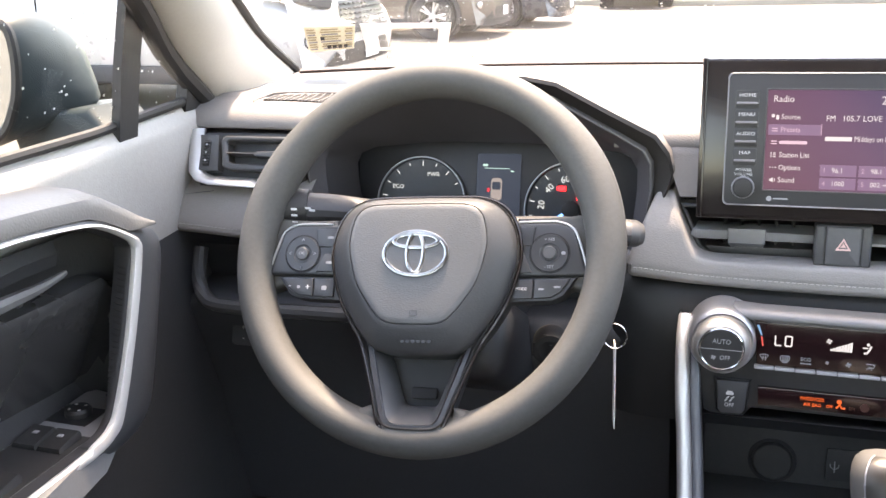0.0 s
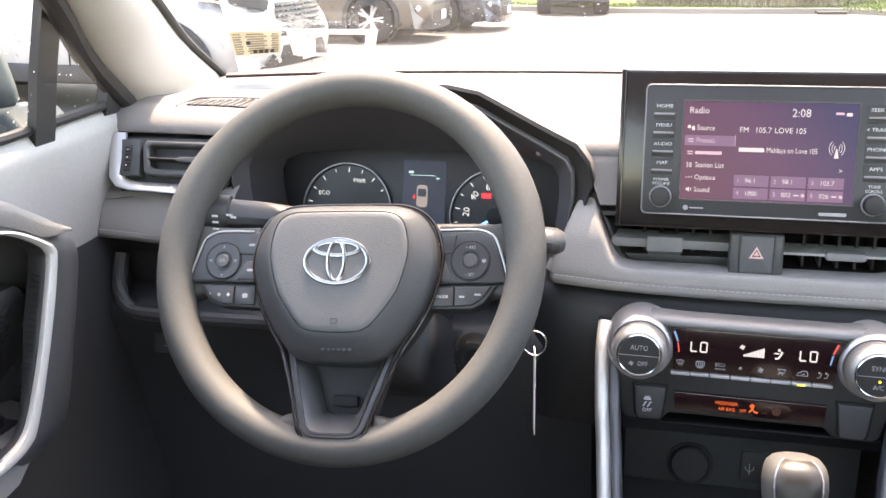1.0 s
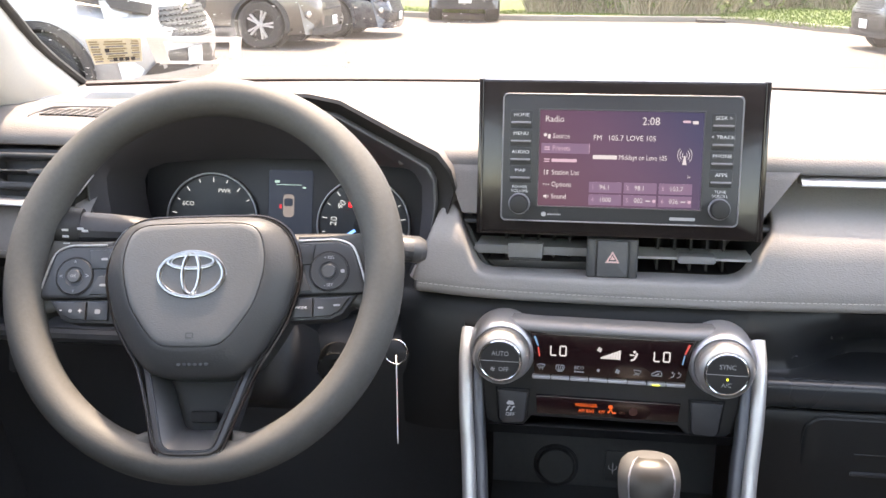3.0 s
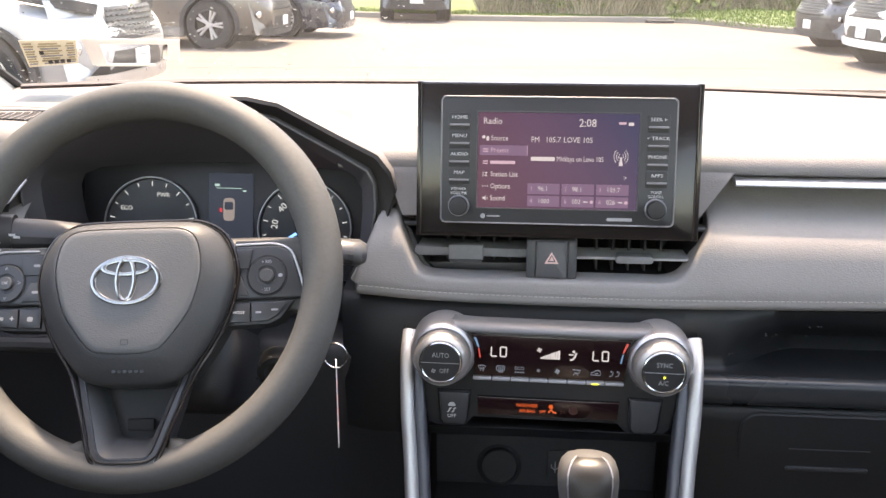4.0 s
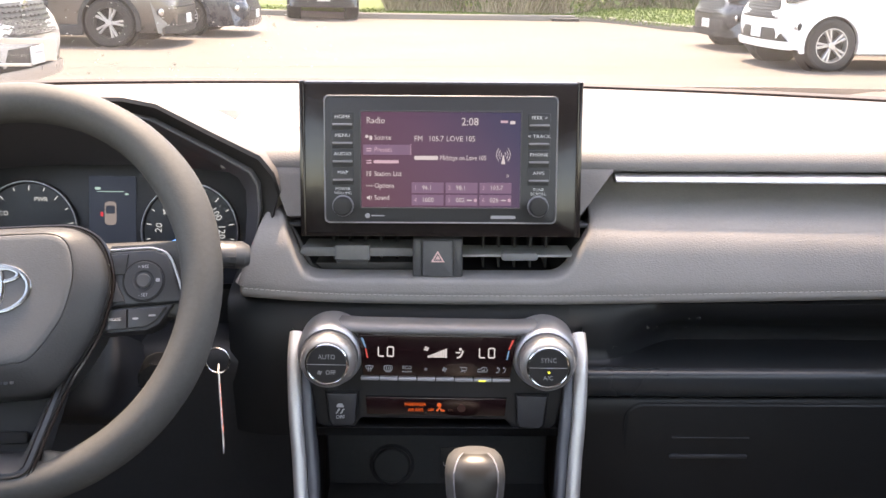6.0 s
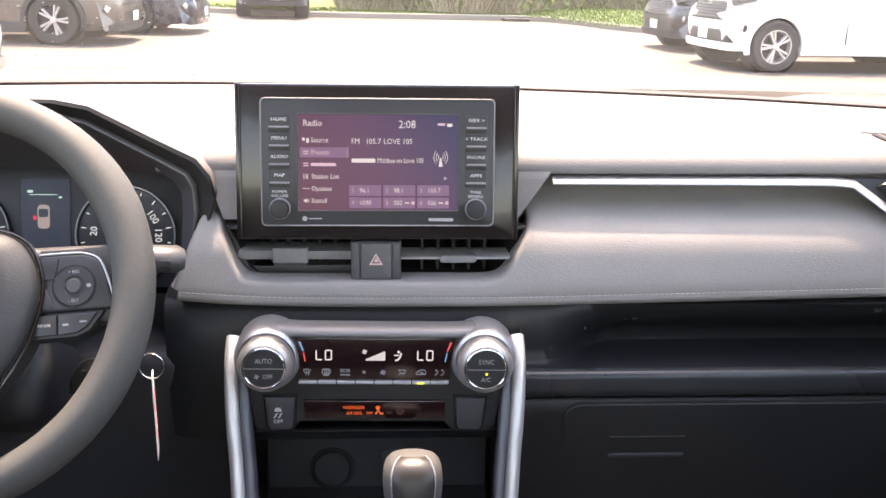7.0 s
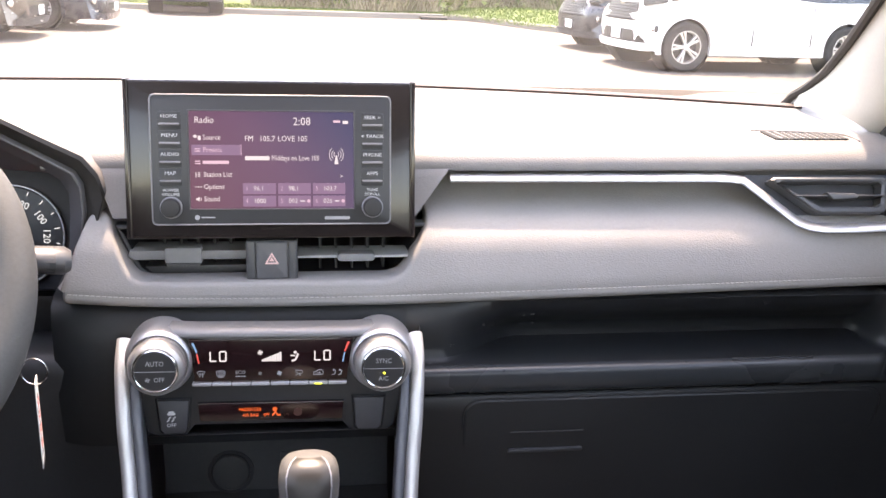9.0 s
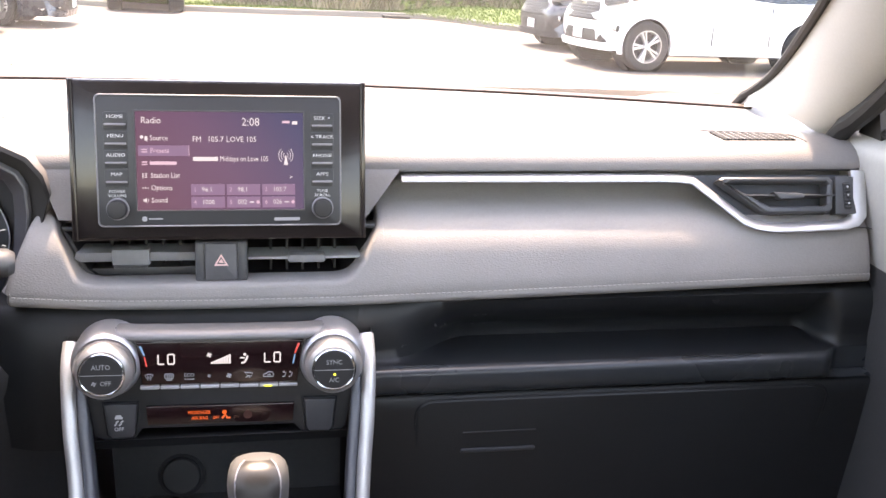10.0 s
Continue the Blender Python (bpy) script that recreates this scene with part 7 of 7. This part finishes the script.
solid("lawn", bm, GRASS, "bright green roadside grass", "lawn", "structure", m=OUT)
solid("road", loft([[(-60, 25.9, 0.10), (-12, 25.6, 0.12), (-4.6, 24.9, 0.13), (-1.2, 24.9, 0.135), (-0.9, 26.5, 0.14)], [(-160, 200, 1.2), (-60, 200, 1.2), (-30, 200, 1.2), (-12, 200, 1.2), (-7, 200, 1.2)]], closed=False), surface("pale_concrete", (0.30, 0.28, 0.26), 0.9, grain=40, bump=0.2, dist=0.005, var=0.08, big=0.3), "pale concrete road past the verge", "road", "structure", m=OUT)
# grass blades along the kerb
rng = random.Random(11)


def foliage(name, lo, hi, rough=0.6):
    m, nt, p = node_mat(name)
    n, l = nt.nodes, nt.links
    ge, rp = n.new("ShaderNodeNewGeometry"), n.new("ShaderNodeValToRGB")
    rp.color_ramp.elements[0].color, rp.color_ramp.elements[1].color = (*lo, 1), (*hi, 1)
    l.new(ge.outputs["Random Per Island"], rp.inputs[0]), l.new(rp.outputs[0], p.inputs["Base Color"])
    p.inputs["Roughness"].default_value = rough
    return m


G1, G2, G3 = foliage("grass_blades", (0.055, 0.095, 0.012), (0.13, 0.19, 0.03)), foliage("bush_leaves", (0.07, 0.10, 0.03), (0.27, 0.32, 0.10)), foliage("dry_stalks", (0.14, 0.12, 0.065), (0.40, 0.35, 0.22))


def blades(name, n, place, h0, h1, w, material, label, category):
    vs, fs = [], []
    for i in range(n):
        x, y, z = place()
        h, a, lean = h0 + (h1 - h0) * rng.random(), rng.random() * math.pi, (rng.random() - 0.5) * 1.5
        dx, dy = math.cos(a) * w, math.sin(a) * w
        k = len(vs)
        vs += [(x - dx, y - dy, z), (x + dx, y + dy, z), (x + dx * 0.6 + lean * h * 0.5, y + dy * 0.6, z + h * 0.6), (x - dx * 0.6 + lean * h * 0.5, y - dy * 0.6, z + h * 0.6), (x + lean * h, y, z + h)]
        fs += [(k, k + 1, k + 2, k + 3), (k + 3, k + 2, k + 4)]
    me = bpy.data.meshes.new(name)
    me.from_pydata(vs, [], fs)
    me.materials.append(material)
    ob = new(name, me)
    ob.matrix_world = OUT
    return tagged(ob, label, category, kind="stuff")


def lawn_spot():
    p = ep[rng.randrange(8, len(ep) - 6)]
    d = rng.random() ** 1.5 * (7 if p.x > 3.6 else 0.5 if p.x > -0.8 else 1.3)
    return (p.x + rng.uniform(-1, 1) * (0.5 if p.x < 0 else 1), p.y + 0.25 + d, 0.10 + 0.02 * d)


blades("grass", 14000, lawn_spot, 0.03, 0.09, 0.012, G1, "bright green uneven grass blades", "grass")


def reed_front(x):
    """Where the brush begins behind the kerb."""
    return 24.35 + 0.2 * math.sin(2.3 * x) + 2.6 * max(0.0, min(1.0, (x - 3.6) / 1.2))


def reed_spot():
    x = rng.uniform(-0.9, 12)
    return (x, reed_front(x) + 4.5 * rng.random() ** 1.6, 0.15)


blades("dry_reeds", 16000, reed_spot, 0.4, 1.6, 0.012, G3, "tall dry tan reeds and stalks", "reeds")


def shoot_spot():
    x = rng.gauss(1.1, 0.35) if rng.random() < 0.4 else rng.uniform(-0.8, 10)
    return (x, reed_front(x) + 0.1 + 2.5 * rng.random(), 0.15)


blades("green_shoots", 9000, shoot_spot, 0.3, 1.4, 0.014, G1, "fresh green shoots among the reeds", "shoots")


def bushes(name, spots, material, label, leaf):
    vs, fs = [], []
    for (cx, cy, cz, rx, rz, n) in spots:
        for i in range(n):
            u, v = rng.random() * 2 * math.pi, math.acos(2 * rng.random() - 1)
            q = 0.55 + 0.5 * rng.random()
            c = Vector((cx + rx * q * math.sin(v) * math.cos(u), cy + rx * q * math.sin(v) * math.sin(u), max(0.15, cz + rz * q * math.cos(v))))
            a, b = Vector((rng.gauss(0, 1), rng.gauss(0, 1), rng.gauss(0, 1))).normalized(), Vector((rng.gauss(0, 1), rng.gauss(0, 1), rng.gauss(0, 1))).normalized()
            s = leaf * (0.5 + rng.random())
            k = len(vs)
            vs += [tuple(c - a * s), tuple(c + b * s * 0.5), tuple(c + a * s), tuple(c - b * s * 0.5)]
            fs.append((k, k + 1, k + 2, k + 3))
    me = bpy.data.meshes.new(name)
    me.from_pydata(vs, [], fs)
    me.materials.append(material)
    ob = new(name, me)
    ob.matrix_world = OUT
    return tagged(ob, label, "bushes", kind="stuff")


sp_ = []
for i in range(64):
    x = rng.uniform(-0.3, 15)
    r_ = rng.uniform(0.35, 0.95)
    sp_.append((x, reed_front(x) + 1.0 + 4 * rng.random(), r_ * 0.8, r_, r_ * rng.uniform(0.9, 1.5), 420))
for x, r_ in ((0.9, 0.55), (1.35, 0.5), (5.2, 0.6), (6.3, 0.7), (7.5, 0.6)) + tuple((-0.4 + 0.43 * k + rng.uniform(-0.2, 0.2), rng.uniform(0.22, 0.5)) for k in range(22)):
    sp_.append((x, reed_front(x) + 0.5, r_, r_, r_ * 1.2, 420))
bushes("bushes", sp_, G2, "uneven green spring bushes behind the grass", 0.11)
trees_ = []
for i in range(46):
    x = 0.5 + 26 * i / 45 + rng.uniform(-0.6, 0.6)
    trees_.append((x, rng.uniform(38, 46), rng.uniform(1.5, 5.5), rng.uniform(1.6, 2.8), rng.uniform(1.6, 3.0), 520))
bushes("woods", trees_, G2, "far green woods behind the lot", 0.2)
bm = bmesh.new()
BARK = surface("grey_bark", (0.16, 0.13, 0.10), 0.9, grain=40, bump=0.5, dist=0.01, var=0.2)
for i in range(26):
    x, y = rng.uniform(0, 18), rng.uniform(29, 42)
    p0 = Vector((x, y, 0.1))
    tube([p0, p0 + Vector((rng.uniform(-0.3, 0.3), 0, 1.5)), p0 + Vector((rng.uniform(-0.6, 0.6), 0, 4.5))], rng.uniform(0.03, 0.09), 6, bm=bm)
tagged(solid("saplings", bm, BARK, "thin bare grey trunks among the bushes", "saplings", m=OUT), kind="stuff")
solid("drain_grate", prism(rrect(0.66, 0.30, 0.03), 0.004, 0.07, 0.02), surface("cast_iron", (0.03, 0.028, 0.026), 0.7, bump=0.3), "dark iron storm drain at the kerb", "drain", m=OUT @ pose(3.48, 24.0, 0, 0, 0, 6))

# ---- parked cars ----
TYRE = surface("tyre_rubber", (0.022, 0.022, 0.023), 0.85, grain=80, bump=0.3, dist=0.003, var=0.2)
ALLOY = surface("alloy_wheel", (0.55, 0.55, 0.56), 0.3, metal=0.8, grain=60, bump=0.02, var=0.05)
DARKWELL = surface("wheel_well", (0.012, 0.012, 0.013), 0.9, bump=0.0)
CLADDING = surface("grey_cladding", (0.032, 0.032, 0.034), 0.7, grain=80, bump=0.2, dist=0.002)
CARGLASS = surface("dark_car_glass", (0.02, 0.025, 0.028), 0.06, bump=0.0, coat=0.5)
LAMP = surface("lamp_lens", (0.10, 0.105, 0.11), 0.12, metal=0.3, bump=0.02, coat=0.8)
GRILLE = surface("black_grille", (0.02, 0.02, 0.021), 0.4, grain=60, bump=0.1)
GRILLEBAR = surface("grille_bar_grey", (0.030, 0.030, 0.032), 0.5, metal=0.0, bump=0.0)
FOG = surface("fog_chrome", (0.7, 0.7, 0.72), 0.2, metal=0.9, bump=0.0)
PLATEM = surface("plate_white", (0.70, 0.70, 0.70), 0.5, bump=0.0)


def wheel_parts(parent, x, y, r_, sgn, rim_mat, spokes, ring_mat=None):
    w = part("wheel", lathe([(r_ * 0.62, -0.11), (r_ * 0.9, -0.115), (r_ * 0.985, -0.09), (r_, -0.03), (r_, 0.03), (r_ * 0.985, 0.09), (r_ * 0.9, 0.115), (r_ * 0.66, 0.105), (r_ * 0.62, 0.09)], 40, caps=False), TYRE, parent, "black tyre on an alloy wheel", m=pose(x, y, r_, 90 * sgn, 0, 0))
    rm = part("rim", lathe([(r_ * 0.66, 0.100), (r_ * 0.655, 0.108), (r_ * 0.62, 0.108), (r_ * 0.60, 0.085), (r_ * 0.58, -0.05), (0.02, -0.05)], 40, caps=False), ring_mat or rim_mat, w, "alloy rim")
    part("rim_shadow", lathe([(r_ * 0.585, 0.02), (0.03, 0.02)], 32, caps=False), DARKWELL, w)
    for i in range(spokes):
        a = 360 / spokes * i
        for da in (-9, 9):
            own = prism([(0.035, -0.012), (0.035, 0.012), (r_ * 0.61, 0.017), (r_ * 0.61, -0.017)], 0.045, 0.095, 0.006, 1)
            part("spoke", own, rim_mat, w, m=pose(0, 0, 0, 0, 0, a + da))
    part("hub_cap", lathe([(0.05, 0.05), (0.05, 0.10), (0.04, 0.108), (0.001, 0.108)], 20), rim_mat, w)
    return w


def car(name, m, paint, label, L=4.6, W=1.85, H=1.68, wr=0.36, clad=True, rim_mat=None, spokes=5, lift=0.20, fa=0.92, ra=1.0, hood=1.02, lamps=True, lip=None, ring_mat=None):
    """A parked car, nose towards local +x, near side at local -y, standing at z 0."""
    c = thing(name, OUT @ m, label, "car", "parked cars")
    hl, hw = L / 2, W / 2
    fx, rx = hl - fa, -hl + ra
    rings = []
    for x, zb, zs, wb, wm, wt in ((-hl, 0.45, 0.95, 0.80, 0.86, 0.78), (-hl + 0.12, lift + 0.14, 1.06, 0.90, 0.96, 0.86), (-hl + 0.6, lift, 1.08, 0.94, 1.0, 0.90), (-0.6, lift, 1.05, 0.95, 1.0, 0.91), (0.5, lift, hood + 0.02, 0.95, 1.0, 0.91), (hl - 1.25, lift, hood, 0.94, 1.0, 0.88), (hl - 0.70, lift, hood - 0.05, 0.92, 0.98, 0.82), (hl - 0.30, lift + 0.02, hood - 0.13, 0.85, 0.92, 0.74), (hl - 0.08, lift + 0.06, hood - 0.22, 0.72, 0.80, 0.64), (hl, lift + 0.16, hood - 0.36, 0.62, 0.68, 0.58)):
        zm = zb + (zs - zb) * 0.62
        h = [(wb * 0.94, zb), (wb, zb + 0.06), (wm * 0.985, zb + (zm - zb) * 0.55), (wm, zm), (wm * 0.985, zm + (zs - zm) * 0.5), (wt, zs - 0.015), (wt * 0.85, zs + 0.012), (0.0, zs + 0.03)]
        ring = [(x, hw * a, z) for a, z in h] + [(x, -hw * a, z) for a, z in h[-2::-1]]
        rings.append(ring)
    bm = loft(rings)
    tmp = bpy.data.objects.new("tmp", finish(bm, "tmp", paint))
    scene.collection.objects.link(tmp)
    cuts = []
    for x in (fx, rx):
        co = bpy.data.objects.new("tmp_cut", finish(lathe([(wr * 1.17, -W), (wr * 1.17, W)], 36), "tmp_cut", DARKWELL))
        co.matrix_world = pose(x, 0, wr, 90)
        scene.collection.objects.link(co)
        cuts.append(co)
        md = tmp.modifiers.new("arch", "BOOLEAN")
        md.operation, md.object, md.solver = "DIFFERENCE", co, "EXACT"
    dg = bpy.context.evaluated_depsgraph_get()
    me = bpy.data.meshes.new_from_object(tmp.evaluated_get(dg))
    for o in (tmp, *cuts):
        bpy.data.objects.remove(o)
    me.materials.clear()
    me.materials.append(paint)
    me.polygons.foreach_set("material_index", [0] * len(me.polygons))
    me.name = "body"
    me.shade_smooth()
    me.set_sharp_from_angle(angle=radians(35))
    body = new("body", me)
    body.parent = c
    # greenhouse
    gr = []
    for x, z, w_ in ((-hl + 0.15, 1.06, 0.86), (-hl + 0.45, H - 0.12, 0.70), (-hl + 0.9, H, 0.68), (0.1, H, 0.68), (0.45, H - 0.06, 0.67), (hl - 1.30, hood + 0.02, 0.84)):
        gr.append([(x, hw * 0.90, 1.0), (x, hw * w_ + (hw * 0.9 - hw * w_) * 0.1, max(1.02, z - 0.05)), (x, hw * w_ * 0.9, z), (x, -hw * w_ * 0.9, z), (x, -hw * w_ - (hw * 0.9 - hw * w_) * 0.1, max(1.02, z - 0.05)), (x, -hw * 0.90, 1.0)])
    part("greenhouse", loft(gr), CARGLASS, c, "dark car windows", 25)
    part("roof", loft([[(x, y_ * hw, z + 0.012) for y_ in (-0.66, 0, 0.66)] for x, z in ((-hl + 0.5, H - 0.10), (-hl + 0.9, H), (0.1, H), (0.45, H - 0.06))], closed=False), paint, c)
    trim = CLADDING if clad else paint
    for s in (-1, 1):
        part("sill", box((fx + rx) / 2, s * hw * 0.945, lift + 0.05, fx - rx - wr * 2.2, 0.10, 0.16, 0.03), trim, c)
        for x in (fx, rx):
            arc = [(x + wr * 1.20 * math.cos(radians(t)), s * hw * 0.965, wr + wr * 1.20 * math.sin(radians(t))) for t in range(-15, 196, 10)]
            part("arch_trim", sweep(arc, [(-0.03, -0.035), (0.03, -0.035), (0.03, 0.03), (-0.03, 0.03)], up=(0, 1, 0)), trim, c)
            part("wheel_well", lathe([(wr * 1.15, -0.02), (wr * 1.15, 0.25), (0.05, 0.25)], 30, caps=False), DARKWELL, c, m=pose(x, s * hw * 0.93, wr, 90 * s, 0, 0))
        for x in (0.55, -0.45):
            part("door_seam", box(x, s * hw * 0.988, 0.68, 0.010, 0.012, 0.60), DARKWELL, c)
        for x in (0.35, -0.65):
            part("door_handle", box(x, s * hw * 0.985, 0.86, 0.17, 0.03, 0.03, 0.01), paint, c)
        part("side_mirror", box(0.75, s * (hw + 0.08), 1.06, 0.12, 0.20, 0.14, 0.04, 3), paint, c)
        if lamps:
            lp = [(hl - 0.58, s * hw * 0.90, hood - 0.05), (hl - 0.26, s * hw * 0.80, hood - 0.115), (hl - 0.10, s * hw * 0.60, hood - 0.165)]
            part("headlight", sweep(spline(lp, 4), [(-0.05, -0.05), (0.04, -0.055), (0.05, 0.03), (-0.05, 0.05)]), LAMP, c, "clear swept headlight")
            fl_ = part("fog_light", box(hl - 0.24, s * hw * 0.80, lift + 0.33, 0.12, 0.14, 0.12, 0.03), GRILLE, c, "dark fog-light recess")
            part("fog_lamp", lathe([(0.05, 0), (0.05, 0.03), (0.03, 0.04), (0.001, 0.04)], 20), FOG, fl_, m=pose(hl - 0.20, s * hw * 0.84, lift + 0.33, 90, 0, 60) @ pose(0, 0, 0.02))
        wheel_parts(c, fx, s * (hw - 0.10), wr, 1 if s < 0 else -1, rim_mat or ALLOY, spokes, ring_mat)
        wheel_parts(c, rx, s * (hw - 0.10), wr, 1 if s < 0 else -1, rim_mat or ALLOY, spokes, ring_mat)
    def nose(k):
        """How far the rounded nose stands back, k from -1 to 1 across the car."""
        return 0.02 - 0.13 * abs(k) ** 2.2 - 0.16 * max(0.0, abs(k) - 0.72) / 0.28

    def band(z0, z1, k1, out0, out1, n=12, k0=None):
        top = k1 if k0 is None else k0
        return loft([[(hl + nose(k1 * q) + out0, hw * k1 * q, z0), (hl + nose((k1 + top) / 2 * q) + (out0 + out1) / 2 + 0.008, hw * (k1 + top) / 2 * q, (z0 + z1) / 2), (hl + nose(top * q) + out1, hw * top * q, z1)] for q in [-1 + 2 * i / n for i in range(n + 1)]], closed=False)

    zg = hood - 0.42
    part("front_skin", band(lift + 0.02, hood - 0.10, 0.93, 0.0, -0.16), paint, c)
    part("bumper_lip", band(lift + 0.01, lift + 0.12, 0.86, 0.02, 0.04), lip or trim, c, "lower bumper lip")
    gl = part("upper_grille", band(zg, zg + 0.26, 0.60, 0.006, -0.060, k0=0.50), GRILLE, c, "black upper grille")
    for i in range(6):
        z = zg + 0.025 + 0.042 * i
        w_ = 0.585 - 0.10 * (z - zg) / 0.26
        zig = [(hl + nose(w_ * q) - 0.066 * (z - zg) / 0.26 + 0.022, hw * w_ * q, z + (0.008 if k % 2 else -0.008)) for k, q in enumerate([-1 + 2 * i2 / 22 for i2 in range(23)])]
        part("grille_bar", tube(zig, 0.007, 5), GRILLEBAR, gl)
    rim_ = [(hl + nose(0.60 * q) + 0.012, hw * 0.60 * q, zg) for q in [-1 + 2 * i / 10 for i in range(11)]]
    part("grille_edge", tube(rim_, 0.012, 6), CLADDING, gl)
    part("emblem", lathe([(0.075, 0), (0.075, 0.012), (0.050, 0.016), (0.001, 0.012)], 24), FOG, gl, "round bright emblem", m=pose(hl - 0.035, 0, zg + 0.20, 90, 0, 90))
    part("lower_grille", band(lift + 0.12, lift + 0.29, 0.80, 0.012, 0.008, k0=0.64), GRILLE, c, "black lower grille")
    pl_ = part("number_plate", box(hl + 0.045, 0, lift + 0.215, 0.015, 0.29, 0.145, 0.005), PLATEM, c, "white number plate with plain bars")
    part("plate_bar", box(hl + 0.054, 0.0, lift + 0.235, 0.004, 0.16, 0.022), GREYINK, pl_)
    return c


WHITE = surface("white_car_paint", (0.78, 0.78, 0.78), 0.25, grain=20, bump=0.0, var=0.02, coat=0.6)
PEARL = surface("silver_white_paint", (0.42, 0.42, 0.425), 0.30, metal=0.2, grain=20, bump=0.0, var=0.03, coat=0.6)
BROWN = surface("brown_grey_paint", (0.13, 0.11, 0.095), 0.3, metal=0.3, grain=20, bump=0.0, var=0.05, coat=0.6)
NAVY = surface("navy_paint", (0.035, 0.042, 0.058), 0.28, metal=0.2, grain=20, bump=0.0, var=0.05, coat=0.6)
GRAPH = surface("graphite_paint", (0.06, 0.062, 0.068), 0.3, metal=0.3, grain=20, bump=0.0, var=0.05, coat=0.6)


def park(nose_x, mid_y, heading, L):
    a = radians(heading)
    return pose(nose_x - math.cos(a) * L / 2, mid_y - math.sin(a) * L / 2, 0, 0, 0, heading)


car("suv", park(-3.15, 8.55, 0, 4.6 * 1.05) @ Matrix.Diagonal((1.05, 1.05, 1.05, 1)), PEARL, "silver compact suv with dark grille, freshly rained on", L=4.6, fa=0.90, hood=1.08, lift=0.28, lip=ALLOY)
car("suv", park(-3.62, 15.72, 0, 4.75), BROWN, "grey-brown suv with bright split-spoke alloy wheels", L=4.75, W=1.88, wr=0.365, ring_mat=GRILLE)
car("sedan", park(-2.95, 18.05, 0, 4.7), NAVY, "dark navy sedan with alloy wheels", L=4.7, W=1.80, H=1.46, wr=0.34, clad=False, lift=0.16, hood=0.86, fa=1.05, spokes=8)
# two cars parked side by side, facing the lot at a slant
HEAD = 180 + 8.0
ax, ay = math.cos(radians(8)), math.sin(radians(8))
for fxx, fyy, fa_, W_, args in ((5.82, 13.62, 0.64, 1.85, dict(name="suv", paint=WHITE, label="white mid-size suv with ten-spoke alloy wheels", L=4.54, H=1.80, wr=0.360, clad=False, lift=0.27, ra=1.18, hood=1.12)), (5.95, 16.45, 0.76, 1.82, dict(name="suv", paint=GRAPH, label="dark graphite suv with a black lower body", L=4.6, lift=0.22))):
    back, half = args["L"] / 2 - fa_, W_ / 2 - 0.10
    args["m"] = pose(fxx + ax * back - ay * half, fyy + ay * back + ax * half, 0, 0, 0, HEAD)
    car(W=W_, fa=fa_, **args)
car("pickup", pose(-2.5, 22.2 + 2.3, 0, 0, 0, -82), NAVY, "dark truck facing the lot across the aisle", L=4.6, W=1.62, lift=0.28, hood=1.1)
for x, y in ((-0.36, 1.72), (1.16, 1.72), (-0.36, -0.97), (1.16, -0.97)):
    own = thing("road_wheel", OUT @ pose(x, y, 0), "black tyre on a grey alloy wheel under the car", "wheel", "own wheels")
    wheel_parts(own, 0, 0, 0.34, 1 if x > 0.4 else -1, ALLOY, 5)
    own.matrix_world = OUT @ pose(x, y, 0, 0, 0, 90)
